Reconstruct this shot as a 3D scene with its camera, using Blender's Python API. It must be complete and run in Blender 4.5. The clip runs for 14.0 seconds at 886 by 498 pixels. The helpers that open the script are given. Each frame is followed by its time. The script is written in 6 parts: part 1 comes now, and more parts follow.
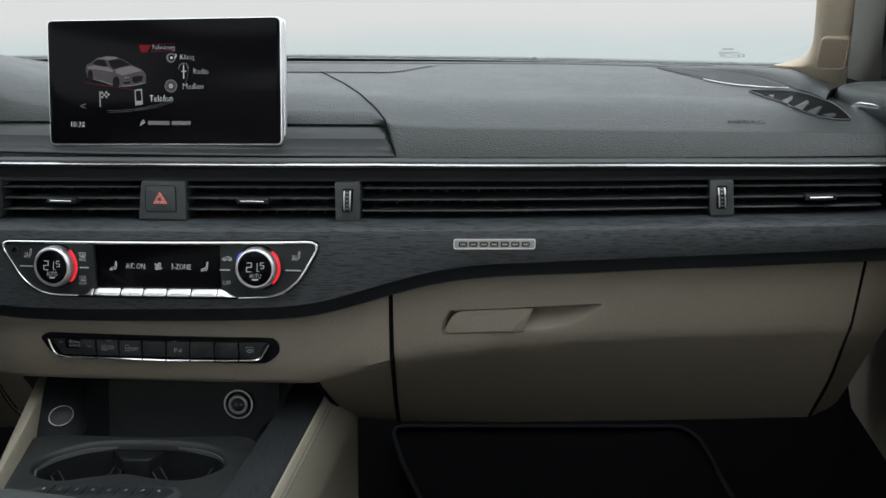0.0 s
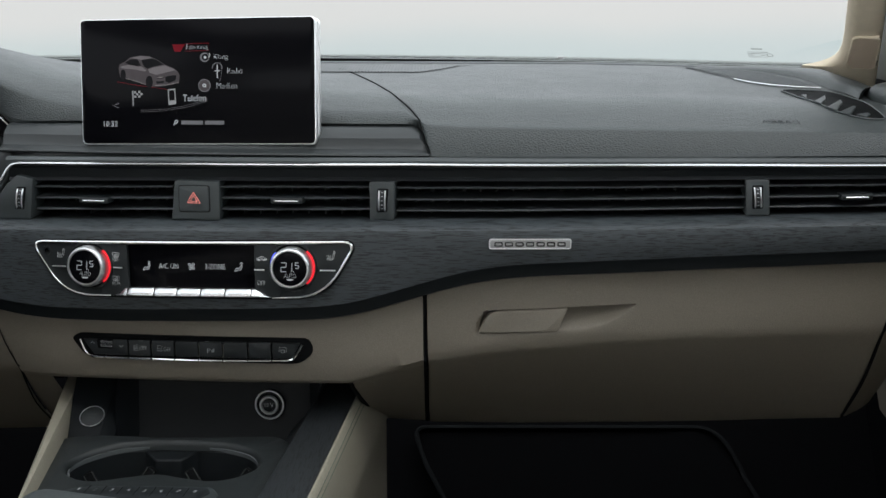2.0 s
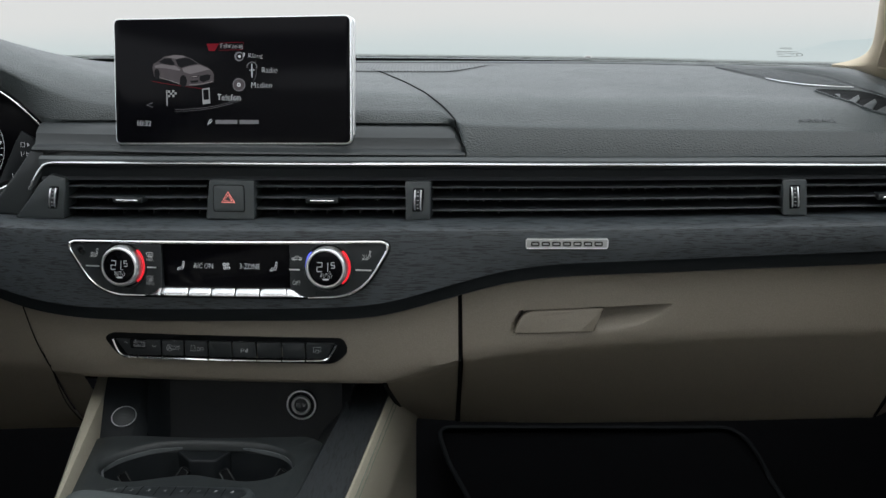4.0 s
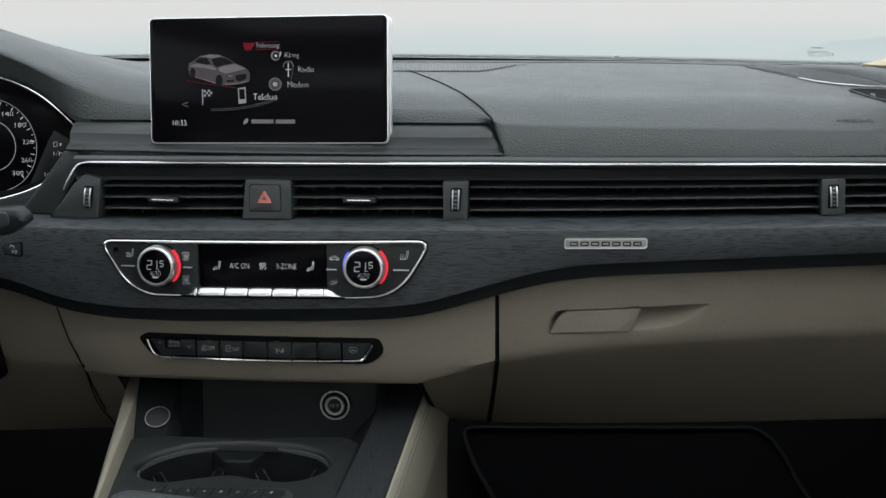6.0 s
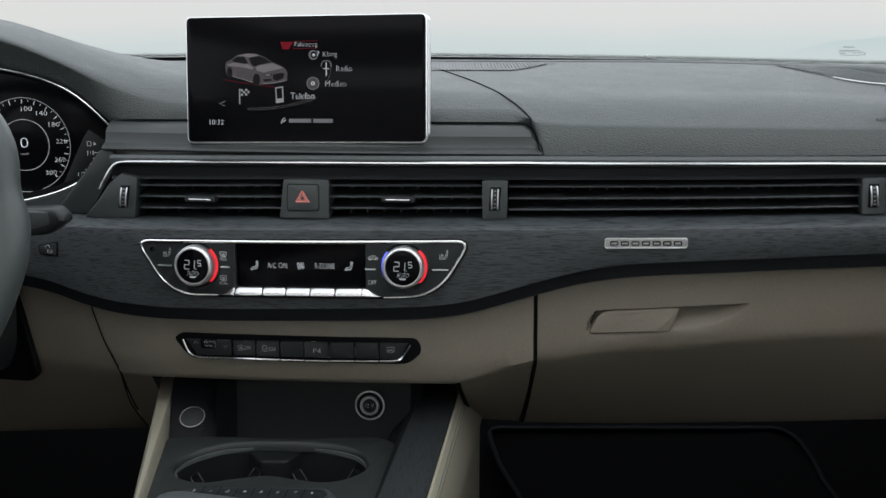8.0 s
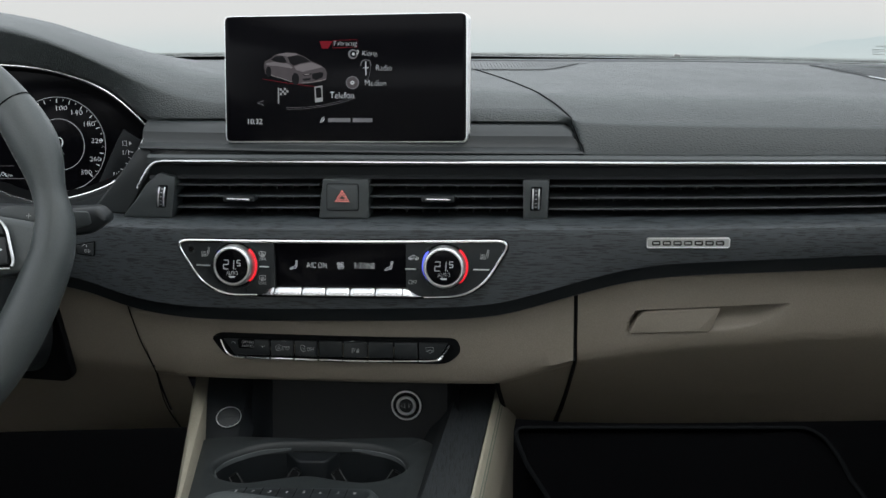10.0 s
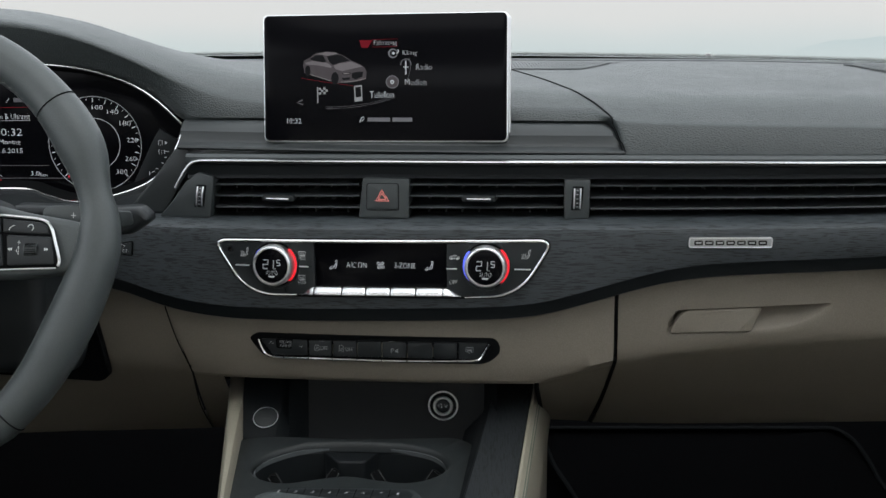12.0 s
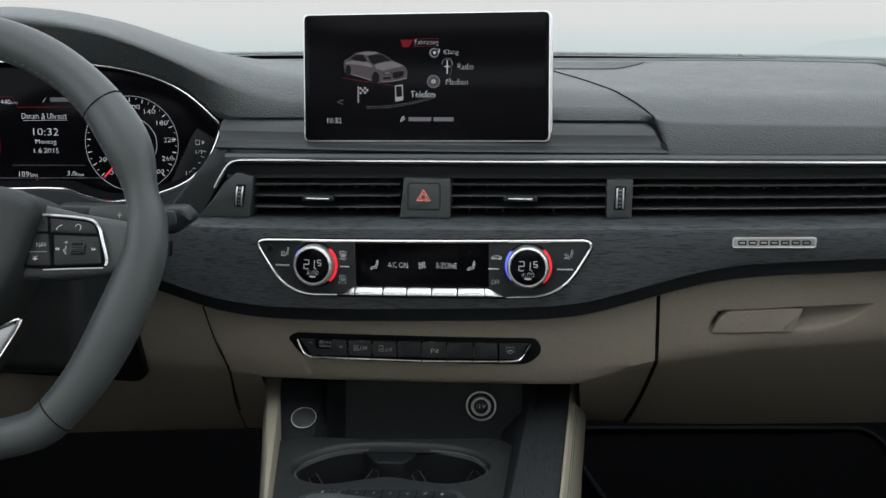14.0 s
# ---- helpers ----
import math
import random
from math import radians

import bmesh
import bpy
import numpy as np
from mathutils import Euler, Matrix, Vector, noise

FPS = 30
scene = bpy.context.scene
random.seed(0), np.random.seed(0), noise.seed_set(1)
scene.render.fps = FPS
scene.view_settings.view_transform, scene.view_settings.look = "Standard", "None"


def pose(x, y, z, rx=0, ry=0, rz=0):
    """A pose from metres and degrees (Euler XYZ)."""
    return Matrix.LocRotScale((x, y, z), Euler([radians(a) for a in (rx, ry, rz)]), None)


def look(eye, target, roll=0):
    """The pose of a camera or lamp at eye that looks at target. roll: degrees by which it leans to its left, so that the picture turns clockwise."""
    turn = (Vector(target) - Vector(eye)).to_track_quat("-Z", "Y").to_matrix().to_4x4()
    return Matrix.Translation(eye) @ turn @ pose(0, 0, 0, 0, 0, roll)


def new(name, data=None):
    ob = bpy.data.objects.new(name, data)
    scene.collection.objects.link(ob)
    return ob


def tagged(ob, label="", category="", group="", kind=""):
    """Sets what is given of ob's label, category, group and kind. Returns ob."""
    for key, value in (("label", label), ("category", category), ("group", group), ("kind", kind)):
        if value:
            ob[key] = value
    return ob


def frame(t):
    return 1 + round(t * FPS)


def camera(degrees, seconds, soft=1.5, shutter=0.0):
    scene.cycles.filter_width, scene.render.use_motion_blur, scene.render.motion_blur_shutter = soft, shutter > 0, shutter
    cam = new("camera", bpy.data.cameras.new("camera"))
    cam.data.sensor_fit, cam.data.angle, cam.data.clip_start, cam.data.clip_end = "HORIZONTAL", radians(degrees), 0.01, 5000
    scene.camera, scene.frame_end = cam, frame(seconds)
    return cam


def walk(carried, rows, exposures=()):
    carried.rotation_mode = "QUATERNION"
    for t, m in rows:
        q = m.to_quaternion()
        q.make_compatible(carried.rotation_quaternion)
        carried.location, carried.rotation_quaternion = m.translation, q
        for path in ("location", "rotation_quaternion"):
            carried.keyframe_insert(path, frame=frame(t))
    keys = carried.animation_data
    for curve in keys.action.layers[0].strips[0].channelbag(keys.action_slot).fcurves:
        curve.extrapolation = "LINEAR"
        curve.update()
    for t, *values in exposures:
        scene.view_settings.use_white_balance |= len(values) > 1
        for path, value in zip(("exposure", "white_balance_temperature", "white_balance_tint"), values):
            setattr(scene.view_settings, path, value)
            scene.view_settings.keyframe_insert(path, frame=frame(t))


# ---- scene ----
cam = camera(38.0, 14.0)
ROWS = [
    (0, 0.3538, -1.1348, 0.8068, 78.986, 0.393, 4.902),
    (0.5, 0.3464, -1.1348, 0.8063, 79.004, 0.391, 4.906),
    (1, 0.3386, -1.1348, 0.8059, 79.019, 0.390, 4.908),
    (1.5, 0.3307, -1.1348, 0.8056, 79.032, 0.389, 4.908),
    (2, 0.3228, -1.1348, 0.8053, 79.042, 0.387, 4.906),
    (2.5, 0.3148, -1.1348, 0.8050, 79.051, 0.386, 4.902),
    (3, 0.3068, -1.1347, 0.8047, 79.057, 0.384, 4.897),
    (5.5, 0.2648, -1.1345, 0.8038, 79.068, 0.376, 4.848),
    (6, 0.2561, -1.1345, 0.8037, 79.067, 0.374, 4.835),
    (6.5, 0.2473, -1.1345, 0.8035, 79.065, 0.372, 4.822),
    (7, 0.2384, -1.1344, 0.8034, 79.063, 0.370, 4.808),
    (7.5, 0.2295, -1.1344, 0.8033, 79.060, 0.368, 4.794),
    (10, 0.1835, -1.1344, 0.8028, 79.046, 0.357, 4.724),
    (10.5, 0.1742, -1.1344, 0.8027, 79.044, 0.354, 4.711),
    (11, 0.1650, -1.1344, 0.8026, 79.043, 0.352, 4.700),
    (11.5, 0.1558, -1.1344, 0.8025, 79.042, 0.349, 4.689),
    (12, 0.1466, -1.1345, 0.8023, 79.043, 0.347, 4.679),
    (12.5, 0.1375, -1.1345, 0.8022, 79.045, 0.344, 4.671),
    (13, 0.1281, -1.1346, 0.8020, 79.049, 0.341, 4.664),
    (13.5, 0.1187, -1.1347, 0.8018, 79.054, 0.339, 4.658),
    (14, 0.1092, -1.1348, 0.8016, 79.060, 0.336, 4.655),
]
walk(cam, [(t, pose(x, y, z, rx, ry, rz)) for t, x, y, z, rx, ry, rz in ROWS], exposures=[(0.0, 0.0), (14.0, 0.0)])

# ---- world and light ----
world = bpy.data.worlds.new("sky")
scene.world = world
world.use_nodes = True
wn, wl = world.node_tree.nodes, world.node_tree.links
sky = wn.new("ShaderNodeTexSky")
sky.sky_type, sky.sun_disc = "NISHITA", False
sky.sun_elevation, sky.sun_rotation = radians(48), radians(200)
sky.dust_density, sky.air_density = 3.0, 1.0
veil = wn.new("ShaderNodeMix")
veil.data_type = "RGBA"
veil.inputs["Factor"].default_value = 0.85
veil.inputs["B"].default_value = (10.8, 11.3, 11.8, 1)
wl.new(sky.outputs[0], veil.inputs["A"])
wl.new(veil.outputs["Result"], wn["Background"].inputs["Color"])
wn["Background"].inputs["Strength"].default_value = 0.185

sun = new("sun", bpy.data.lights.new("sun", "SUN"))
sun.data.energy, sun.data.angle, sun.data.color = 0.8, radians(40), (1.0, 0.97, 0.93)
sun.matrix_world = look((1.2, -1.0, 4.0), (0, 0.2, 0.6))


# ---- materials ----
def material(name, color, rough=0.5, metal=0.0, vary=0.15, scale=60.0, bump=0.0, bump_scale=900.0, grain="noise",
             stretch=(1, 1, 1), coat=0.0, glow=0.0, matte=False, coated=False, gloss=0.5):
    m = bpy.data.materials.new(name)
    m.use_nodes = True
    n, l = m.node_tree.nodes, m.node_tree.links
    b = n["Principled BSDF"]
    b.inputs["Roughness"].default_value, b.inputs["Metallic"].default_value = rough, metal
    b.inputs["Specular IOR Level"].default_value = gloss
    b.inputs["Coat Weight"].default_value = coat
    b.inputs["Coat Roughness"].default_value = 0.08
    co = n.new("ShaderNodeTexCoord")
    mp = n.new("ShaderNodeMapping")
    mp.inputs["Scale"].default_value = stretch
    l.new(co.outputs["Object"], mp.inputs["Vector"])
    big = n.new("ShaderNodeTexNoise")
    big.inputs["Scale"].default_value, big.inputs["Detail"].default_value = scale, 5
    l.new(mp.outputs[0], big.inputs["Vector"])
    ramp = n.new("ShaderNodeMix")
    ramp.data_type = "RGBA"
    ramp.inputs["A"].default_value = (*[c * (1 - vary) for c in color], 1)
    ramp.inputs["B"].default_value = (*[c * (1 + vary) for c in color], 1)
    l.new(big.outputs["Fac"], ramp.inputs["Factor"])
    l.new(ramp.outputs["Result"], b.inputs["Base Color"])
    rr = n.new("ShaderNodeMapRange")
    rr.inputs["To Min"].default_value, rr.inputs["To Max"].default_value = rough * 0.85, min(1, rough * 1.15)
    l.new(big.outputs["Fac"], rr.inputs["Value"])
    l.new(rr.outputs[0], b.inputs["Roughness"])
    if bump:
        if grain == "leather":
            t = n.new("ShaderNodeTexVoronoi")
            t.feature = "SMOOTH_F1"
        else:
            t = n.new("ShaderNodeTexNoise")
            t.inputs["Detail"].default_value = 4
        t.inputs["Scale"].default_value = bump_scale
        l.new(mp.outputs[0], t.inputs["Vector"])
        bp = n.new("ShaderNodeBump")
        bp.inputs["Strength"].default_value, bp.inputs["Distance"].default_value = bump, 0.0006
        l.new(t.outputs[0], bp.inputs["Height"])
        l.new(bp.outputs[0], b.inputs["Normal"])
        if grain == "leather":
            bp.inputs["Distance"].default_value = 0.0011
            pit = n.new("ShaderNodeMapRange")
            pit.inputs["From Max"].default_value = 0.55
            pit.inputs["To Min"].default_value, pit.inputs["To Max"].default_value = 1.08, 0.86
            l.new(t.outputs[0], pit.inputs["Value"])
            dark = n.new("ShaderNodeVectorMath")
            dark.operation = "SCALE"
            l.new(ramp.outputs["Result"], dark.inputs[0])
            l.new(pit.outputs[0], dark.inputs["Scale"])
            l.new(dark.outputs[0], b.inputs["Base Color"])
    if coated:
        b.inputs["Specular IOR Level"].default_value = 0.06
    if matte:
        b.inputs["Specular IOR Level"].default_value = 0.03
    if glow:
        b.inputs["Specular IOR Level"].default_value = 0.06
        b.inputs["Emission Color"].default_value = (*color, 1)
        b.inputs["Emission Strength"].default_value = glow
    return m


def wood_material(name, stretch, tone=1.0):
    """Dark grey open-pored oak: long streaks with fine dark pores along the grain."""
    m = material(name, (0.047 * tone, 0.055 * tone, 0.060 * tone), 0.48, gloss=0.4, vary=0.14, scale=30, stretch=stretch)
    n, l = m.node_tree.nodes, m.node_tree.links
    b = n["Principled BSDF"]
    mp = n["Mapping"]
    pore = n.new("ShaderNodeTexNoise")
    pore.inputs["Scale"].default_value, pore.inputs["Detail"].default_value = 330, 2
    pore.inputs["Distortion"].default_value = 0.05
    l.new(mp.outputs[0], pore.inputs["Vector"])
    cr = n.new("ShaderNodeValToRGB")
    cr.color_ramp.elements[0].position, cr.color_ramp.elements[1].position = 0.40, 0.49
    l.new(pore.outputs["Fac"], cr.inputs["Fac"])
    mul = n.new("ShaderNodeMix")
    mul.data_type, mul.blend_type = "RGBA", "MULTIPLY"
    mul.inputs["Factor"].default_value = 0.62
    l.new(n["Mix"].outputs["Result"], mul.inputs["A"])
    l.new(cr.outputs["Color"], mul.inputs["B"])
    l.new(mul.outputs["Result"], b.inputs["Base Color"])
    bp = n.new("ShaderNodeBump")
    bp.inputs["Strength"].default_value, bp.inputs["Distance"].default_value = 0.35, 0.0004
    l.new(cr.outputs["Color"], bp.inputs["Height"])
    l.new(bp.outputs[0], b.inputs["Normal"])
    return m


LEATHER = material("dash_leather", (0.0335, 0.0412, 0.0415), 0.46, vary=0.10, scale=40, bump=0.6, bump_scale=900, grain="leather", stretch=(0.7, 1, 1.2))
PLASTIC = material("soft_plastic", (0.033, 0.040, 0.0415), 0.48, vary=0.08, scale=50, bump=0.2, bump_scale=1500)
SLAT = material("vent_plastic", (0.029, 0.033, 0.035), 0.36, vary=0.08, scale=90)
TRAY = material("tray_rubber", (0.0085, 0.0105, 0.012), 0.5, gloss=0.22, vary=0.1, scale=90, bump=0.1, bump_scale=1600)
KEY_METAL = material("key_metal", (0.60, 0.61, 0.62), 0.22, 1.0, vary=0.04)
FASCIA = material("fascia_plastic", (0.0175, 0.0215, 0.0225), 0.52, vary=0.08, scale=50, bump=0.15, bump_scale=1500)
DARK_METAL = material("dark_metal", (0.22, 0.225, 0.23), 0.22, 1.0, vary=0.05)
SATIN_BLACK = material("satin_black_plastic", (0.014, 0.017, 0.0185), 0.42, gloss=0.35, vary=0.08, scale=90, bump=0.06, bump_scale=1800)
DARK = material("deep_black_plastic", (0.006, 0.0065, 0.007), 0.6, vary=0.1, matte=True)
GLOSS = material("gloss_black", (0.004, 0.004, 0.005), 0.07, vary=0.05)
LENS = material("display_glass", (0.003, 0.003, 0.004), 0.14, vary=0.05, coated=True)
WOOD = wood_material("dark_oak_along", (0.24, 1, 3.4))
WOOD_RAIL = wood_material("dark_oak_rail", (3.5, 0.16, 1), 0.46)
BEIGE = material("beige_plastic", (0.198, 0.176, 0.140), 0.55, vary=0.05, scale=25, bump=0.22, bump_scale=1100, grain="leather")
BEIGE_SOFT = material("beige_leather", (0.305, 0.285, 0.225), 0.5, vary=0.06, scale=30, bump=0.25, bump_scale=800, grain="leather")
FABRIC = material("beige_pillar_cloth", (0.72, 0.62, 0.47), 0.9, vary=0.08, scale=120, bump=0.4, bump_scale=1600)
CHROME = material("bright_chrome", (0.82, 0.83, 0.84), 0.14, 1.0, vary=0.03)
SATIN = material("satin_aluminium", (0.80, 0.81, 0.82), 0.36, 1.0, vary=0.05)
CARPET = material("black_carpet", (0.0032, 0.0033, 0.0038), 0.95, matte=True, vary=0.3, scale=500, bump=0.8, bump_scale=1400)
PIPING = material("carpet_piping", (0.013, 0.014, 0.015), 0.9, matte=True, vary=0.2, scale=400)
THREAD = material("grey_thread", (0.16, 0.17, 0.165), 0.8, vary=0.1)
GREEN_THREAD = material("grey_green_thread", (0.13, 0.16, 0.13), 0.8, vary=0.1)
WHITE_GLOW = material("white_display_light", (0.58, 0.61, 0.63), 0.5, glow=0.5, vary=0.0)
DIM_GLOW = material("dim_display_light", (0.33, 0.345, 0.36), 0.5, glow=0.5, vary=0.0)
GREY_GLOW = material("grey_display_light", (0.13, 0.13, 0.14), 0.5, glow=0.10, vary=0.0)
RED_GLOW = material("red_light", (0.85, 0.03, 0.045), 0.4, glow=0.55, vary=0.0)
SOFT_GLOW = material("soft_display_light", (0.20, 0.205, 0.21), 0.5, glow=0.35, vary=0.0)
DARK_RED_GLOW = material("dark_red_light", (0.11, 0.005, 0.010), 0.4, glow=0.26, vary=0.0)
BLUE_GLOW = material("blue_light", (0.13, 0.17, 1.0), 0.4, glow=1.0, vary=0.0)
# print on keys and caps, with a faint glow added to brighten it
PRINT_GLOW = material("white_print_glow", (0.52, 0.54, 0.54), 0.6, vary=0.0, glow=0.2)
DIM_PRINT_GLOW = material("grey_print_glow", (0.34, 0.35, 0.36), 0.6, vary=0.0, glow=0.14)
SCREEN_PAINT = material("screen_car_paint", (0.050, 0.044, 0.047), 0.5, glow=0.32, vary=0.3, scale=90)
PANEL = material("panel_plastic", (0.017, 0.0205, 0.022), 0.5, gloss=0.35, vary=0.06, scale=90, bump=0.06, bump_scale=1800)
RING_METAL = material("ring_metal", (0.80, 0.81, 0.82), 0.34, 1.0, vary=0.04)
FRIT = material("black_frit", (0.012, 0.013, 0.013), 0.5, vary=0.05)
RUBBER = material("dark_rubber", (0.03, 0.034, 0.033), 0.6, vary=0.1)


# ---- mesh helpers ----
def yv(x):
    """The dashboard's face in plan: its depth at x."""
    return -0.09 * x + 0.237 * (x * x - 0.0296)


def S(x, o, z):
    return Vector((x, yv(x) + o, z))


def along(keys, x):
    """Smooth interpolation of (x, value) keys."""
    return float(np.interp(x, [k[0] for k in keys], [k[1] for k in keys]))


def soft_along(keys, x, w=0.012):
    return sum(along(keys, x + d * w) for d in (-1.5, -1, -0.5, 0, 0.5, 1, 1.5)) / 7


def thing(name, label, category, at=(0, 0, 0), group="", kind=""):
    ob = new(name)
    ob.empty_display_size = 0.01
    ob.location = at
    return tagged(ob, label, category, group, kind)


def part(name, bm, mat, parent=None, label="", smooth=True, sharp=35):
    me = bpy.data.meshes.new(name)
    bmesh.ops.recalc_face_normals(bm, faces=bm.faces)
    for f in bm.faces:
        f.smooth = smooth
    if smooth:
        for e in bm.edges:
            if len(e.link_faces) == 2 and e.calc_face_angle(0) > radians(sharp):
                e.smooth = False
    bm.to_mesh(me)
    bm.free()
    me.materials.append(mat)
    ob = new(name, me)
    if parent is not None:
        ob.parent = parent
        p, off = parent, Vector((0, 0, 0))
        while p is not None:
            off += p.location
            p = p.parent
        me.transform(Matrix.Translation(-off))
    if label:
        ob["label"] = label
    return ob


def grid(rows, closed_u=False, closed_v=False, thick=0.0):
    """A sheet through rows of points."""
    bm = bmesh.new()
    vs = [[bm.verts.new(p) for p in r] for r in rows]
    nu, nv = len(vs), len(vs[0])
    for i in range(nu if closed_u else nu - 1):
        for j in range(nv if closed_v else nv - 1):
            a, b, c, d = vs[i][j], vs[(i + 1) % nu][j], vs[(i + 1) % nu][(j + 1) % nv], vs[i][(j + 1) % nv]
            if len({a, b, c, d}) == 4:
                bm.faces.new((a, b, c, d))
    if thick:
        bmesh.ops.recalc_face_normals(bm, faces=bm.faces)
        bmesh.ops.solidify(bm, geom=bm.faces[:], thickness=thick)
    return bm


def rounded(points, radius, steps=5):
    """A closed 2D outline with its corners rounded; radius is one number or one a corner."""
    out, n = [], len(points)
    for i in range(n):
        p, a, b = (Vector(points[k % n]) for k in (i, i - 1, i + 1))
        r = radius[i] if isinstance(radius, (list, tuple)) else radius
        u, v = (a - p), (b - p)
        d = min(r, u.length * 0.48, v.length * 0.48)
        s, e = p + u.normalized() * d, p + v.normalized() * d
        for k in range(steps + 1):
            f = k / steps
            out.append((s * (1 - f) + p * f) * (1 - f) + (p * (1 - f) + e * f) * f)
    return out


def inset(outline, d):
    """The outline moved inwards by d."""
    n = len(outline)
    area = sum(outline[i][0] * outline[(i + 1) % n][1] - outline[(i + 1) % n][0] * outline[i][1] for i in range(n))
    sign = 1 if area > 0 else -1
    out = []
    for i in range(n):
        t = Vector(outline[(i + 1) % n]) - Vector(outline[i - 1])
        t = t.normalized() if t.length > 1e-9 else Vector((1, 0))
        out.append(Vector(outline[i]) + Vector((-t.y, t.x)) * d * sign)
    return out


def on_dash(u, v, w):
    return S(u, w, v)


def plate(outline, lift, front, back, bevel=0.001, steps=2, hole=None, dense=False):
    """A solid plate of a 2D outline; lift(u, v, w) takes it into the world, w from back to front. hole: how far the ring reaches inwards."""
    if lift is on_dash or dense:
        fine = []
        for i, p in enumerate(outline):
            q = outline[(i + 1) % len(outline)]
            m = max(1, int((Vector(q) - Vector(p)).length / 0.008))
            fine += [Vector(p).lerp(Vector(q), k / m) for k in range(m)]
        outline = fine
    bm = bmesh.new()
    way = 1 if front < back else -1
    rings = [(outline, back)]
    for k in range(steps + 1):
        a = k / steps * math.pi / 2
        rings.append((inset(outline, bevel * (1 - math.cos(a))), front + way * bevel * (1 - math.sin(a))))
    if hole:
        for k in range(steps + 1):
            a = math.pi / 2 - k / steps * math.pi / 2
            rings.append((inset(outline, hole - bevel * (1 - math.cos(a))), front + way * bevel * (1 - math.sin(a))))
        rings.append((inset(outline, hole), back))
    vs = [[bm.verts.new(lift(p[0], p[1], w)) for p in r] for r, w in rings]
    n = len(outline)
    for i in range(len(vs) - 1):
        for j in range(n):
            bm.faces.new((vs[i][j], vs[i + 1][j], vs[i + 1][(j + 1) % n], vs[i][(j + 1) % n]))
    if hole:
        for j in range(n):
            bm.faces.new((vs[-1][j], vs[0][j], vs[0][(j + 1) % n], vs[-1][(j + 1) % n]))
    else:
        f = [bm.faces.new(vs[-1]), bm.faces.new(vs[0])]
        bmesh.ops.triangulate(bm, faces=f)
    return bm


def tube(path, ru, rv=None, sides=8, closed=False, up=(0, 0, 1), caps=True):
    """A rod of elliptic section along points; ru across, rv along 'up'. Radii may be functions of 0..1."""
    bm = bmesh.new()
    path = [Vector(p) for p in path]
    n, rings = len(path), []
    rv = ru if rv is None else rv
    for i, p in enumerate(path):
        a = path[i - 1] if (i or closed) else p
        b = path[(i + 1) % n] if (i < n - 1 or closed) else p
        t = (b - a).normalized()
        s = t.cross(Vector(up))
        s = s.normalized() if s.length > 1e-6 else Vector((1, 0, 0))
        h = s.cross(t).normalized()
        f = i / max(1, n - 1)
        x, y = (r(f) if callable(r) else r for r in (ru, rv))
        rings.append([bm.verts.new(p + s * x * math.cos(k * 2 * math.pi / sides) + h * y * math.sin(k * 2 * math.pi / sides)) for k in range(sides)])
    for i in range(n if closed else n - 1):
        for k in range(sides):
            bm.faces.new((rings[i][k], rings[(i + 1) % n][k], rings[(i + 1) % n][(k + 1) % sides], rings[i][(k + 1) % sides]))
    if caps and not closed:
        bm.faces.new(rings[0])
        bm.faces.new(rings[-1])
    return bm


def curve_through(points, steps=8, closed=False):
    """A smooth run of points through the given ones (Catmull-Rom)."""
    p = [Vector(q) for q in points]
    n, out = len(p), []
    for i in range(n if closed else n - 1):
        a, b, c, d = (p[(i + k) % n] if closed else p[min(max(i + k, 0), n - 1)] for k in (-1, 0, 1, 2))
        for k in range(steps):
            t = k / steps
            out.append(0.5 * (2 * b + (c - a) * t + (2 * a - 5 * b + 4 * c - d) * t * t + (3 * b - a - 3 * c + d) * t ** 3))
    return out if closed else out + [p[-1]]


def box(x0, x1, y0, y1, z0, z1, bevel=0.0, lift=None):
    bm = bmesh.new()
    bmesh.ops.create_cube(bm, size=1)
    for v in bm.verts:
        v.co = ((x0 + x1) / 2 + v.co.x * (x1 - x0), (y0 + y1) / 2 + v.co.y * (y1 - y0), (z0 + z1) / 2 + v.co.z * (z1 - z0))
    if bevel:
        bmesh.ops.bevel(bm, geom=bm.edges[:], offset=bevel, segments=2, affect="EDGES", profile=0.5)
    if lift:
        for v in bm.verts:
            v.co = lift(*v.co)
    return bm


def joined(*bms):
    """Several bmeshes as one."""
    out = bms[0]
    for b in bms[1:]:
        me = bpy.data.meshes.new("t")
        b.to_mesh(me)
        b.free()
        out.from_mesh(me)
        bpy.data.meshes.remove(me)
    return out


def disc(radius, back, front, lift, sides=40, bevel=0.0006, hole=None):
    return plate([Vector((radius * math.cos(a), radius * math.sin(a))) for a in (k * 2 * math.pi / sides for k in range(sides))], lift, front, back, bevel, 2, hole)


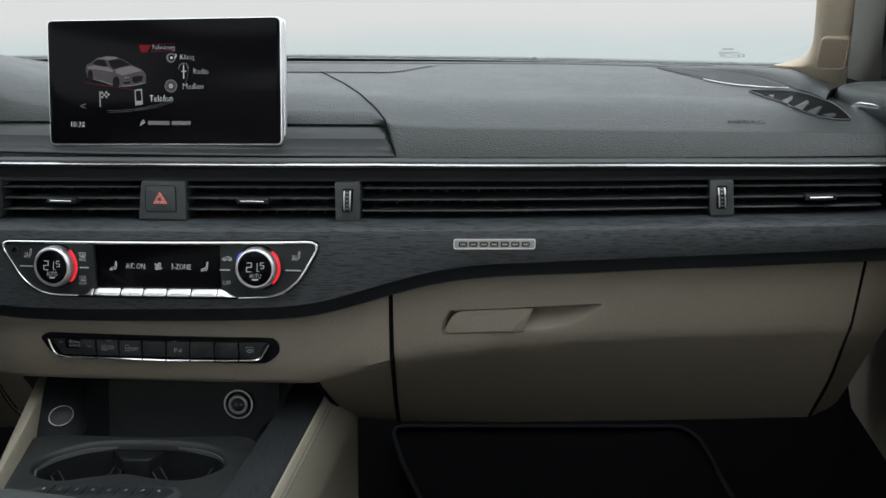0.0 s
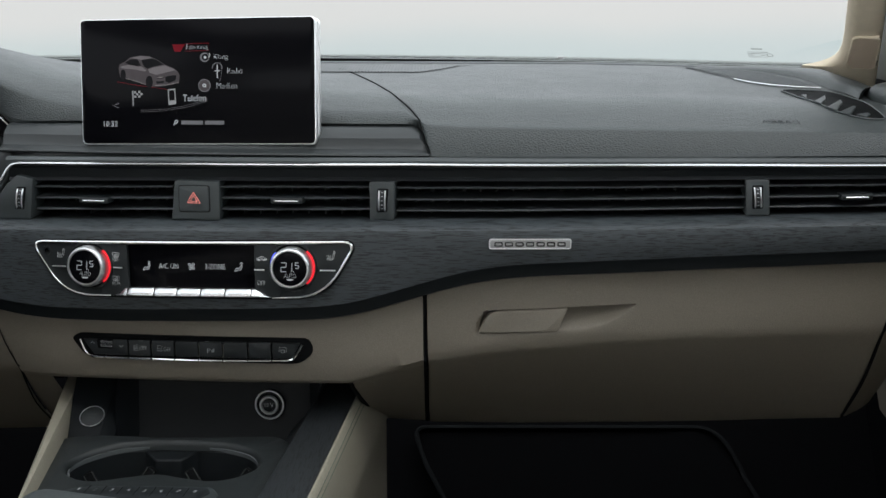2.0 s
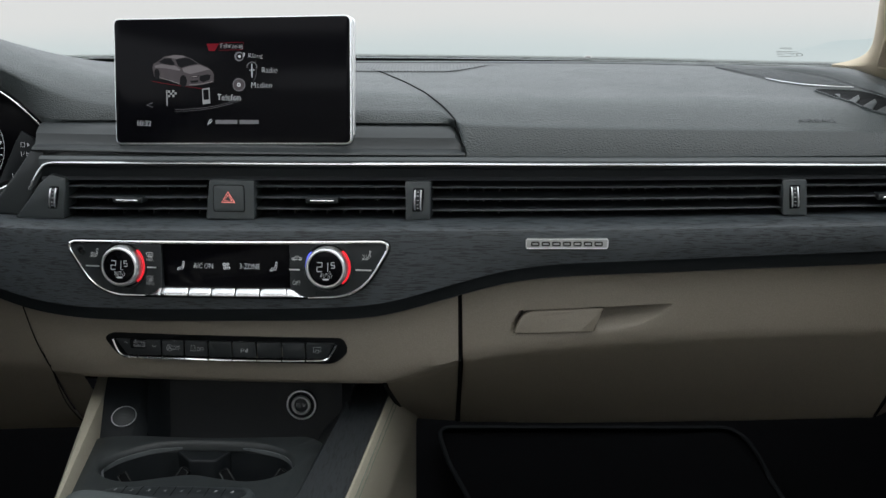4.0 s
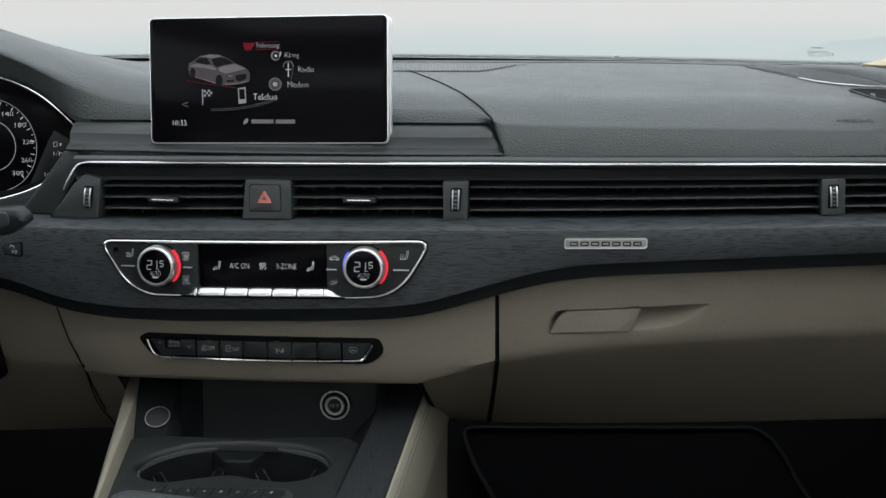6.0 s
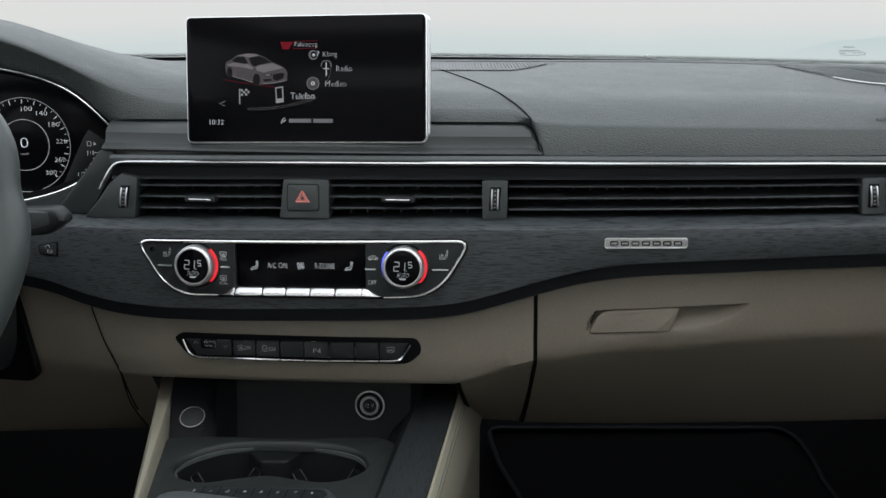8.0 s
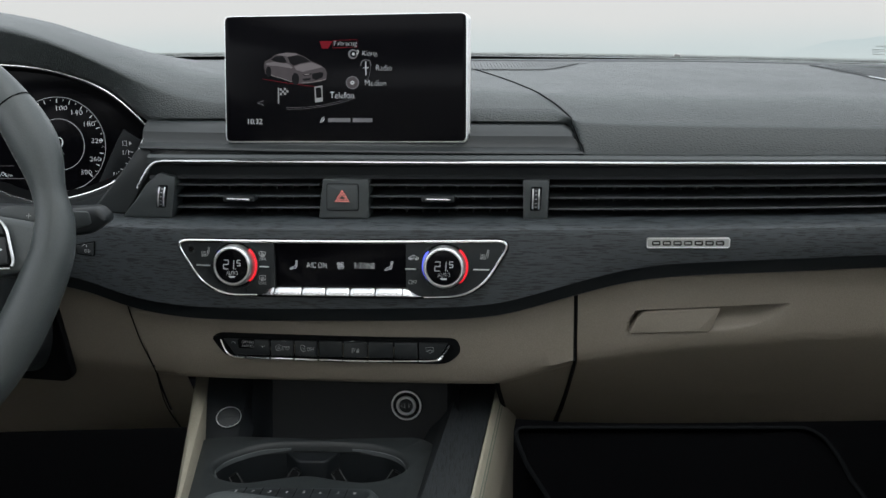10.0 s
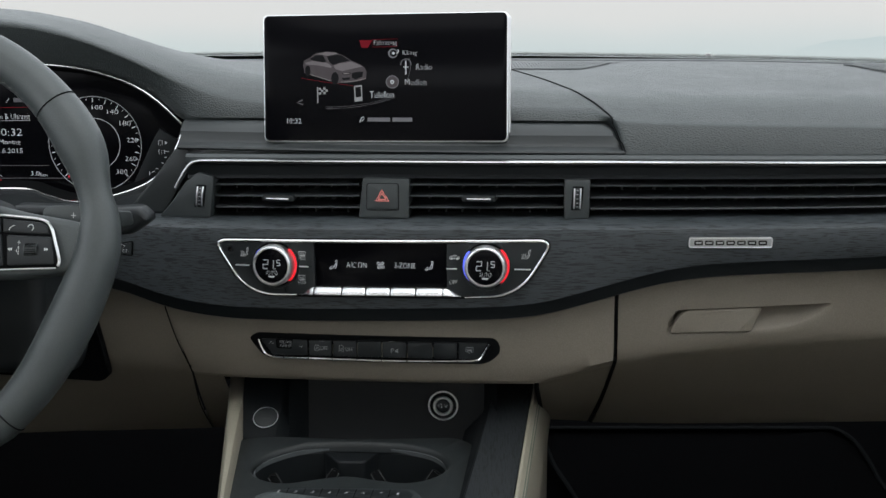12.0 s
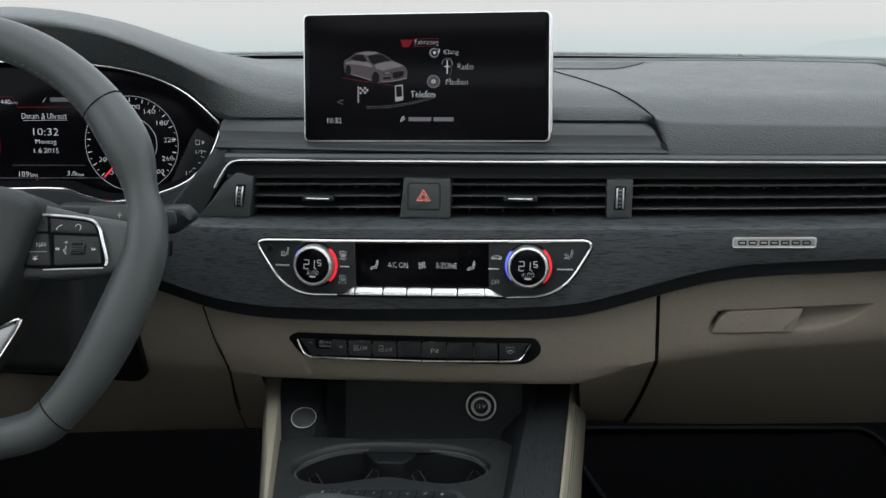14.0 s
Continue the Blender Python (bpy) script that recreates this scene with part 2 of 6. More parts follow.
def lettering(text, size, m, mat, parent, name="lettering", align="CENTER", wide=1.0, depth=0.00012):
    """Built-in font, as a mesh, standing in the plane of m (x along the line, y up, z towards the reader)."""
    cu = bpy.data.curves.new("t", "FONT")
    cu.body, cu.size, cu.align_x, cu.align_y, cu.extrude, cu.resolution_u = text, size, align, "CENTER", depth, 2
    cu.offset = -0.022 * size
    ob = bpy.data.objects.new("t", cu)
    me = bpy.data.meshes.new_from_object(ob)
    bpy.data.objects.remove(ob)
    bpy.data.curves.remove(cu)
    me.transform(m @ Matrix.Diagonal((wide, 1, 1, 1)))
    bm = bmesh.new()
    bm.from_mesh(me)
    bpy.data.meshes.remove(me)
    return part(name, bm, mat, parent, smooth=False)


def facing(origin, right, up):
    """A frame with x along right, y along up and z out of the plane."""
    r = Vector(right).normalized()
    u = Vector(up)
    u = (u - r * u.dot(r)).normalized()
    m = Matrix((r, u, r.cross(u))).transposed().to_4x4()
    return Matrix.Translation(origin) @ m


def face_at(x, o, z, tilt=0.0):
    """A frame on the dashboard's face, looking out at the seats; tilt: degrees by which it leans back."""
    d = 0.01
    right = S(x + d, o, z) - S(x - d, o, z)
    up = Vector((0, math.sin(radians(tilt)), math.cos(radians(tilt))))
    return facing(S(x, o, z), right, up)


def on(m):
    return lambda u, v, w: m @ Vector((u, v, w))


def span(a, b, n):
    return [a + (b - a) * k / (n - 1) for k in range(n)]
# ---- upper dashboard ----
LIP_Z = [(-0.80, 0.735), (-0.60, 0.747), (-0.50, 0.750), (-0.4172, 0.749), (-0.3282, 0.746), (-0.2788, 0.7373), (-0.241, 0.722), (-0.2118, 0.6990), (-0.2030, 0.6955), (-0.19, 0.6950), (-0.12, 0.6952),
         (0.196, 0.6955), (0.2025, 0.6948), (0.2065, 0.6865), (0.2125, 0.669), (0.40, 0.668), (0.645, 0.666), (0.75, 0.660)]
LIP_O = [(x, 0.079 - yv(x)) for x in span(-0.80, -0.215, 16)] + [(-0.195, 0.036), (-0.12, 0.045), (0.2025, 0.0385), (0.2125, 0.011), (0.75, 0.011)]
CREASE_Z = [(-0.80, 0.742), (-0.62, 0.778), (-0.50, 0.7925), (-0.45, 0.7925), (-0.4009, 0.7898), (-0.3536, 0.7843), (-0.3125, 0.7768), (-0.2688, 0.7599), (-0.2253, 0.7409), (-0.2009, 0.7292), (-0.1823, 0.7197), (-0.1668, 0.7144), (-0.1476, 0.7102),
            (-0.12, 0.7075), (0.186, 0.7058), (0.2085, 0.6955), (0.25, 0.6935), (0.40, 0.6908), (0.62, 0.6853), (0.75, 0.679)]
CREASE_O = [(x, 0.062 - yv(x)) for x in span(-0.80, -0.12, 18)] + [(0.186, 0.052), (0.2085, 0.026), (0.25, 0.024), (0.75, 0.024)]
TOP_Z = [(-0.80, 0.755), (-0.62, 0.786), (-0.46, 0.7985), (-0.393, 0.794), (-0.328, 0.783), (-0.267, 0.765), (-0.219, 0.747), (-0.17, 0.735), (-0.12, 0.7275), (0.20, 0.7185), (0.45, 0.715), (0.75, 0.700)]
REAR = [(-0.80, 0.30), (-0.55, 0.36), (0.0, 0.415), (0.33, 0.375), (0.555, 0.335), (0.64, 0.30), (0.80, 0.28)]


def pad_point(x, u):
    """The padded top, with its crease rolled over softly on the driver's hood."""
    r = 0.11 * min(1.0, max(0.0, (-0.10 - x) / 0.06)) + 0.04
    if abs(u - 1) < r:
        a, b, c, f = pad_raw(x, 1 - r), pad_raw(x, 1), pad_raw(x, 1 + r), (u - 1 + r) / (2 * r)
        return a.lerp(b, f).lerp(b.lerp(c, f), f)
    return pad_raw(x, u)


def pad_raw(x, u):
    """The padded top: u 0 the lower lip, 1 the crease, 2 the shoulder, 3 the edge at the windscreen."""
    fine = 0.0015 if 0.17 < x < 0.24 else 0.012
    lip = S(x, soft_along(LIP_O, x, fine), soft_along(LIP_Z, x, fine))
    crease = S(x, soft_along(CREASE_O, x, fine * 2), soft_along(CREASE_Z, x, fine * 2))
    top = S(x, 0.125, soft_along(TOP_Z, x))
    rear = Vector((x, soft_along(REAR, x), 0.7322 - 0.012 * max(0, (x - 0.3) / 0.4) ** 2 - 0.22 * max(0.0, min(x, 0.68) - 0.602)))
    if u <= 1:
        p = lip.lerp(crease, u)
        return p + Vector((0, -0.0012, 0.0006)) * math.sin(math.pi * u)
    if u <= 2:
        f = u - 1
        p = crease.lerp(top, f)
        return p + Vector((0, 0, 0.16 * (top.z - crease.z) + 0.001)) * math.sin(math.pi * f)
    f = u - 2
    mid = Vector((x, (top.y + rear.y) / 2, max(top.z * 0.55 + rear.z * 0.45, rear.z)))
    return (top.lerp(mid, f)).lerp(mid.lerp(rear, f), f)


dash = thing("dashboard", "dark grey grained leather dashboard pad with a driver's hood", "dashboard")
xs = span(-0.80, 0.17, 80) + span(0.174, 0.222, 26) + span(0.23, 0.78, 58)
us = [0, 0.04, 0.1] + span(0.2, 0.64, 4) + span(0.7, 1.3, 19) + span(1.36, 3, 22)
under = [[S(x, soft_along(LIP_O, x, 0.003) + 0.06, soft_along(LIP_Z, x, 0.003) - 0.004), S(x, soft_along(LIP_O, x, 0.003) + 0.004, soft_along(LIP_Z, x, 0.003) - 0.0035)] + [pad_point(x, u) for u in us] for x in xs]
part("pad", grid(under), LEATHER, dash, sharp=40)

def pad_at(x, y):
    lo, hi = 0.0, 3.0
    for _ in range(30):
        mid = (lo + hi) / 2
        lo, hi = (mid, hi) if pad_point(x, mid).y < y else (lo, mid)
    return pad_point(x, lo)


SEAM = [(0.085, 0.290), (0.100, 0.258), (0.1112, 0.2316), (0.1199, 0.2086), (0.1471, 0.1435), (0.1621, 0.1056), (0.1763, 0.0693), (0.1903, 0.0430), (0.1991, 0.0250), (0.2030, 0.0165), (0.2062, 0.0105), (0.2102, 0.0025), (0.2130, -0.0028)]
seam = [pad_at(p.x, p.y) + Vector((0, -0.0003, 0.0004)) for p in curve_through([(x, y, 0) for x, y in SEAM], 6)]
part("seam", tube(seam, 0.0008, 0.0006), DARK, dash, "dark seam between two pads")

# smooth fascia under the pad, round the screen's foot
rows = []
for x in span(-0.196, 0.2085, 64):
    z1 = min(soft_along(LIP_Z, x, 0.003) - 0.003, 0.7015)
    lean = max(0.0, (x - 0.19) / 0.0185)
    rows.append([p + Vector((0.22 * lean * max(0, 0.690 - p.z), 0, 0)) for p in (S(x, 0.050, z1 + 0.001), S(x, 0.035, z1), S(x, 0.030, z1 - 0.0012), S(x, 0.0245, min(0.6868, z1 - 0.0025)), S(x, 0.0208, min(0.684, z1 - 0.004)), S(x, 0.0192, min(0.6775, z1 - 0.006)), S(x, 0.017, min(0.6745, z1 - 0.0075)), S(x, 0.008, 0.6715), S(x, 0.007, 0.6700), S(x, 0.009, 0.6680), S(x, 0.03, 0.6675))])
part("fascia", grid(rows), FASCIA, dash, "smooth plastic fascia below the pad")

# dark ledge that carries the bright strip, above the vents
VENT_T = [(-0.20, 0.6415), (-0.158, 0.643), (0.0, 0.6465), (0.17, 0.648), (0.49, 0.648), (0.645, 0.646), (0.75, 0.644)]
VENT_B = [(-0.20, 0.6065), (-0.158, 0.607), (0.0, 0.611), (0.17, 0.6138), (0.49, 0.616), (0.645, 0.615), (0.75, 0.613)]
STRIP_Z = [(-0.30, 0.656), (-0.172, 0.6595), (0.0, 0.662), (0.2, 0.6632), (0.45, 0.6618), (0.645, 0.6585), (0.75, 0.656)]
rows = []
for x in span(-0.186, 0.70, 90):
    s, v = along(STRIP_Z, x), along(VENT_T, x)
    rows.append([S(x, 0.04, s + 0.006), S(x, 0.003, s + 0.0055), S(x, 0.0, s + 0.003), S(x, 0.0005, s - 0.0025), S(x, 0.004, s - 0.005), S(x, 0.006, v + 0.003), S(x, 0.004, v), S(x, 0.05, v - 0.001)])
part("ledge", grid([r[:4] for r in rows]), PLASTIC, dash, "dark grey ledge above the vents")
part("lower_ledge", grid([r[3:] for r in rows]), TRAY, dash, "satin black band above the vents")
strip = [S(-0.1965, -0.001, 0.6335), S(-0.189, -0.002, 0.6455), S(-0.1815, -0.002, 0.6555), S(-0.1735, -0.002, 0.6590)] + [S(x, -0.002, along(STRIP_Z, x)) for x in span(-0.16, 0.665, 40)]
part("bright_strip", tube(curve_through(strip, 4), 0.0022, 0.0016, 10), KEY_METAL, dash, "polished aluminium strip along the whole dashboard")

filler = [(-0.252, 0.6068), (-0.2135, 0.6068), (-0.1975, 0.632), (-0.1825, 0.654), (-0.186, 0.6680), (-0.200, 0.6680), (-0.214, 0.650)]
part("end_filler", plate(rounded(filler, 0.003, 3), on_dash, 0.012, 0.030, 0.002, 2), FASCIA, dash, "dark grey filler beside the instruments")

# recess behind the vents
rows = [[S(x, 0.02, along(VENT_T, x) + 0.002), S(x, 0.055, along(VENT_T, x)), S(x, 0.055, along(VENT_B, x)), S(x, 0.004, along(VENT_B, x) - 0.002)] for x in span(-0.20, 0.69, 40)]
part("vent_recess", grid(rows), DARK, dash, "black recess behind the vents")

# ---- wooden trim ----
WOOD_B = [(-0.70, 0.5450), (-0.40, 0.5420), (-0.30, 0.5400), (-0.252, 0.5342), (-0.21, 0.5216), (-0.18, 0.5165), (-0.143, 0.5140), (-0.08, 0.5150), (0.05, 0.5202), (0.10, 0.5225), (0.125, 0.5248), (0.145, 0.528),
          (0.165, 0.5335), (0.208, 0.5468), (0.235, 0.5545), (0.255, 0.5592), (0.285, 0.5632), (0.315, 0.5652), (0.464, 0.5702), (0.65, 0.5733), (0.75, 0.575)]
rows = []
WX = sorted(span(-0.62, -0.08, 60) + span(-0.076, 0.072, 60) + span(0.08, 0.70, 80))


def panel_cut(x, z):
    """How far the veneer steps back behind the climate display."""
    return 0.012 if -0.0655 < x < 0.0628 and 0.5455 < z < 0.5928 else 0.0


for x in WX:
    t, b = along(VENT_B, max(x, -0.2)) - 0.0005, soft_along(WOOD_B, x, 0.01)
    rows.append([S(x, 0.05, t), S(x, -0.002, t), S(x, -0.0100, t - 0.0022), S(x, -0.0172, t - 0.0050), S(x, -0.0190, t - 0.0064), S(x, -0.0195, t - 0.0090)]
                + [S(x, -0.0195 + 0.004 * f * f + panel_cut(x, t - 0.013 + (b + 0.014 - t + 0.013) * f), t - 0.013 + (b + 0.014 - t + 0.013) * f) for f in span(0.04, 0.9, 24)]
                + [S(x, -0.0152, b + 0.0130), S(x, -0.0135, b + 0.0110), S(x, -0.0105, b + 0.001), S(x, -0.008, b), S(x, 0.03, b + 0.001)])
wood = thing("wood_trim", "dark grey open-pored oak trim panel across the dashboard", "trim panel")
part("veneer", grid([r[:31] for r in rows]), WOOD, wood)
part("lower_lip", grid([r[30:] for r in rows]), TRAY, wood, "black lower edge of the trim")

# ---- beige lower dashboard ----
lower = thing("lower_dashboard", "beige grained plastic lower dashboard with centre panel", "dashboard")
# centre: from the wood down to the opening over the console
OPEN_Z = [(-0.175, 0.4500), (-0.03, 0.4537), (0.13, 0.4570), (0.140, 0.4578), (0.2062, 0.4772)]
rows = []
for x in span(-0.2135, 0.2062, 70):
    b = along(WOOD_B, x)
    lean = max(0.0, 1 - (x + 0.2135) / 0.06)
    rows.append([p + Vector((0.34 * lean * max(0, 0.517 - p.z), 0, 0)) for p in (S(x, 0.004, b + 0.012), S(x, 0.005, b - 0.004), S(x, 0.0055, 0.505), S(x, 0.0055, 0.49), S(x, 0.0065, max(0.478, along(OPEN_Z, x) + 0.006)), S(x, 0.009, along(OPEN_Z, x) + 0.005), S(x, 0.0115, along(OPEN_Z, x) + 0.002), S(x, 0.0145, along(OPEN_Z, x)), S(x, 0.045, along(OPEN_Z, x) - (0.012 if x > 0.14 else -0.001)))])
part("centre_panel", grid(rows), BEIGE, lower)


def fall(top, low):
    """From a fold down and away to a lower edge, with a rolled lip."""
    return [top.lerp(low, f) + Vector((0, -0.004, -0.002)) * math.sin(math.pi * f) for f in (0.06, 0.16, 0.32, 0.5, 0.68, 0.84, 0.96)] + [low, low + Vector((0, 0.003, -0.0012)), low + Vector((0, 0.008, 0.0)), low + Vector((0, 0.05, 0.004))]


def cheek(a, b, low_a, low_b, n=18):
    """A lower panel that falls away forwards below its fold; a and b: x and height of the fold's ends."""
    out = []
    for k in range(n):
        f = k / (n - 1)
        x, ft = a[0] + (b[0] - a[0]) * f, a[1] + (b[1] - a[1]) * f
        out.append([S(x, 0.010, ft + 0.008), S(x, 0.0125, ft + 0.003)] + fall(S(x, 0.0145, ft), Vector(low_a).lerp(Vector(low_b), f)))
    return out


cheek_rows = cheek((0.1385, 0.4570), (0.2062, 0.4775), (0.1455, 0.162, 0.3700), (0.1895, 0.165, 0.3675))
part("centre_cheek", grid(cheek_rows), BEIGE, lower, "beige cheek falling away beside the console")
# dark rod that paints the shade in the slit beside the console
part("shadow_gap", tube([p + Vector((-0.0012, 0.0015, -0.0016)) for p in cheek_rows[0][1:-3]], 0.0022, 0.0022, 6), DARK, lower, "black strip standing for the shade between cheek and console")

glove = thing("glove_box", "beige closed glove box door with recessed pull handle", "glove box")
LOW_Y = [(0.19, 0.165), (0.28, 0.155), (0.37, 0.145), (0.48, 0.131), (0.61, 0.122)]
LOW_ZED = [(0.19, 0.3662), (0.28, 0.3702), (0.37, 0.3761), (0.48, 0.3849), (0.61, 0.3940)]
FOLD = [(0.209, 0.4775), (0.25, 0.4850), (0.314, 0.4925), (0.39, 0.4975), (0.469, 0.5000), (0.66, 0.5000)]
rows = []
SCOOP_LOW = [(0.2515, 0.5050), (0.3300, 0.5080), (0.3450, 0.5102), (0.3704, 0.5146), (0.3882, 0.5239), (0.3997, 0.5342)]


def scoop_top(x):
    return 0.5294 + (x - 0.27) * 0.045


def scoop_depth(x, s):
    """The handle's recess: deep under its upper edge, running out to the lower one."""
    if s <= 0 or s >= 1 or x > 0.3985:
        return 0.0
    high = scoop_top(x) - soft_along(SCOOP_LOW, x, 0.003)
    left = min(1.0, max(0.0, (x - 0.2535 - 0.45 * s * s * 0.022) / 0.003))
    return 0.017 * left * min(1.0, max(0.0, high) / 0.020) * (s * s * (3 - 2 * s)) ** 0.8


for xt in span(0.2098, 0.246, 8) + span(0.2485, 0.402, 76) + span(0.408, 0.6352, 36):
    f = (xt - 0.2098) / (0.6352 - 0.2098)
    b, fo = along(WOOD_B, xt), soft_along(FOLD, xt)
    zt, zb = scoop_top(xt), max(soft_along(SCOOP_LOW, xt, 0.003), fo + 0.016)
    zb = min(zb, zt - 0.002)
    slope = lambda z, b=b, fo=fo: 0.007 + 0.0035 * (b - 0.006 - z) / (b - fo - 0.018)
    cells = [(slope(zt + 0.003), zt + 0.003), (slope(zt + 0.0006), zt + 0.0006)] + [(slope(zb + (zt - zb) * s) + scoop_depth(xt, s), zb + (zt - zb) * s) for s in (0.985, 0.93, 0.86, 0.78, 0.7, 0.6, 0.5, 0.4, 0.3, 0.22, 0.15, 0.09, 0.04, 0.0)]
    run = [(0.02, b + 0.008), (0.006, b + 0.006), (0.007, b - 0.006)] + cells + [(0.0105, fo + 0.012), (0.013, fo + 0.004), (0.0155, fo)]
    row = []
    for o, z in run:
        row.append(S(xt - 0.012 * f * min(1.0, max(0.0, (0.56 - z) / 0.07)), o, z))
    xb = 0.1945 + (0.6085 - 0.1945) * f
    rows.append(row + fall(row[-1], Vector((xb, soft_along(LOW_Y, xb), soft_along(LOW_ZED, xb)))))
part("door", grid(rows), BEIGE, glove)
carcass = []
for r in rows[::8] + [rows[-1]]:
    r = r[:3] + r[19:]
    carcass.append([p + Vector((0, 0.026, 0.001)) for p in r])
first, last = carcass[0], carcass[-1]
carcass = [[p + Vector((-0.02, 0, 0)) for p in first]] + carcass + [[p + Vector((0.020, 0.004, 0)) for p in last]]
part("carcass", grid(carcass), DARK, glove, "black carcass behind the door")

# ---- cabin shell, glass and distance ----
def mat_glass():
    m = bpy.data.materials.new("window_glass")
    m.use_nodes = True
    n, l = m.node_tree.nodes, m.node_tree.links
    n.remove(n["Principled BSDF"])
    tr, gl, mix, fr = n.new("ShaderNodeBsdfTransparent"), n.new("ShaderNodeBsdfGlossy"), n.new("ShaderNodeMixShader"), n.new("ShaderNodeFresnel")
    tr.inputs[0].default_value = (0.97, 0.985, 0.98, 1)
    gl.inputs["Roughness"].default_value = 0.02
    fr.inputs["IOR"].default_value = 1.08
    l.new(fr.outputs[0], mix.inputs[0])
    l.new(tr.outputs[0], mix.inputs[1])
    l.new(gl.outputs[0], mix.inputs[2])
    l.new(mix.outputs[0], n["Material Output"].inputs[0])
    return m


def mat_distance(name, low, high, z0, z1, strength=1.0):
    """Glowing distance with its haze painted in: a smooth change of colour with height, softly clouded."""
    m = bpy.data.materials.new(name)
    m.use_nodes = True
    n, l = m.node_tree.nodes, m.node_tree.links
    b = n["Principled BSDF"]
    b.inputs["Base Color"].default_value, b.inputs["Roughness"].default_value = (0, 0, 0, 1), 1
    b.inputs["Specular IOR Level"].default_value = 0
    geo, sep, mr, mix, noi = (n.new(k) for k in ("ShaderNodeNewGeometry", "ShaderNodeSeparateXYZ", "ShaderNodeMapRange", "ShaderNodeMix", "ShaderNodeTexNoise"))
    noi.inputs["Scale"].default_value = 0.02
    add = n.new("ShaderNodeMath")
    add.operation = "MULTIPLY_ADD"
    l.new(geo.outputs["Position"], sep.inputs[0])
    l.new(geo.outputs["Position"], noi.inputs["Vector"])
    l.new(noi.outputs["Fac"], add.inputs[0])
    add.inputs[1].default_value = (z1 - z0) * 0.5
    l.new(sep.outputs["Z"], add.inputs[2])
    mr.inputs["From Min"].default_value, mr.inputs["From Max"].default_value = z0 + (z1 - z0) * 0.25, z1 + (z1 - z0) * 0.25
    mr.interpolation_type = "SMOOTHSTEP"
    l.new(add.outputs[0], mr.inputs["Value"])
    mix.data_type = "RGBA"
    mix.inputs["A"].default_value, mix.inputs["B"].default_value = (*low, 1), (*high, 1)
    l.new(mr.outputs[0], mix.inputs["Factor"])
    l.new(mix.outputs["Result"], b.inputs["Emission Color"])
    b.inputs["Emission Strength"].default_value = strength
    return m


# haze is put into the glow colours; the hill's foot fades to the sky's
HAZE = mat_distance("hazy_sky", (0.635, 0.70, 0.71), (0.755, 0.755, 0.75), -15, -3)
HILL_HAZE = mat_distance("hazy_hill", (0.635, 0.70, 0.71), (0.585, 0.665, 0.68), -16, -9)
rows = []
for k in range(41):
    a = radians(-70 + 3.5 * k)
    rows.append([(400 * math.sin(a), 400 * math.cos(a), z) for z in (-90, -40, -20, 0, 20, 36)])
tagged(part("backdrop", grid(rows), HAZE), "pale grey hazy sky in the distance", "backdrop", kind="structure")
rows = []
for k in range(60):
    x = 10 + 3.0 * k
    h = -12.5 + (5.6 * (1 - math.exp(-(x - 57) / 18)) if x > 57 else 0.35 * (x - 57)) + 0.2 * math.sin(x * 0.21) + 0.2 * math.sin(x * 0.57)
    rows.append([(x, 330 - 0.1 * x, -60), (x, 330 - 0.1 * x, h), (x, 336 - 0.1 * x, h - 3), (x, 336 - 0.1 * x, -60)])
tagged(part("backdrop_hill", grid(rows), HILL_HAZE), "far hill ridge with faint blue-grey haze painted into its colour", "hill", kind="structure")
gr = bmesh.new()
bmesh.ops.create_circle(gr, cap_ends=True, segments=64, radius=900)
for v in gr.verts:
    v.co.z = -92
ASPHALT = material("far_ground", (0.10, 0.11, 0.10), 0.95, vary=0.3, scale=0.05)
tagged(part("ground", gr, ASPHALT), "grey ground far below in haze", "ground", kind="structure")

# pale cream for unseen surfaces that bounce light onto the lower dash
CREAM = material("cream_bounce", (0.74, 0.71, 0.65), 0.6, vary=0.06)
floor = tagged(part("floor", joined(box(-0.75, 0.75, -2.3, 0.30, 0.02, 0.08), grid([[(x, 0.30, 0.08), (x, 0.42, 0.11), (x, 0.70, 0.40), (x, 0.74, 0.66), (x, 0.80, 0.66), (x, 0.80, 0.02)] for x in (-0.75, 0.75)])), CARPET),
               "black carpeted car floor and footwell", "floor", kind="structure")
# unseen rear wall, added as a reflector; its opening lets in frontal light
tagged(part("wall_rear", joined(box(-0.75, 0.75, -1.42, -1.36, 0.02, 0.84), box(-0.75, 0.75, -1.42, -1.36, 1.06, 1.235), box(-0.75, -0.58, -1.42, -1.36, 0.842, 1.058), box(0.58, 0.75, -1.42, -1.36, 0.842, 1.058)), CREAM), "unseen cream rear wall with an opening, added for frontal and bounced light", "wall", kind="structure")
# unseen roof that blocks the sky; its opening is added to admit light
tagged(part("ceiling", joined(box(-0.64, 0.64, -0.56, -0.42, 1.23, 1.27, 0.01), box(-0.64, 0.64, -2.0, -0.86, 1.23, 1.27, 0.01), box(-0.64, -0.44, -0.87, -0.55, 1.232, 1.268), box(0.44, 0.64, -0.87, -0.55, 1.232, 1.268)), material("roof_lining", (0.55, 0.52, 0.46), 0.9, vary=0.05, bump=0.3)), "unseen light roof lining with an opening added to let light down", "ceiling", kind="structure")
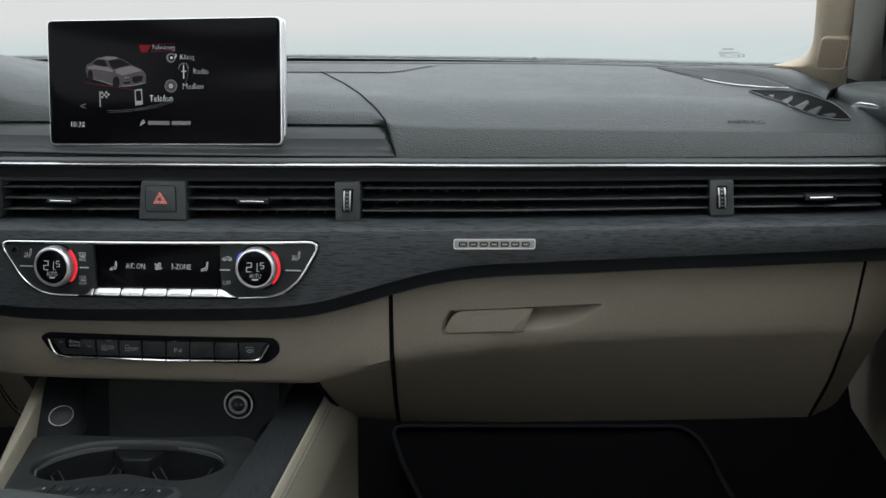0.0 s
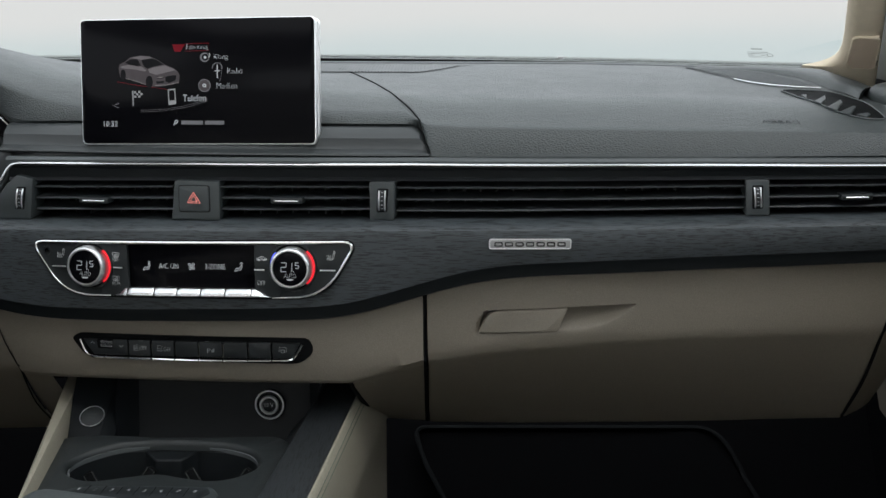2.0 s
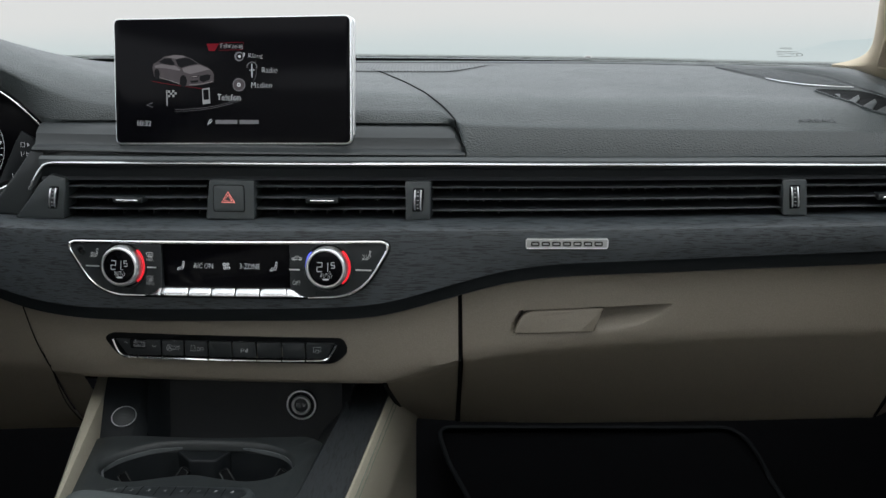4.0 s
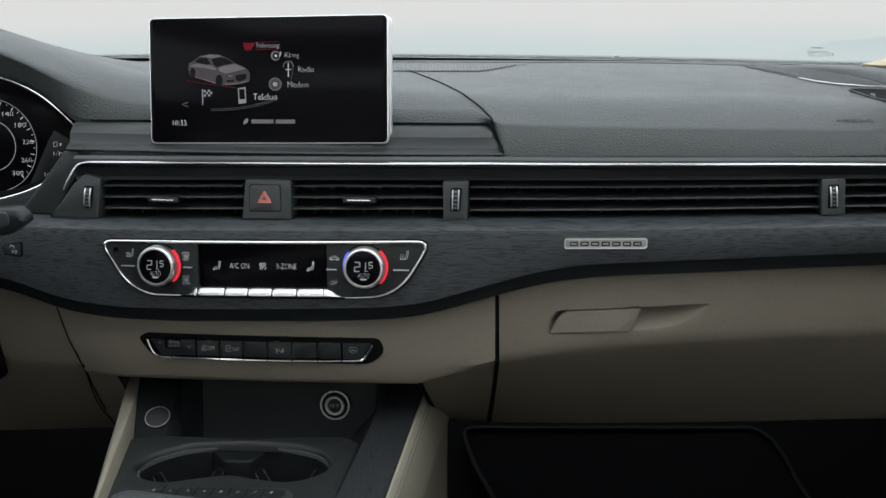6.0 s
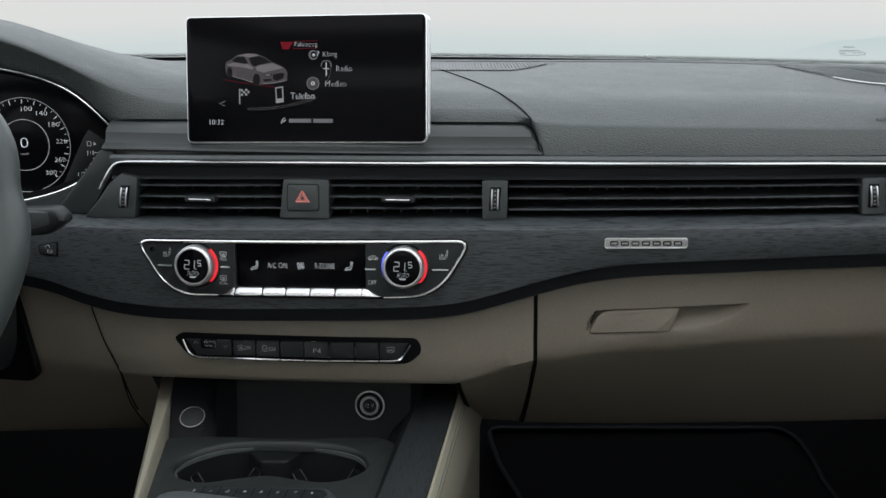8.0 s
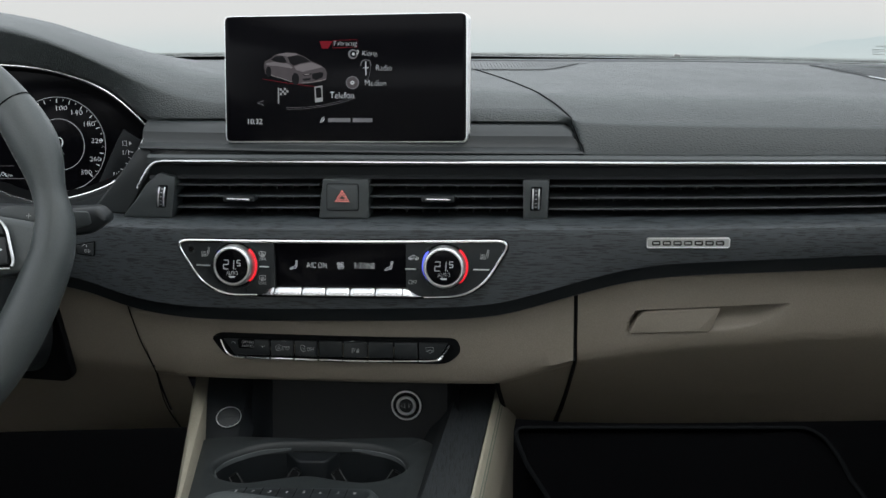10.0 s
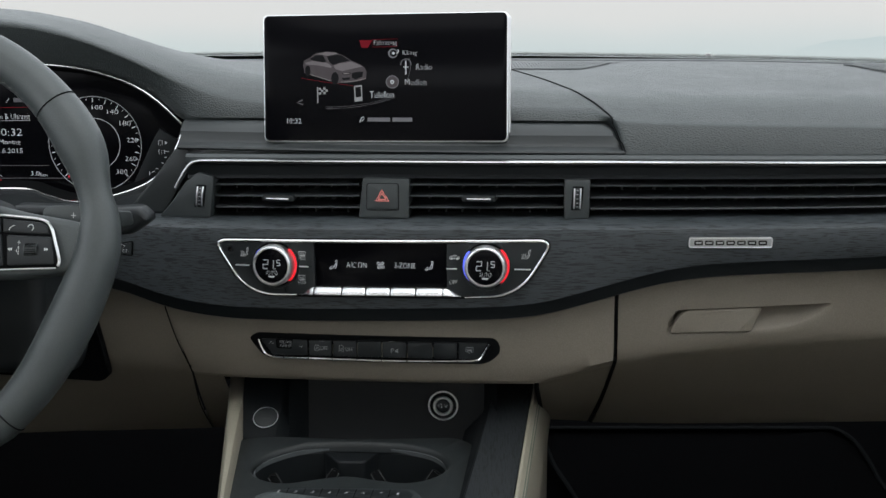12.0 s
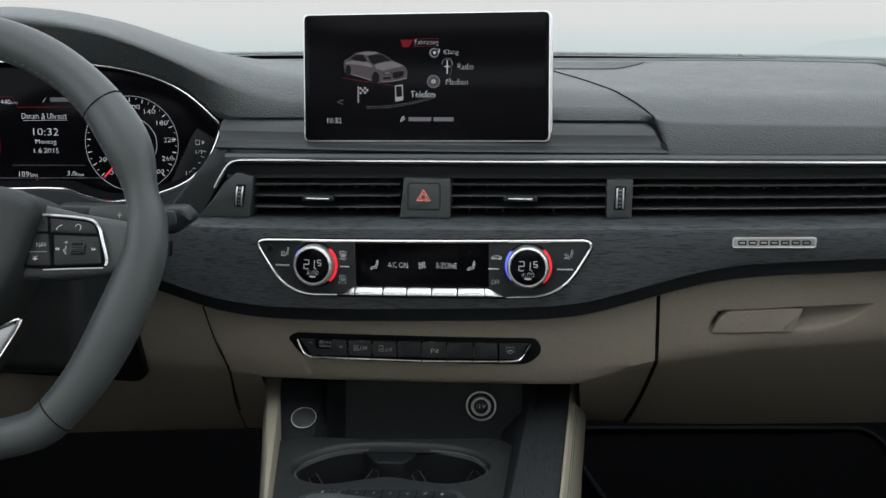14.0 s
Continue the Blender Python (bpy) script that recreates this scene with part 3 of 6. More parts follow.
# unseen seat blocks, added to throw light up under the dash
tagged(part("wall_south", joined(box(-0.70, -0.175, -1.34, -0.42, 0.08, 0.40, 0.03), box(0.175, 0.70, -1.34, -0.42, 0.08, 0.40, 0.03)), CREAM), "unseen cream seat blocks added to bounce light onto the lower dashboard", "wall", kind="structure")
tagged(part("wall_north", box(-0.745, 0.665, 0.235, 0.25, 0.385, 0.655), CARPET), "plain black bulkhead behind the dashboard", "wall", kind="structure")
for s, nm in ((-1, "wall_west"), (1, "wall_east")):
    side = box(min(s * 0.745, s * 0.80), max(s * 0.745, s * 0.80), -2.3, 0.80, 0.02, 0.70)
    tagged(part(nm, side, CARPET), "plain door side below the window line", "wall", kind="structure")
GLASS = mat_glass()
FRONT = [(-0.70, 0.26, 0.735), (-0.60, 0.345, 0.742), (-0.30, 0.415, 0.744), (0.0, 0.432, 0.744), (0.33, 0.397, 0.741), (0.50, 0.362, 0.738), (0.58, 0.335, 0.737), (0.625, 0.305, 0.738), (0.66, 0.26, 0.748)]
base_line = curve_through([(x, y, z - 0.0058) for x, y, z in FRONT], 8)
rows = []
for p in base_line:
    head = Vector((p.x * 0.84, -0.42 + 0.30 * (p.y - 0.43), 1.235))
    rows.append([p.lerp(head, f) + Vector((0, 0.03, 0.03)) * math.sin(math.pi * f) for f in span(0, 1, 8)])
screen_glass = tagged(part("window_1", grid(rows), GLASS), "clear windscreen with a dotted black border", "windscreen", kind="structure")
screen_glass.visible_shadow = False

# ---- centre console ----
console = thing("centre_console", "black centre console with oak rail and beige leather sides", "centre console")


def rail_line(f, x0, x1, dz=0.0):
    return Vector((x0 + (x1 - x0) * f, 0.11 - 0.42 * f, 0.4325 - 0.056 * f + dz))


n = 24
rows = []
for k in range(n):
    f = k / (n - 1)
    a, b = rail_line(f, 0.0985, 0.066), rail_line(f, 0.1345, 0.1105)
    rows.append([a + Vector((-0.004, 0, -0.012)), a + Vector((0, 0, -0.001)), a + Vector((0.0012, 0, 0.0004)), b + Vector((-0.003, 0, 0.0006)), b + Vector((-0.0005, 0, -0.0008)), b + Vector((0.0, 0, -0.004))])
part("rail", grid(rows), WOOD_RAIL, console, "dark oak rail")
rows = []
for k in range(n):
    f = -0.12 + 1.12 * k / (n - 1)
    b = rail_line(f, 0.1345, 0.1105)
    rows.append([b + Vector(d) for d in ((-0.0005, 0, -0.004), (0.0006, 0, -0.0005), (0.0030, 0, -0.0003), (0.0058, 0, -0.003), (0.0088, 0, -0.012), (0.0118, 0, -0.030), (0.0140, 0, -0.052), (0.0142, 0, -0.064), (0.0112, 0, -0.071), (0.0105, 0, -0.12), (0.010, 0, -0.20), (0.008, 0, -0.31))])
skirt = part("side_panel", grid(rows), BEIGE_SOFT, console, "beige leather side panel with grey-green stitching")
for d in ((0.0068, 0, -0.0050), (0.0084, 0, -0.0092)):
    part("stitch_line", tube([rail_line(f, 0.1345, 0.1105) + Vector(d) for f in span(0, 1, 30)], 0.00035), GREEN_THREAD, skirt)
rows = []
for k in range(n):
    f = -0.15 + 1.15 * k / (n - 1)
    a, b = rail_line(f, -0.1582, -0.0947), rail_line(f, -0.1739, -0.0919)
    rows.append([a + Vector((0.004, 0, -0.03)), a + Vector((0.0015, 0, -0.003)), a, a.lerp(b, 0.6) + Vector((0, 0, 0.0006)), b + Vector((0.001, 0, -0.0008)), b + Vector((-0.001, 0, -0.005)), b + Vector((-0.006, 0, -0.05)), b + Vector((-0.010, 0, -0.14)), b + Vector((-0.010, 0, -0.31))])
part("side_panel", grid(rows), BEIGE_SOFT, console, "beige leather side panel")

# ---- steering wheel ----
wheel = thing("steering_wheel", "dark grey leather steering wheel with multifunction buttons", "steering wheel")
WHEEL = pose(-0.366, -0.190, 0.614, 90 - 17, 0, 0)


def beside(a, c, w):
    """A soft bump round the angle c and its mirror on the other side of the wheel."""
    return sum(math.exp(-(math.atan2(math.sin(a - q), math.cos(a - q)) / w) ** 2) for q in (c, math.pi - c))


def rim_point(a):
    r = 0.171 + 0.002 * max(0.0, math.sin(a))
    x, y = r * math.cos(a), r * math.sin(a)
    x -= math.copysign(0.0062 * beside(a, -0.32, 0.36) - 0.0022 * beside(a, 0.27, 0.14), x)
    x *= 1 - 0.10 * min(1.0, max(0.0, -y / 0.125))
    if y < -0.135:
        y = -0.135 - (-0.135 - y) * 0.45
    return Vector((x, y, 0))


def rim_radius(a):
    return 0.0155 + 0.0012 * max(0.0, math.sin(a)) + 0.0026 * beside(a, radians(31), 0.20) - 0.0036 * beside(a, 0.27, 0.13) + 0.0034 * beside(a, -0.32, 0.36)



bm = bmesh.new()
NA, NS = 128, 20
rings = []
for i in range(NA):
    a = 2 * math.pi * i / NA
    p, q = rim_point(a), rim_point(a + 0.01)
    t = (q - p).normalized()
    o = Vector((t.y, -t.x, 0))
    r = rim_radius(a)
    rings.append([bm.verts.new(WHEEL @ (p + o * r * math.cos(b) + Vector((0, 0, 1)) * r * 1.05 * math.sin(b))) for b in (2 * math.pi * k / NS for k in range(NS))])
for i in range(NA):
    for k in range(NS):
        bm.faces.new((rings[i][k], rings[(i + 1) % NA][k], rings[(i + 1) % NA][(k + 1) % NS], rings[i][(k + 1) % NS]))
WHEEL_LEATHER = material("wheel_leather", (0.056, 0.066, 0.067), 0.42, vary=0.08, scale=60, bump=0.18, bump_scale=1300, grain="leather")
rim = part("rim", bm, WHEEL_LEATHER, wheel, "smooth dark grey leather rim")
hub = rounded([(-0.06, 0.048), (0.06, 0.048), (0.097, 0.038), (0.083, 0.0), (0.077, -0.02), (0.056, -0.055), (0.03, -0.085), (-0.03, -0.085), (-0.056, -0.055), (-0.077, -0.02), (-0.083, 0.0), (-0.097, 0.038)], 0.02)
part("airbag_cover", plate(hub, on(WHEEL), 0.034, -0.03, 0.012, 4), FASCIA, wheel, "grained airbag cover")

# ---- pillar ----
pillar = thing("windscreen_pillar", "beige cloth-covered windscreen pillar with speaker grille", "pillar")
rows = []
for f in [-0.06, -0.03, 0, 0.004, 0.008, 0.014, 0.022, 0.032, 0.045, 0.07] + span(0.1, 1, 12):
    c = Vector((0.6225, 0.278, 0.733)).lerp(Vector((0.525, -0.30, 1.24)), f)
    flare = 0.040 * math.exp(-max(0, f) * 75)
    sect = curve_through([c + Vector(d) for d in ((0.024, 0.075, 0), (0.0135 - flare, 0.045, 0), (0.0075 - flare * 0.8, 0.012, 0), (0.0100 - flare * 0.4, -0.005, 0), (0.020, -0.008, 0), (0.034, -0.008, 0), (0.0425, 0.002, 0), (0.047, 0.030, 0), (0.05, 0.07, 0))], 4)
    rows.append(sect)
part("cover", grid(rows), FABRIC, pillar)


# ---- vents ----
def fit_text(text, width, height, m, mat, parent, name="lettering", slant=0.0):
    """Lettering brought to a known width and height, centred in m."""
    ob = lettering(text, 1.0, Matrix.Identity(4), mat, None, name)
    me = ob.data
    co = np.array([v.co[:] for v in me.vertices])
    lo, hi = co.min(0), co.max(0)
    sx, sy = width / (hi[0] - lo[0]), height / (hi[1] - lo[1])
    off, p = Vector((0, 0, 0)), parent
    while p is not None:
        off += p.location
        p = p.parent
    for v in me.vertices:
        x, y = (v.co.x - (lo[0] + hi[0]) / 2) * sx, (v.co.y - (lo[1] + hi[1]) / 2) * sy
        v.co = m @ Vector((x + slant * y, y, (v.co.z > 0) * 0.00012)) - off
    ob.parent = parent
    return ob


def at(m, u, v, w=0.0):
    return m @ Matrix.Translation((u, v, w))


def dash_slat(x0, x1, frac, o=0.004):
    """A horizontal vent blade with a thin rounded nose, following the dashboard."""
    rows = []
    for x in span(x0, x1, max(6, int((x1 - x0) / 0.012))):
        z = along(VENT_T, x) * (1 - frac) + along(VENT_B, x) * frac
        rows.append([S(x, o + dx, z + dz) for dx, dz in ((0.030, 0.0035), (0.004, 0.0016), (0.0008, 0.0012), (0.0, 0.0004), (0.0006, -0.0004), (0.004, -0.0008), (0.030, 0.001))])
    bm = grid(rows, closed_v=True)
    bmesh.ops.holes_fill(bm, edges=bm.edges[:])
    return bm


def vent(x0, x1, fracs, label, tab=None, vanes=0.0145):
    v = thing("air_vent", label, "air vent", S((x0 + x1) / 2, 0.02, 0.63), group="dashboard air vents")
    for f in fracs:
        part("slat", dash_slat(x0 + 0.0006, x1 - 0.0006, f), SLAT, v)
    n = int((x1 - x0) / vanes)
    for k in range(1, n):
        x = x0 + (x1 - x0) * k / n
        zt, zb = along(VENT_T, x) - 0.001, along(VENT_B, x) + 0.0005
        part("vane", box(-0.0007, 0.0007, 0.030, 0.052, zb, zt, lift=lambda a, b, c, x=x: S(x + a, b, c)), SATIN_BLACK, v)
    if tab:
        a, b = tab
        z = along(VENT_T, (a + b) / 2) * 0.5 + along(VENT_B, (a + b) / 2) * 0.5
        knob = part("slider", plate(rounded([(a - 0.004, z - 0.0026), (b + 0.004, z - 0.0026), (b + 0.004, z + 0.0034), (a - 0.004, z + 0.0034)], 0.002), on_dash, -0.0035, 0.012, 0.002), SATIN_BLACK, v, "black direction slider")
        part("chrome_bar", plate(rounded([(a, z - 0.0009), (b, z - 0.0009), (b, z + 0.0011), (a, z + 0.0011)], 0.0006), on_dash, -0.0052, 0.0, 0.0009, 3), CHROME, knob, "chrome bar")
    return v


vent(-0.160, -0.0222, (0.18, 0.47, 0.76), "dark air vent with horizontal slats and chrome slider", (-0.1088, -0.0868))
vent(0.0228, 0.1605, (0.18, 0.47, 0.76), "dark air vent with horizontal slats and chrome slider", (0.0745, 0.0965))
vent(0.1830, 0.4915, (0.20, 0.51, 0.80), "long dark air vent with three slats above the glove box")
vent(0.5125, 0.6480, (0.20, 0.51, 0.79), "dark outer air vent with horizontal slats and chrome slider", (0.5800, 0.6012))
vent(0.6680, 0.70, (0.2, 0.5, 0.8), "dark end of the outer air vent")


def bezel(name, label, category, corners, group=""):
    b = thing(name, label, category, S(sum(c[0] for c in corners) / len(corners), 0, corners[0][1]), group=group)
    part("bezel", plate(rounded(corners, 0.0018, 3), on_dash, -0.0022, 0.03, 0.0012, 2), PLASTIC, b)
    return b


def thumbwheel(corners, x, zc, lean):
    b = bezel("thumbwheel_control", "dark bezel with a chrome-edged vent thumbwheel", "control", corners, "vent thumbwheels")
    part("slot", plate(rounded([(x - 0.0052 - lean, zc - 0.0105), (x + 0.0042 - lean, zc - 0.0105), (x + 0.0052 + lean, zc + 0.0105), (x - 0.0042 + lean, zc + 0.0105)], 0.0012, 3), on_dash, -0.0024, 0.01, 0.0002), DARK, b, "black slot")
    rows = []
    for k in range(13):
        a = radians(-62 + 124 * k / 12)
        rows.append([S(x + sx + lean * math.sin(a) * 1.0, -0.0005 - 0.0046 * math.cos(a) + dz, zc + 0.0103 * math.sin(a)) for sx, dz in ((-0.0036, 0.003), (-0.0034, 0.0004), (-0.0016, 0.0), (0.0016, 0.0), (0.0034, 0.0004), (0.0036, 0.003))])
    w = part("wheel", grid(rows), SATIN_BLACK, b, "ribbed black thumbwheel")
    for s in (-1, 1):
        part("chrome_edge", tube([S(x + s * 0.0027 + lean * math.sin(a), -0.0012 - 0.0046 * math.cos(a), zc + 0.0103 * math.sin(a)) for a in (radians(-58 + 116 * k / 10) for k in range(11))], 0.0007, 0.0007, 6), SATIN, w)
    for k in range(5):
        a = radians(-44 + 22 * k)
        part("mark", box(-0.0010, 0.0010, -0.0003, 0.0003, -0.0003, 0.0003, lift=lambda p, q, r, a=a: S(x + p + lean * math.sin(a), -0.0007 - 0.0046 * math.cos(a) + q, zc + 0.0103 * math.sin(a) + r)), DIM_PRINT_GLOW, w)


thumbwheel([(-0.2135, 0.6062), (-0.1632, 0.6070), (-0.1582, 0.6450), (-0.1740, 0.6485), (-0.1870, 0.6385), (-0.1985, 0.6230)], -0.1722, 0.6268, 0.0012)
thumbwheel([(0.1606, 0.6132), (0.1822, 0.6136), (0.1832, 0.6480), (0.1602, 0.6478)], 0.1718, 0.6315, 0.0003)
thumbwheel([(0.4920, 0.6163), (0.5134, 0.6163), (0.5117, 0.6485), (0.4905, 0.6485)], 0.5018, 0.6330, -0.0008)

hz = bezel("hazard_switch", "dark bezel with a red hazard warning button", "switch", [(-0.0228, 0.6110), (0.0228, 0.6112), (0.0238, 0.6468), (-0.0184, 0.6470)])
part("gap", plate(rounded([(-0.0155, 0.6180), (0.0143, 0.6184), (0.0145, 0.6430), (-0.0150, 0.6427)], 0.003), on_dash, -0.00225, 0.005, 0.0001), DARK, hz)
hb = part("button", plate(rounded([(-0.0148, 0.6187), (0.0136, 0.6191), (0.0138, 0.6423), (-0.0143, 0.6420)], 0.0026), on_dash, -0.0034, 0.006, 0.0009), PLASTIC, hz, "grey button")
HZ = face_at(-0.0008, -0.0035, 0.6302)
for r, w in ((0.0070, 0.00042), (0.0040, 0.00036)):
    tri = [HZ @ Vector((r * math.sin(radians(a)) * 1.0, r * math.cos(radians(a)) * 0.92, 0.0001)) for a in (0, 120, 240)]
    part("warning_triangle", tube(tri, w, w, 6, closed=True, up=HZ.to_3x3() @ Vector((0, 0, 1))), material("hazard_red", (1.0, 0.30, 0.26), 0.5, glow=0.5, vary=0), hb, "red warning triangle")

# ---- climate panel ----
clim = thing("climate_panel", "black climate control panel with chrome rim and display", "control panel", S(0, -0.02, 0.57))
RIM = rounded([(-0.1246, 0.5418), (0.1212, 0.5468), (0.1512, 0.5972), (-0.1553, 0.5902)], [0.026, 0.030, 0.013, 0.013], 8)
OUT = inset(RIM, -0.0022)


def clipped(outline, limit, side):
    """The piece of an outline left (-1) or right (1) of x = limit."""
    out = []
    for i, p in enumerate(outline):
        q = outline[(i + 1) % len(outline)]
        a, b = (p[0] - limit) * side, (q[0] - limit) * side
        if a >= 0:
            out.append(Vector(p))
        if a * b < 0:
            out.append(Vector(p).lerp(Vector(q), a / (a - b)))
    return out


part("surround", plate(OUT, on_dash, -0.0202, -0.005, 0.0006, hole=0.0030), DARK, clim, "black gap round the panel")
part("back_plate", plate(inset(OUT, 0.001), on_dash, -0.0150, -0.005, 0.0004), DARK, clim)
part("wing", plate(clipped(inset(RIM, 0.0006), -0.0612, -1), on_dash, -0.0212, -0.012, 0.0003), PANEL, clim, "dark grey key field")
part("wing", plate(clipped(inset(RIM, 0.0006), 0.0584, 1), on_dash, -0.0212, -0.012, 0.0003), PANEL, clim, "dark grey key field")
part("upper_bridge", plate([Vector(p) for p in ((-0.0610, 0.5903), (0.0582, 0.5927), (0.0582, 0.5957), (-0.0610, 0.5925))], on_dash, -0.0211, -0.012, 0.0003), PANEL, clim)
right_low, right_up = [p for p in RIM if p[0] > 0.05 and p[1] < 0.575], [p for p in RIM if p[0] > 0.05 and p[1] >= 0.575]
left_up, left_low = [p for p in RIM if p[0] < -0.05 and p[1] >= 0.572], [p for p in RIM if p[0] < -0.05 and p[1] < 0.572]
loop = [Vector((0.0742, 0.5452))] + right_low + right_up + left_up + left_low + [Vector((-0.0784, 0.5428))]
fine_loop = []
for p, q in zip(loop, loop[1:]):
    m = max(1, int((Vector(q) - Vector(p)).length / 0.006))
    fine_loop += [Vector(p).lerp(Vector(q), k / m) for k in range(m)]
part("chrome_rim", tube([S(p[0], -0.0216, p[1]) for p in fine_loop + [loop[-1]]], lambda f: 0.0006 + 0.0009 * min(1, 14 * f, 14 * (1 - f)), lambda f: 0.0006 + 0.0009 * min(1, 14 * f, 14 * (1 - f)), 10, up=(0, 1, 0)), CHROME, clim, "polished chrome rim")
disp = part("display", plate([Vector(p) for p in ((-0.0610, 0.5480), (0.0582, 0.5515), (0.0582, 0.5928), (-0.0610, 0.5906))], on_dash, -0.0166, -0.010, 0.0003), LENS, clim, "glossy black display")


def bar_section(x, k=1.0, drop=0.0):
    """The rounded metal bar in section at x; k shrinks it towards its ends."""
    z0 = 0.5429 + (x + 0.0638) * 0.0215 - drop
    return [S(x, -0.0190 + (o + 0.0190) * (0.35 + 0.65 * k), z0 + dz * k) for o, dz in
            ((-0.0150, 0.0002), (-0.0235, 0.0), (-0.0252, 0.0003), (-0.0260, 0.0010), (-0.0262, 0.0019), (-0.0258, 0.0028), (-0.0246, 0.0043), (-0.0233, 0.0058), (-0.0219, 0.0072), (-0.0205, 0.0081), (-0.0170, 0.0086))]


keys_x = [-0.0620, -0.0362, -0.0145, 0.0078, 0.0306, 0.0552]
for k in range(5):
    a, b = keys_x[k] + 0.0005, keys_x[k + 1] - 0.0005
    rows = [bar_section(a, 0.93)] + [bar_section(x) for x in span(a + 0.0006, b - 0.0006, 6)] + [bar_section(b, 0.93)]
    bm = grid(rows)
    part("rocker_key", bm, KEY_METAL, clim, "polished metal rocker key", sharp=50)
part("key_gap", grid([bar_section(x, 0.86) for x in span(-0.0620, 0.0552, 30)]), DARK, clim, "dark gaps between the keys")
for x0, x1 in ((-0.0622, -0.0790), (0.0554, 0.0750)):
    rows = [bar_section(x0 + (x1 - x0) * f, max(0.12, 1 - 0.90 * (f * f * (3 - 2 * f)))) for f in span(0, 1, 10)]
    part("end_cap", grid(rows), KEY_METAL, clim, "tapered metal end")

CU = 0.000505


def clim_at(px, py, o=-0.0214):
    """A place on the panel: px, py are display dots from its lower left."""
    x = (px - 754.1) * CU if o < -0.02 else (px - 749.7) * 0.000508
    return face_at(x, o, 0.5712 - (py - 470) * CU + 0.0276 * x)


def clim_text(text, px, py, w, h, mat=WHITE_GLOW, o=-0.0214):
    return fit_text(text, w * CU, h * CU, clim_at(px, py, o), mat, disp if o > -0.02 else clim)


def strokes(m, runs, r, mat, parent, name, closed=False):
    """A symbol of thin rounded strokes lying in the plane of m."""
    up = m.to_3x3() @ Vector((0, 0, 1))
    return part(name, joined(*[tube([m @ Vector((a, b, 0)) for a, b in pts], r, r * 0.5, 5, closed=closed, up=up) for pts in runs]), mat, parent)


def ring_run(cx, cy, rx, ry, a0=0, a1=345, n=16):
    return [(cx + rx * math.cos(radians(a0 + (a1 - a0) * k / (n - 1))), cy + ry * math.sin(radians(a0 + (a1 - a0) * k / (n - 1)))) for k in range(n)]


def icon_seat(m, s, mat, parent, name="seat_symbol"):
    """A seat outline: headrest, backrest, cushion and footwell line."""
    runs = [[(0.38, 0.34), (0.16, -0.22), (-0.24, -0.16), (-0.56, -0.52)], [(0.56, 0.22), (0.34, -0.46), (-0.12, -0.42), (-0.40, -0.66)], [(0.38, 0.34), (0.56, 0.22)], [(-0.56, -0.52), (-0.40, -0.66)], ring_run(0.47, 0.58, 0.13, 0.15)]
    return strokes(m, [[(a * s, b * s) for a, b in r] for r in runs], 0.040 * s, mat, parent, name)


clim_text("A/C ON", 704, 469.5, 36, 9.5, o=-0.01665)
clim_text("3-ZONE", 790, 470.5, 36.5, 9.5, o=-0.01665)
for px, py in ((662, 470), (833, 471.5)):
    icon_seat(clim_at(px, py, -0.01665), 0.0060, WHITE_GLOW, disp)
blades = []
for k in range(4):
    a = radians(20 + 90 * k)
    blades.append([(r * 0.001 * math.cos(a + t), r * 0.001 * math.sin(a + t)) for r, t in ((0.7, 0.0), (2.0, 0.05), (3.4, 0.30), (3.6, 0.75), (2.8, 1.0), (1.6, 0.75), (0.8, 0.5))])
strokes(clim_at(747, 470, -0.01665), blades, 0.00024, WHITE_GLOW, disp, "fan_symbol")
clim_text("MAX", 611, 457, 12.5, 5.5, PRINT_GLOW)
clim_text("REAR", 609.5, 500.5, 15, 5.5, DIM_PRINT_GLOW)
clim_text("OFF", 881, 498, 14.5, 8, PRINT_GLOW)
for px, w, py in ((499, 26, 469.5), (613.5, 17.5, 471), (878, 18.5, 474.5), (1001, 28, 476.5)):
    m = clim_at(px, py)
    part("index_bar", plate(rounded([(-w * CU / 2, -0.0006), (w * CU / 2, -0.0006), (w * CU / 2, 0.0006), (-w * CU / 2, 0.0006)], 0.0003, 2), on(m), 0.0008, -0.001, 0.0003), SATIN, clim, "small bright bar")
for a, b, pa, pb in ((485, 486.5, 467, 469), (512.5, 519, 470, 470), (602, 604.5, 471, 471), (623, 628, 471, 471), (865, 868.5, 474, 474), (888, 893, 475, 475), (977, 986.5, 476, 476), (1016, 1026, 477, 477)):
    part("split_line", tube([clim_at(a, pa).translation, clim_at(b, pb).translation], 0.00025, 0.00025, 4), DARK, clim)
for x, py0, py1, d in ((541, 427, 433, 2), (580, 428, 434, -2), (541, 511, 517, -2), (578, 511, 518, 2), (915, 431, 436, 3), (957, 432, 438, -3), (917, 515, 522, -3), (956, 514, 521, 3)):
    part("split_line", tube([clim_at(x - d, py0).translation, clim_at(x, py1).translation] if py0 < 470 else [clim_at(x, py0).translation, clim_at(x + d * 0.6, py1).translation], 0.00025, 0.00025, 4), DARK, clim)
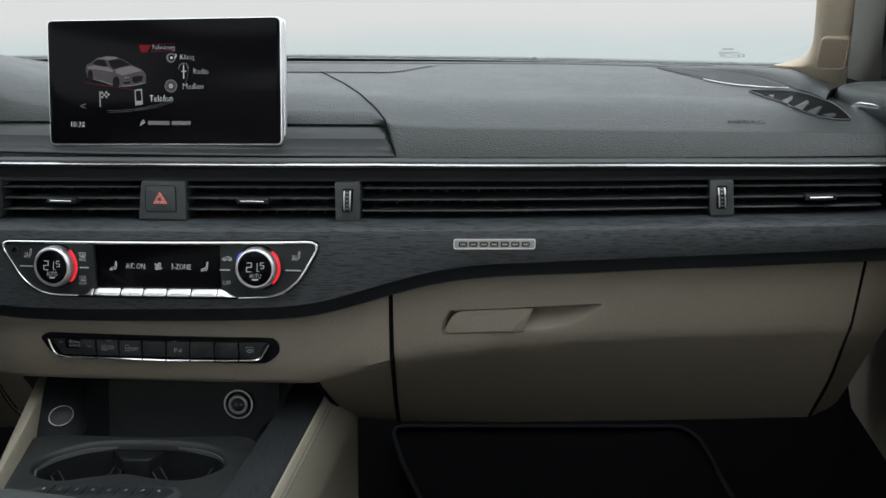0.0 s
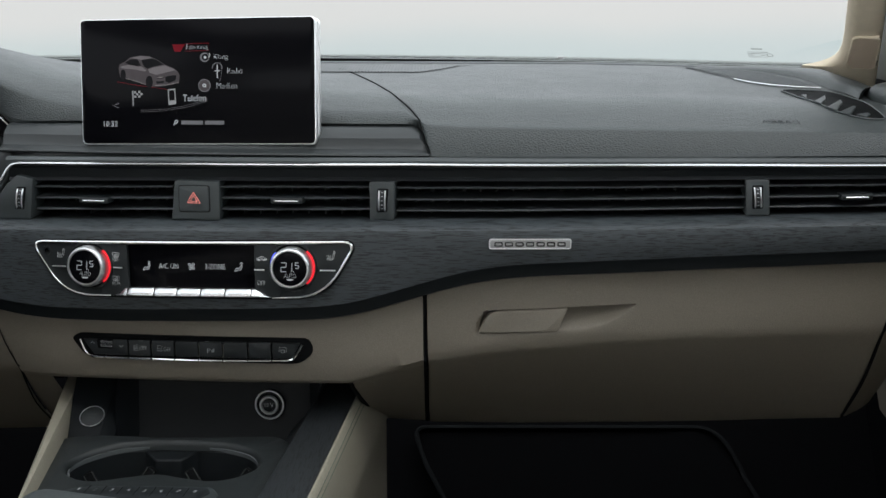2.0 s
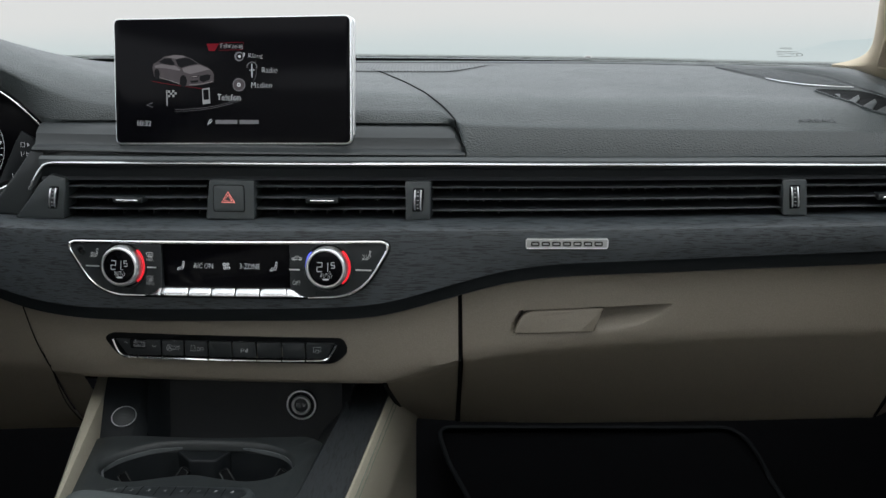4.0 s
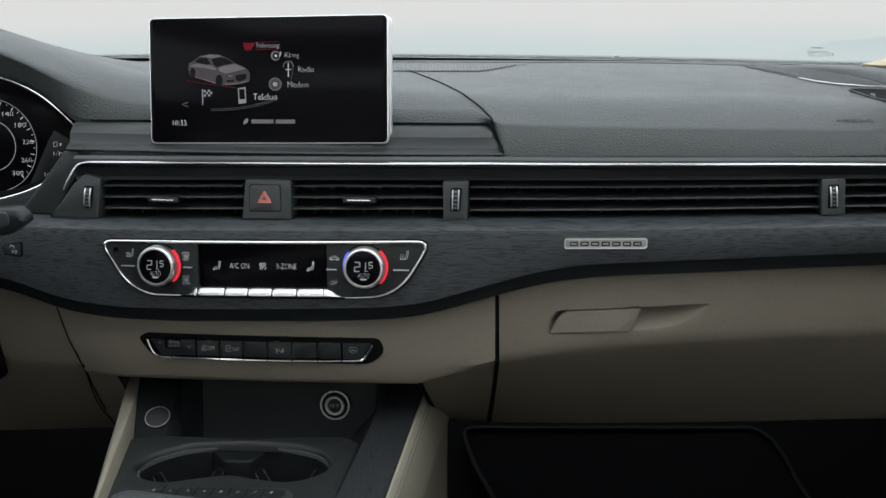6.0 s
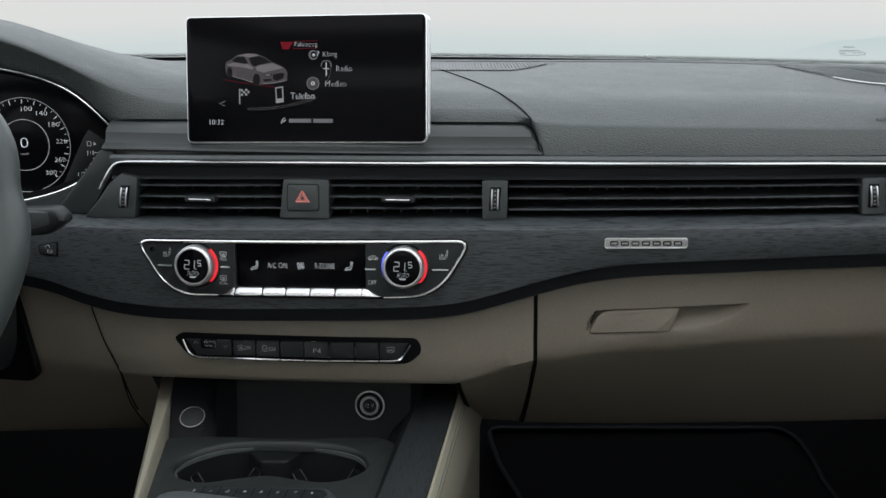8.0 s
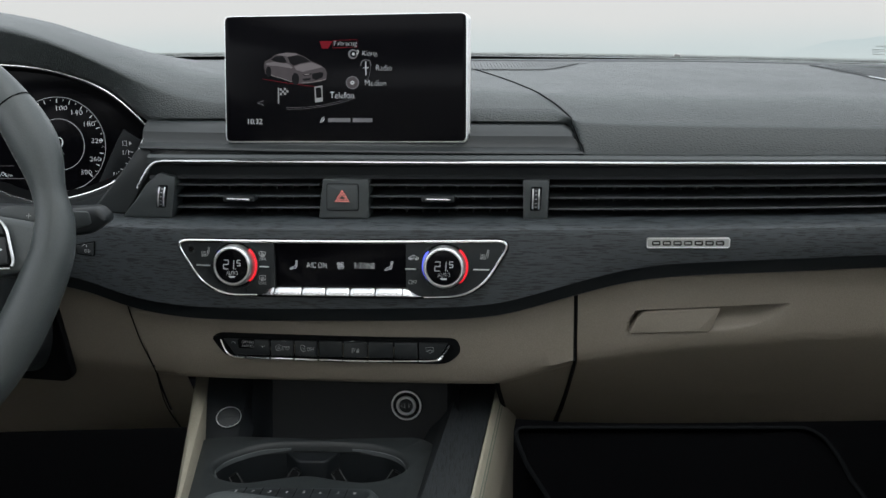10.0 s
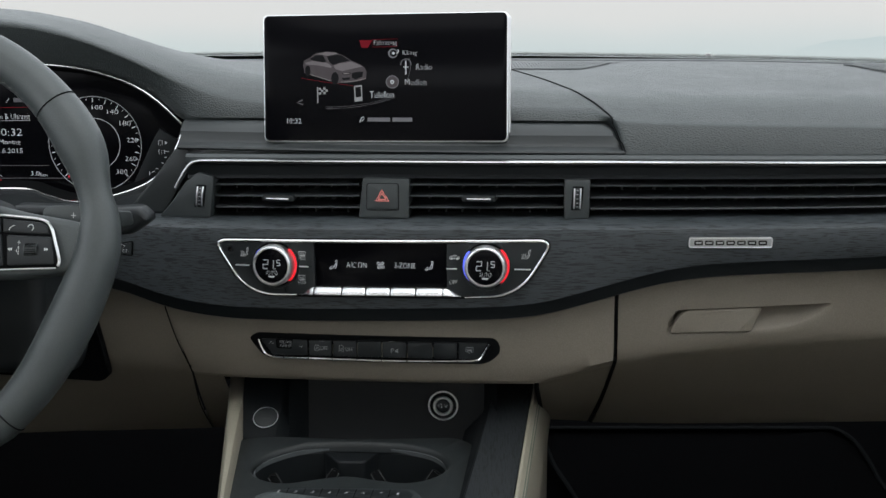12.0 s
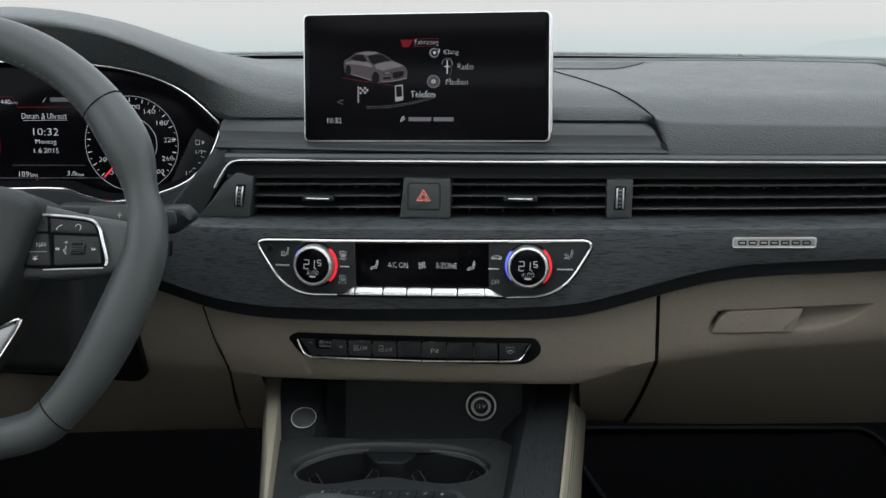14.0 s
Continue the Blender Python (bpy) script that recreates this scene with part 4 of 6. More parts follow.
for px, py in ((503, 445.5), (1006, 450.5)):
    m = clim_at(px, py)
    s = 0.0064
    runs = [[(0.52, 0.66), (0.34, -0.18), (0.16, -0.36), (-0.44, -0.36)], [(0.70, 0.62), (0.52, -0.28), (0.22, -0.56), (-0.50, -0.56)], [(0.52, 0.66), (0.70, 0.62)], [(-0.44, -0.36), (-0.50, -0.56)]]
    runs += [[(-0.46 + 0.22 * k, -0.24), (-0.40 + 0.22 * k, -0.12), (-0.48 + 0.22 * k, 0.0), (-0.42 + 0.22 * k, 0.12)] for k in range(3)]
    strokes(m, [[(a * s, b * s) for a, b in r] for r in runs], 0.00019, PRINT_GLOW, clim, "seat_heating_symbol")
for px, py, mt in ((611, 448, PRINT_GLOW), (609.5, 491, DIM_PRINT_GLOW)):
    m = clim_at(px, py)
    frame_run = [(-0.0034, 0.0016), (-0.0017, 0.0021), (0.0017, 0.0021), (0.0034, 0.0016), (0.0023, -0.0018), (-0.0023, -0.0018)] if mt is PRINT_GLOW else [(-0.0029, 0.0020), (0.0029, 0.0020), (0.0029, -0.0020), (-0.0029, -0.0020)]
    strokes(m, [frame_run + frame_run[:1]] + [[(0.0012 * k, -0.0030), (0.0012 * k + 0.0004, -0.0016), (0.0012 * k - 0.0001, -0.0002), (0.0012 * k + 0.0003, 0.0010)] for k in (-1, 0, 1)], 0.00026, mt, clim, "demist_symbol")
m = clim_at(883, 454)
strokes(m, [[(-0.0044, -0.0012), (-0.0043, 0.0002), (-0.0024, 0.0006), (-0.0012, 0.0018), (0.0014, 0.0018), (0.0026, 0.0006), (0.0044, 0.0001), (0.0045, -0.0012), (-0.0044, -0.0012)], ring_run(-0.0025, -0.0013, 0.0008, 0.0008, 0, 360, 9), ring_run(0.0027, -0.0013, 0.0008, 0.0008, 0, 360, 9), [(-0.0010, 0.0004), (0.0012, 0.0004)]], 0.00024, PRINT_GLOW, clim, "recirculation_symbol")
m = clim_at(477, 440.5)
part("jack_socket", disc(0.0043, -0.004, 0.0008, on(m), 28, 0.0006, 0.0016), SATIN_BLACK, clim, "black round sensor socket")
part("jack_core", disc(0.0022, -0.004, 0.0006, on(m), 18, 0.0005), GLOSS, clim)

SEGS = {"a": ((0, 2), (1, 2)), "b": ((1, 2), (1, 1)), "c": ((1, 1), (1, 0)), "d": ((0, 0), (1, 0)), "e": ((0, 1), (0, 0)), "f": ((0, 2), (0, 1)), "g": ((0, 1), (1, 1))}


def digit(m, segs, x, y, w, h, mat, parent):
    """A seven-segment figure standing at x, y."""
    runs = []
    for s in segs:
        (a, b), (c, d) = SEGS[s]
        runs.append([(x + a * w + b * 0.03 * h, y + b * h / 2), (x + c * w + d * 0.03 * h, y + d * h / 2)])
    strokes(m, runs, 0.00034, mat, parent, "figure")


def temperature_knob(x, z):
    m = face_at(x, -0.0212, z, 2)
    k = thing("temperature_knob", "chrome-ringed temperature knob with a round lit display", "knob", m.translation, group="temperature knobs")
    part("collar", disc(0.0222, -0.002, 0.0012, on(m), 56, 0.0008, 0.0018), SATIN_BLACK, k, "black collar")
    part("well", disc(0.0210, -0.002, 0.0003, on(m), 48, 0.0002), DARK, k, "black well round the knob")
    for a0, a1, mat, lb in ((-50, 48, RED_GLOW, "red light arc"), (139, 223, BLUE_GLOW, "blue light arc")):
        rows = []
        for q in range(29):
            a = radians(a0 + (a1 - a0) * q / 28)
            thin = min(1.0, 0.35 + 2.2 * math.sin(math.pi * q / 28))
            rows.append([m @ Vector((r * math.cos(a), r * math.sin(a), w)) for r, w in ((0.0180, 0.0006), (0.0184, 0.0009), (0.0194 + 0.0007 * thin, 0.0009), (0.0197 + 0.0008 * thin, 0.0005))])
        part("light_arc", grid(rows), mat, k, lb)
    bm = bmesh.new()
    n_k = 132
    prof = [(0.0182, 0.0004), (0.0186, 0.0010), (0.0183, 0.0085), (0.0181, 0.0093), (0.0178, 0.0102), (0.0172, 0.0114), (0.0164, 0.0119), (0.0156, 0.0117), (0.0152, 0.0108), (0.0151, 0.0095)]
    rings = []
    for j, (r, w) in enumerate(prof):
        rings.append([bm.verts.new(m @ Vector(((r + (0.00030 if (i % 2 and 1 <= j <= 2) else 0)) * math.cos(2 * math.pi * i / n_k), (r + (0.00030 if (i % 2 and 1 <= j <= 2) else 0)) * math.sin(2 * math.pi * i / n_k), w))) for i in range(n_k)])
    for j in range(len(prof) - 1):
        for i in range(n_k):
            bm.faces.new((rings[j][i], rings[j + 1][i], rings[j + 1][(i + 1) % n_k], rings[j][(i + 1) % n_k]))
    part("ring", bm, RING_METAL, k, "knurled bright metal ring", sharp=50)
    f = part("face", disc(0.0152, 0.004, 0.0108, on(m), 48, 0.0006), LENS, k, "black glass face")
    q = at(m, 0, 0, 0.01088)
    digit(q, "abged", -0.0078, -0.0026, 0.0044, 0.0080, DIM_GLOW, f)
    digit(q, "bc", -0.0022, -0.0026, 0.0040, 0.0080, DIM_GLOW, f)
    digit(q, "afgcd", 0.0050, 0.0006, 0.0030, 0.0050, DIM_GLOW, f)
    part("point", disc(0.00045, -0.0003, 0.0001, lambda u, v, w: q @ Vector((u + 0.0034, v - 0.0024, w)), 10, 0.0001), DIM_GLOW, f)
    fit_text("AUTO", 0.0106, 0.0040, at(q, 0.0002, -0.0062), DIM_GLOW, f)
    part("level_mark", plate([Vector(p) for p in ((-0.0032, -0.0090), (0.0032, -0.0090), (0.0022, -0.0104), (-0.0022, -0.0104))], on(q), 0.0001, -0.0004, 0.00005), DIM_GLOW, f)


temperature_knob(-0.0975, 0.5700)
temperature_knob(0.0931, 0.5740)

# ---- badge on the wood ----
bd = thing("badge", "small chrome badge plate on the oak trim", "badge", S(0.303, -0.02, 0.596))
B_OUT = rounded([(0.2670, 0.5917), (0.3385, 0.5917), (0.3388, 0.6010), (0.2672, 0.6010)], 0.0026, 4)
part("frame", plate(B_OUT, on_dash, -0.0225, -0.017, 0.0006, 2, hole=0.0012), RING_METAL, bd, "chrome frame")
part("plate", plate(inset(B_OUT, 0.0010), on_dash, -0.0212, -0.017, 0.0002), material("badge_grey", (0.40, 0.41, 0.415), 0.34, 0.9, vary=0.1), bd, "grey plate")
for k in range(7):
    x = 0.2755 + k * 0.0091
    part("raised_bar", plate(rounded([(x - 0.0036, 0.5942), (x + 0.0036, 0.5942), (x + 0.0036, 0.5982), (x - 0.0036, 0.5982)], 0.0012, 3), on_dash, -0.0220, -0.0205, 0.0002, 2, hole=0.0011), GLOSS, bd, "raised lettering shape")

# ---- switch bar in the beige panel ----
sb = thing("switch_bar", "black switch bar with a bright lower edge in beige panel", "switch panel", S(-0.01, 0.005, 0.488))
BAR = rounded([(-0.1165, 0.4742), (0.0930, 0.4775), (0.1060, 0.4895), (0.1010, 0.5022), (-0.1235, 0.4988), (-0.1315, 0.4935)], [0.012, 0.008, 0.007, 0.006, 0.006, 0.004], 5)
part("surround", plate(BAR, on_dash, 0.0040, 0.02, 0.0006), DARK, sb)
edges = [-0.1180, -0.0735, -0.0506, -0.0273, -0.0041, 0.0194, 0.0433, 0.0660, 0.0925]
for k in range(8):
    a, b = edges[k] + 0.0007, edges[k + 1] - 0.0007
    za, zb = 0.4788 + 0.0175 * (a + 0.117) / 0.9, 0.4788 + 0.0175 * (b + 0.117) / 0.9
    ta, tb = 0.4932 + 0.02 * (a + 0.117) / 0.95, 0.4932 + 0.02 * (b + 0.117) / 0.95
    pts = [(a, za), (b, zb), (b, tb), (a, ta)]
    if k == 0:
        pts = [(a + 0.009, za), (b, zb), (b, tb), (a - 0.0015, ta)]
    if k == 7:
        pts = [(a, za), (b - 0.007, zb), (b + 0.001, tb), (a, ta)]
    part("key", plate(rounded(pts, 0.0008, 3), on_dash, 0.0018, 0.012, 0.0007), SATIN_BLACK, sb, "satin black push key")
bar_line = [(-0.1215, 0.4930), (-0.1185, 0.4852), (-0.1150, 0.4798), (-0.1090, 0.4772), (-0.097, 0.4768), (-0.05, 0.4774), (0.0, 0.4780), (0.043, 0.4793), (0.066, 0.4802), (0.0825, 0.4813), (0.0880, 0.4850), (0.0950, 0.4966)]
part("bright_edge", tube(curve_through([S(x, 0.0012, z) for x, z in bar_line], 5), 0.0010, 0.0012, 6), CHROME, sb, "chrome lower edge")
for x in edges[1:-1] + [-0.097]:
    part("edge_gap", box(x - 0.0004, x + 0.0004, -0.0002, 0.006, 0.4758 + (x + 0.117) * 0.019, 0.4782 + (x + 0.117) * 0.019, lift=lambda a, b, c: S(a, b, c)), DARK, sb)


def bar_text(text, px, py, w, h, mat=DIM_PRINT_GLOW):
    x = -0.0041 + (px - 747) * 0.000525
    z = 0.4797 + (638 - py) * 0.000525 + 0.035 * x
    return fit_text(text, w * 0.000525, h * 0.000525, face_at(x, 0.0016, z), mat, sb)


bar_text("drive", 574, 608, 22, 7)
bar_text("select", 574, 615, 22, 6)
bar_text("OFF", 644, 619, 13, 7)
bar_text("OFF", 689, 621, 13, 7)
bar_text("P", 766.5, 623, 6, 8)
for k in range(3):
    bar_text("|", 772 + 1.8 * k, 624 - 0.8 * k, 0.9, 4 + 1.6 * k)
bar_text("A", 631, 619, 6, 6)
for px, py, flip in ((547, 610, 1), (602, 617, -1)):
    x = -0.0041 + (px - 747) * 0.000525
    z = 0.4797 + (638 - py) * 0.000525 + 0.035 * x
    m = face_at(x, 0.0016, z)
    part("arrow_symbol", tube([m @ Vector((-0.0018, -0.001 * flip, 0)), m @ Vector((0, 0.001 * flip, 0)), m @ Vector((0.0018, -0.001 * flip, 0))], 0.0002, 0.0002, 5), DIM_PRINT_GLOW, sb)


def bar_ring(px, py, pts, closed=True, mat=DIM_PRINT_GLOW, name="symbol"):
    x = -0.0041 + (px - 747) * 0.000525
    z = 0.4797 + (638 - py) * 0.000525 + 0.035 * x
    m = face_at(x, 0.0016, z)
    part(name, tube([m @ Vector((a, b, 0)) for a, b in pts], 0.00016, 0.00016, 5, closed=closed, up=m.to_3x3() @ Vector((0, 0, 1))), mat, sb)


bar_ring(631, 619, [(0.0029 * math.cos(a), 0.0029 * math.sin(a)) for a in (radians(40 + 28 * k) for k in range(12))], False, name="start_stop_symbol")
bar_ring(675, 618, [(-0.0022, 0.0), (-0.0015, 0.0022), (0.0015, 0.0022), (0.0022, 0.0), (0.0022, -0.0012), (-0.0022, -0.0012)], name="stability_symbol")
bar_ring(675, 624, [(-0.003, -0.0004), (-0.0012, 0.0006), (0.0006, -0.0006), (0.0028, 0.0004)], False, name="stability_symbol")
bar_ring(901, 622, [(-0.0034, 0.0028), (0.0034, 0.0028), (0.0034, -0.0016), (0.0018, -0.0016), (0.0018, 0.0), (-0.0018, 0.0), (-0.0018, -0.0016), (-0.0034, -0.0016)], name="camera_symbol")
bar_ring(901, 624, [(0.0017 * math.cos(a), 0.0017 * math.sin(a)) for a in (radians(36 * k) for k in range(10))], name="camera_symbol")
for px in (640, 764):
    bar_ring(px, 606, [(-0.0022, 0), (0.0022, 0)], False, name="indicator_line")
part("mode_key", plate(rounded([(-0.1040, 0.4850), (-0.0895, 0.4853), (-0.0880, 0.4943), (-0.1050, 0.4937)], 0.0015, 3), on_dash, 0.00168, 0.012, 0.0001), DARK, sb)

# ---- infotainment screen ----
display = thing("infotainment_screen", "free-standing black infotainment display with silver frame, switched on", "screen", (0, 0.02, 0.68))
SCR = facing((-0.0012, 0.0168, 0.7339), (0.2187, -0.0196, 0.0027), (0.0012, 0.0110, 0.1088))
part("rear_shell", plate(rounded([(-0.1105, -0.0562), (0.1132, -0.0562), (0.1132, 0.0565), (-0.1105, 0.0565)], 0.006, 6), on(SCR), -0.0072, -0.0125, 0.0012, 2), SATIN, display, "silver rear shell")
part("groove", plate(rounded([(-0.1100, -0.0556), (0.1118, -0.0556), (0.1118, 0.0558), (-0.1100, 0.0558)], 0.006, 6), on(SCR), -0.005, -0.016, 0.0004, 2), DARK, display, "dark groove and rear")
part("foot", plate(rounded([(-0.07, -0.075), (0.07, -0.075), (0.07, -0.02), (-0.07, -0.02)], 0.004, 3), on(SCR), -0.012, -0.024, 0.002, 2), PLASTIC, display, "dark stand")
part("frame", plate(rounded([(-0.1122, -0.0573), (0.1122, -0.0573), (0.1122, 0.0573), (-0.1122, 0.0573)], 0.0062, 6), on(SCR), -0.0004, -0.0065, 0.0014, 3), SATIN, display, "bright silver edge frame")
glass = part("face", plate(rounded([(-0.1109, -0.0558), (0.1109, -0.0558), (0.1109, 0.0566), (-0.1109, 0.0566)], 0.0050, 6), on(SCR), 0.0006, -0.004, 0.0006, 2), LENS, display, "black glass face")
UI = 0.000507


def ui(px, py, w=0.0007):
    return at(SCR, (px - 751.7) * 0.000518, (138.2 - (px - 758.5) * 0.006 - py) * UI, w)


def ui_text(text, px, py, w, h, mat=WHITE_GLOW):
    return fit_text(text, w * UI, h * UI, ui(px, py), mat, glass)


def ui_line(pts, r, mat, name, closed=False):
    return part(name, tube([ui(a, b) @ Vector((0, 0, 0)) for a, b in pts], r, r * 0.4, 5, closed=closed, up=SCR.to_3x3() @ Vector((0, 0, 1))), mat, glass)


def ui_shape(pts, mat, name, w=0.0007):
    bm = bmesh.new()
    f = bm.faces.new([bm.verts.new(ui(a, b, w).translation) for a, b in pts])
    bmesh.ops.triangulate(bm, faces=[f])
    return part(name, bm, mat, glass, smooth=False)


ui_text("Fahrzeug", 755, 77.5, 41, 11, DIM_GLOW)
ui_text("Klang", 798, 95, 26, 11, DIM_GLOW)
ui_text("Radio", 823, 119, 28, 10, DIM_GLOW)
ui_text("Medien", 808, 145.5, 38, 10, DIM_GLOW)
ui_text("Telefon", 748, 167, 43, 11, WHITE_GLOW)
ui_text("10:32", 591, 214, 26, 9, WHITE_GLOW)
for a, b in ((723, 763), (767, 802)):
    ui_shape([(a, 207.5), (b, 207.5), (b, 214.5), (a, 214.5)], GREY_GLOW, "caption_bar")
ui_line([(709, 216), (712, 208), (716, 206)], 0.0004, DIM_GLOW, "aerial_symbol")
ui_line([(712, 214), (717, 209)], 0.0004, DIM_GLOW, "aerial_symbol")
ui_shape([(709, 72), (732, 72), (724, 85), (713, 85)], DARK_RED_GLOW, "vehicle_symbol")
ui_line([(732, 71), (776, 70), (776, 83), (732, 84)], 0.00022, DARK_RED_GLOW, "selection_frame", True)


def ui_disc(px, py, r, mat, name, w=0.0007):
    return ui_shape([(px + r * math.cos(a), py + r * math.sin(a)) for a in (2 * math.pi * k / 24 for k in range(24))], mat, name, w)


ui_disc(768, 95, 8.5, GREY_GLOW, "speaker_symbol")
ui_disc(769, 95, 6, LENS, "speaker_symbol", 0.0008)
ui_disc(769, 95, 2.5, DIM_GLOW, "speaker_symbol", 0.0009)
ui_line([(776 + 2 * math.sin(k), 88 + 2 * k) for k in range(5)], 0.0004, DIM_GLOW, "speaker_symbol")
ui_line([(791 + 9 * math.cos(a), 114 - 9 * math.sin(a)) for a in (radians(-10 + 20 * k) for k in range(11))], 0.0004, GREY_GLOW, "mast_symbol")
ui_line([(791, 108), (791, 132)], 0.0005, DIM_GLOW, "mast_symbol")
ui_line([(786, 119), (796, 119)], 0.0004, DIM_GLOW, "mast_symbol")
ui_disc(767, 145, 11.5, GREY_GLOW, "record_symbol")
ui_disc(767, 145, 10, SCREEN_PAINT, "record_symbol", 0.0008)
ui_disc(767, 145, 3.5, DIM_GLOW, "record_symbol", 0.0009)
ui_disc(767, 145, 1.5, LENS, "record_symbol", 0.001)
ui_shape([(699, 152), (713, 150), (714, 178), (700, 180)], SOFT_GLOW, "phone_symbol")
ui_shape([(701, 154), (711, 153), (712, 171), (702, 172)], LENS, "phone_symbol", 0.0008)
ui_line([(634, 154), (634, 182)], 0.0006, SOFT_GLOW, "flag_symbol")
for r in range(3):
    for c in range(4):
        if (r + c) % 2 == 0:
            ui_shape([(636 + 4 * c, 155 + 4 * r - c * 0.3), (640 + 4 * c, 155 + 4 * r - c * 0.3), (640 + 4 * c, 159 + 4 * r - c * 0.3), (636 + 4 * c, 159 + 4 * r - c * 0.3)], SOFT_GLOW, "flag_symbol")
ui_line([(607, 177), (596, 181), (607, 185)], 0.0004, GREY_GLOW, "back_arrow")
for d in (0, 3):
    ui_line([(648 + (772 - 648) * k / 16, 192 - d - 20 * (k / 16) ** 2.2) for k in range(17)], 0.00015, GREY_GLOW, "turntable_line")
ui_line([(781 + 18 * math.cos(a), 118 + 30 * math.sin(a)) for a in (radians(-30 + 12 * k) for k in range(9))], 0.00015, GREY_GLOW, "turntable_line")
ui_line([(605, 138), (640, 144), (700, 152)], 0.00022, DARK_RED_GLOW, "vehicle_glow_line")
# the little saloon drawn on the display
CAR_DARK = material("screen_car_windows", (0.006, 0.006, 0.007), 0.5, glow=0.3, vary=0.0)
CAR_LIGHT = material("screen_car_highlight", (0.17, 0.155, 0.155), 0.5, glow=0.32, vary=0.2, scale=90)
def car_pt(a, b):
    return 586.5 + a / 3, 60.5 + b / 3


def car_shape(pts, mat, w=0.0008):
    return ui_shape([car_pt(a, b) for a, b in pts], mat, "drawn_saloon", w)


CAR_ROOF = material("screen_car_roof", (0.11, 0.10, 0.105), 0.5, glow=0.32, vary=0.2, scale=60)
car_shape([(65, 165), (70, 140), (100, 125), (130, 103), (190, 93), (240, 97), (285, 115), (322, 140), (370, 160), (395, 178), (405, 200), (402, 235), (370, 248), (300, 258), (262, 258), (235, 266), (218, 250), (150, 225), (105, 212), (85, 218), (72, 205)], SCREEN_PAINT, 0.0007)
car_shape([(102, 130), (132, 112), (170, 111), (192, 146), (172, 149), (120, 140)], CAR_DARK)
car_shape([(194, 118), (245, 108), (275, 114), (318, 141), (262, 152), (226, 163), (208, 150)], CAR_DARK)
car_shape([(130, 105), (190, 94), (240, 98), (252, 106), (194, 115), (165, 109)], CAR_ROOF)
car_shape([(230, 167), (262, 156), (325, 146), (385, 171), (345, 180), (275, 196), (240, 186)], CAR_ROOF)
car_shape([(75, 150), (120, 142), (200, 155), (222, 172), (215, 178), (150, 166), (80, 160)], CAR_ROOF)
car_shape([(326, 206), (368, 198), (388, 200), (382, 226), (346, 240), (326, 230)], CAR_DARK)
car_shape([(274, 206), (322, 203), (318, 213), (286, 218)], CAR_DARK)
car_shape([(280, 208), (316, 206), (312, 210), (290, 213)], CAR_LIGHT, 0.0009)
car_shape([(272, 232), (318, 228), (316, 240), (280, 244)], CAR_DARK)
car_shape([(168, 152), (190, 150), (196, 160), (176, 164)], CAR_ROOF, 0.0009)
for run in ([(104, 214), (160, 230), (214, 248)], [(268, 254), (330, 250), (400, 236)]):
    ui_line([car_pt(a, b) for a, b in run], 0.00028, CAR_LIGHT, "drawn_saloon")
for cx, cy, rx, ry in ((90, 195, 15, 29), (236, 234, 20, 33)):
    car_shape([(cx + rx * math.cos(a), cy + ry * math.sin(a)) for a in (2 * math.pi * k / 20 for k in range(20))], CAR_DARK, 0.0009)
    for q in range(5):
        a = 2 * math.pi * q / 5 + 0.3
        ui_line([car_pt(cx, cy), car_pt(cx + 0.72 * rx * math.cos(a), cy + 0.72 * ry * math.sin(a))], 0.00032, CAR_LIGHT, "drawn_saloon")

# ---- instrument cluster ----
cluster = thing("instrument_cluster", "digital instrument cluster under the hood with bright trim ring", "instrument cluster", (-0.35, 0.09, 0.61))
RING = [(-0.60, 0.744), (-0.50, 0.747), (-0.4172, 0.7459), (-0.3282, 0.743), (-0.2788, 0.7343), (-0.241, 0.7188), (-0.2118, 0.6945), (-0.2045, 0.6821), (-0.2132, 0.6593), (-0.225, 0.6428), (-0.2423, 0.629),
        (-0.2736, 0.6177), (-0.3134, 0.6108), (-0.3413, 0.6167), (-0.3636, 0.6233), (-0.4263, 0.6229), (-0.50, 0.6229), (-0.60, 0.64)]
ring_line = [Vector((p.x, p.y)) for p in curve_through([(a, b, 0) for a, b in RING], 5, closed=True)]


def clu(u, v, w):
    return Vector((u, 0.092 - w, v))


part("chrome_ring", tube([clu(p.x, p.y, 0.0165) for p in ring_line], 0.0012, 0.0013, 8, closed=True, up=(0, 1, 0)), CHROME, cluster, "bright ring")
sect = [(0.0, 0.016), (0.0, -0.012)]
bm = grid([[clu(p.x, p.y, w) for p in inset(ring_line, d)] for d, w in ((0.0, 0.0155), (0.0025, 0.010), (0.0045, 0.005), (0.006, 0.001))], closed_v=True)
part("inner_rim", bm, DARK, cluster, "satin black inner rim")
# surround that runs from the ring down and round to the dashboard
lower_arc = [i for i, p in enumerate(ring_line) if p.y < 0.684 and p.x > -0.56]
rows = []
for d, w in ((0.0, 0.0155), (-0.002, 0.0195), (-0.0055, 0.020), (-0.0105, 0.030), (-0.0155, 0.043), (-0.0195, 0.050), (-0.0225, 0.044), (-0.023, 0.0)):
    q = inset(ring_line, d)
    row = []
    for i in lower_arc:
        k = 1.0 if ring_line[i].y < 0.66 or ring_line[i].x < -0.25 else max(0.10, 1 - (ring_line[i].y - 0.66) / 0.024)
        v = ring_line[i].lerp(q[i], 0.45 + 0.55 * k)
        row.append(clu(v.x, v.y, 0.0155 + (w - 0.0155) * k))
    rows.append(row)
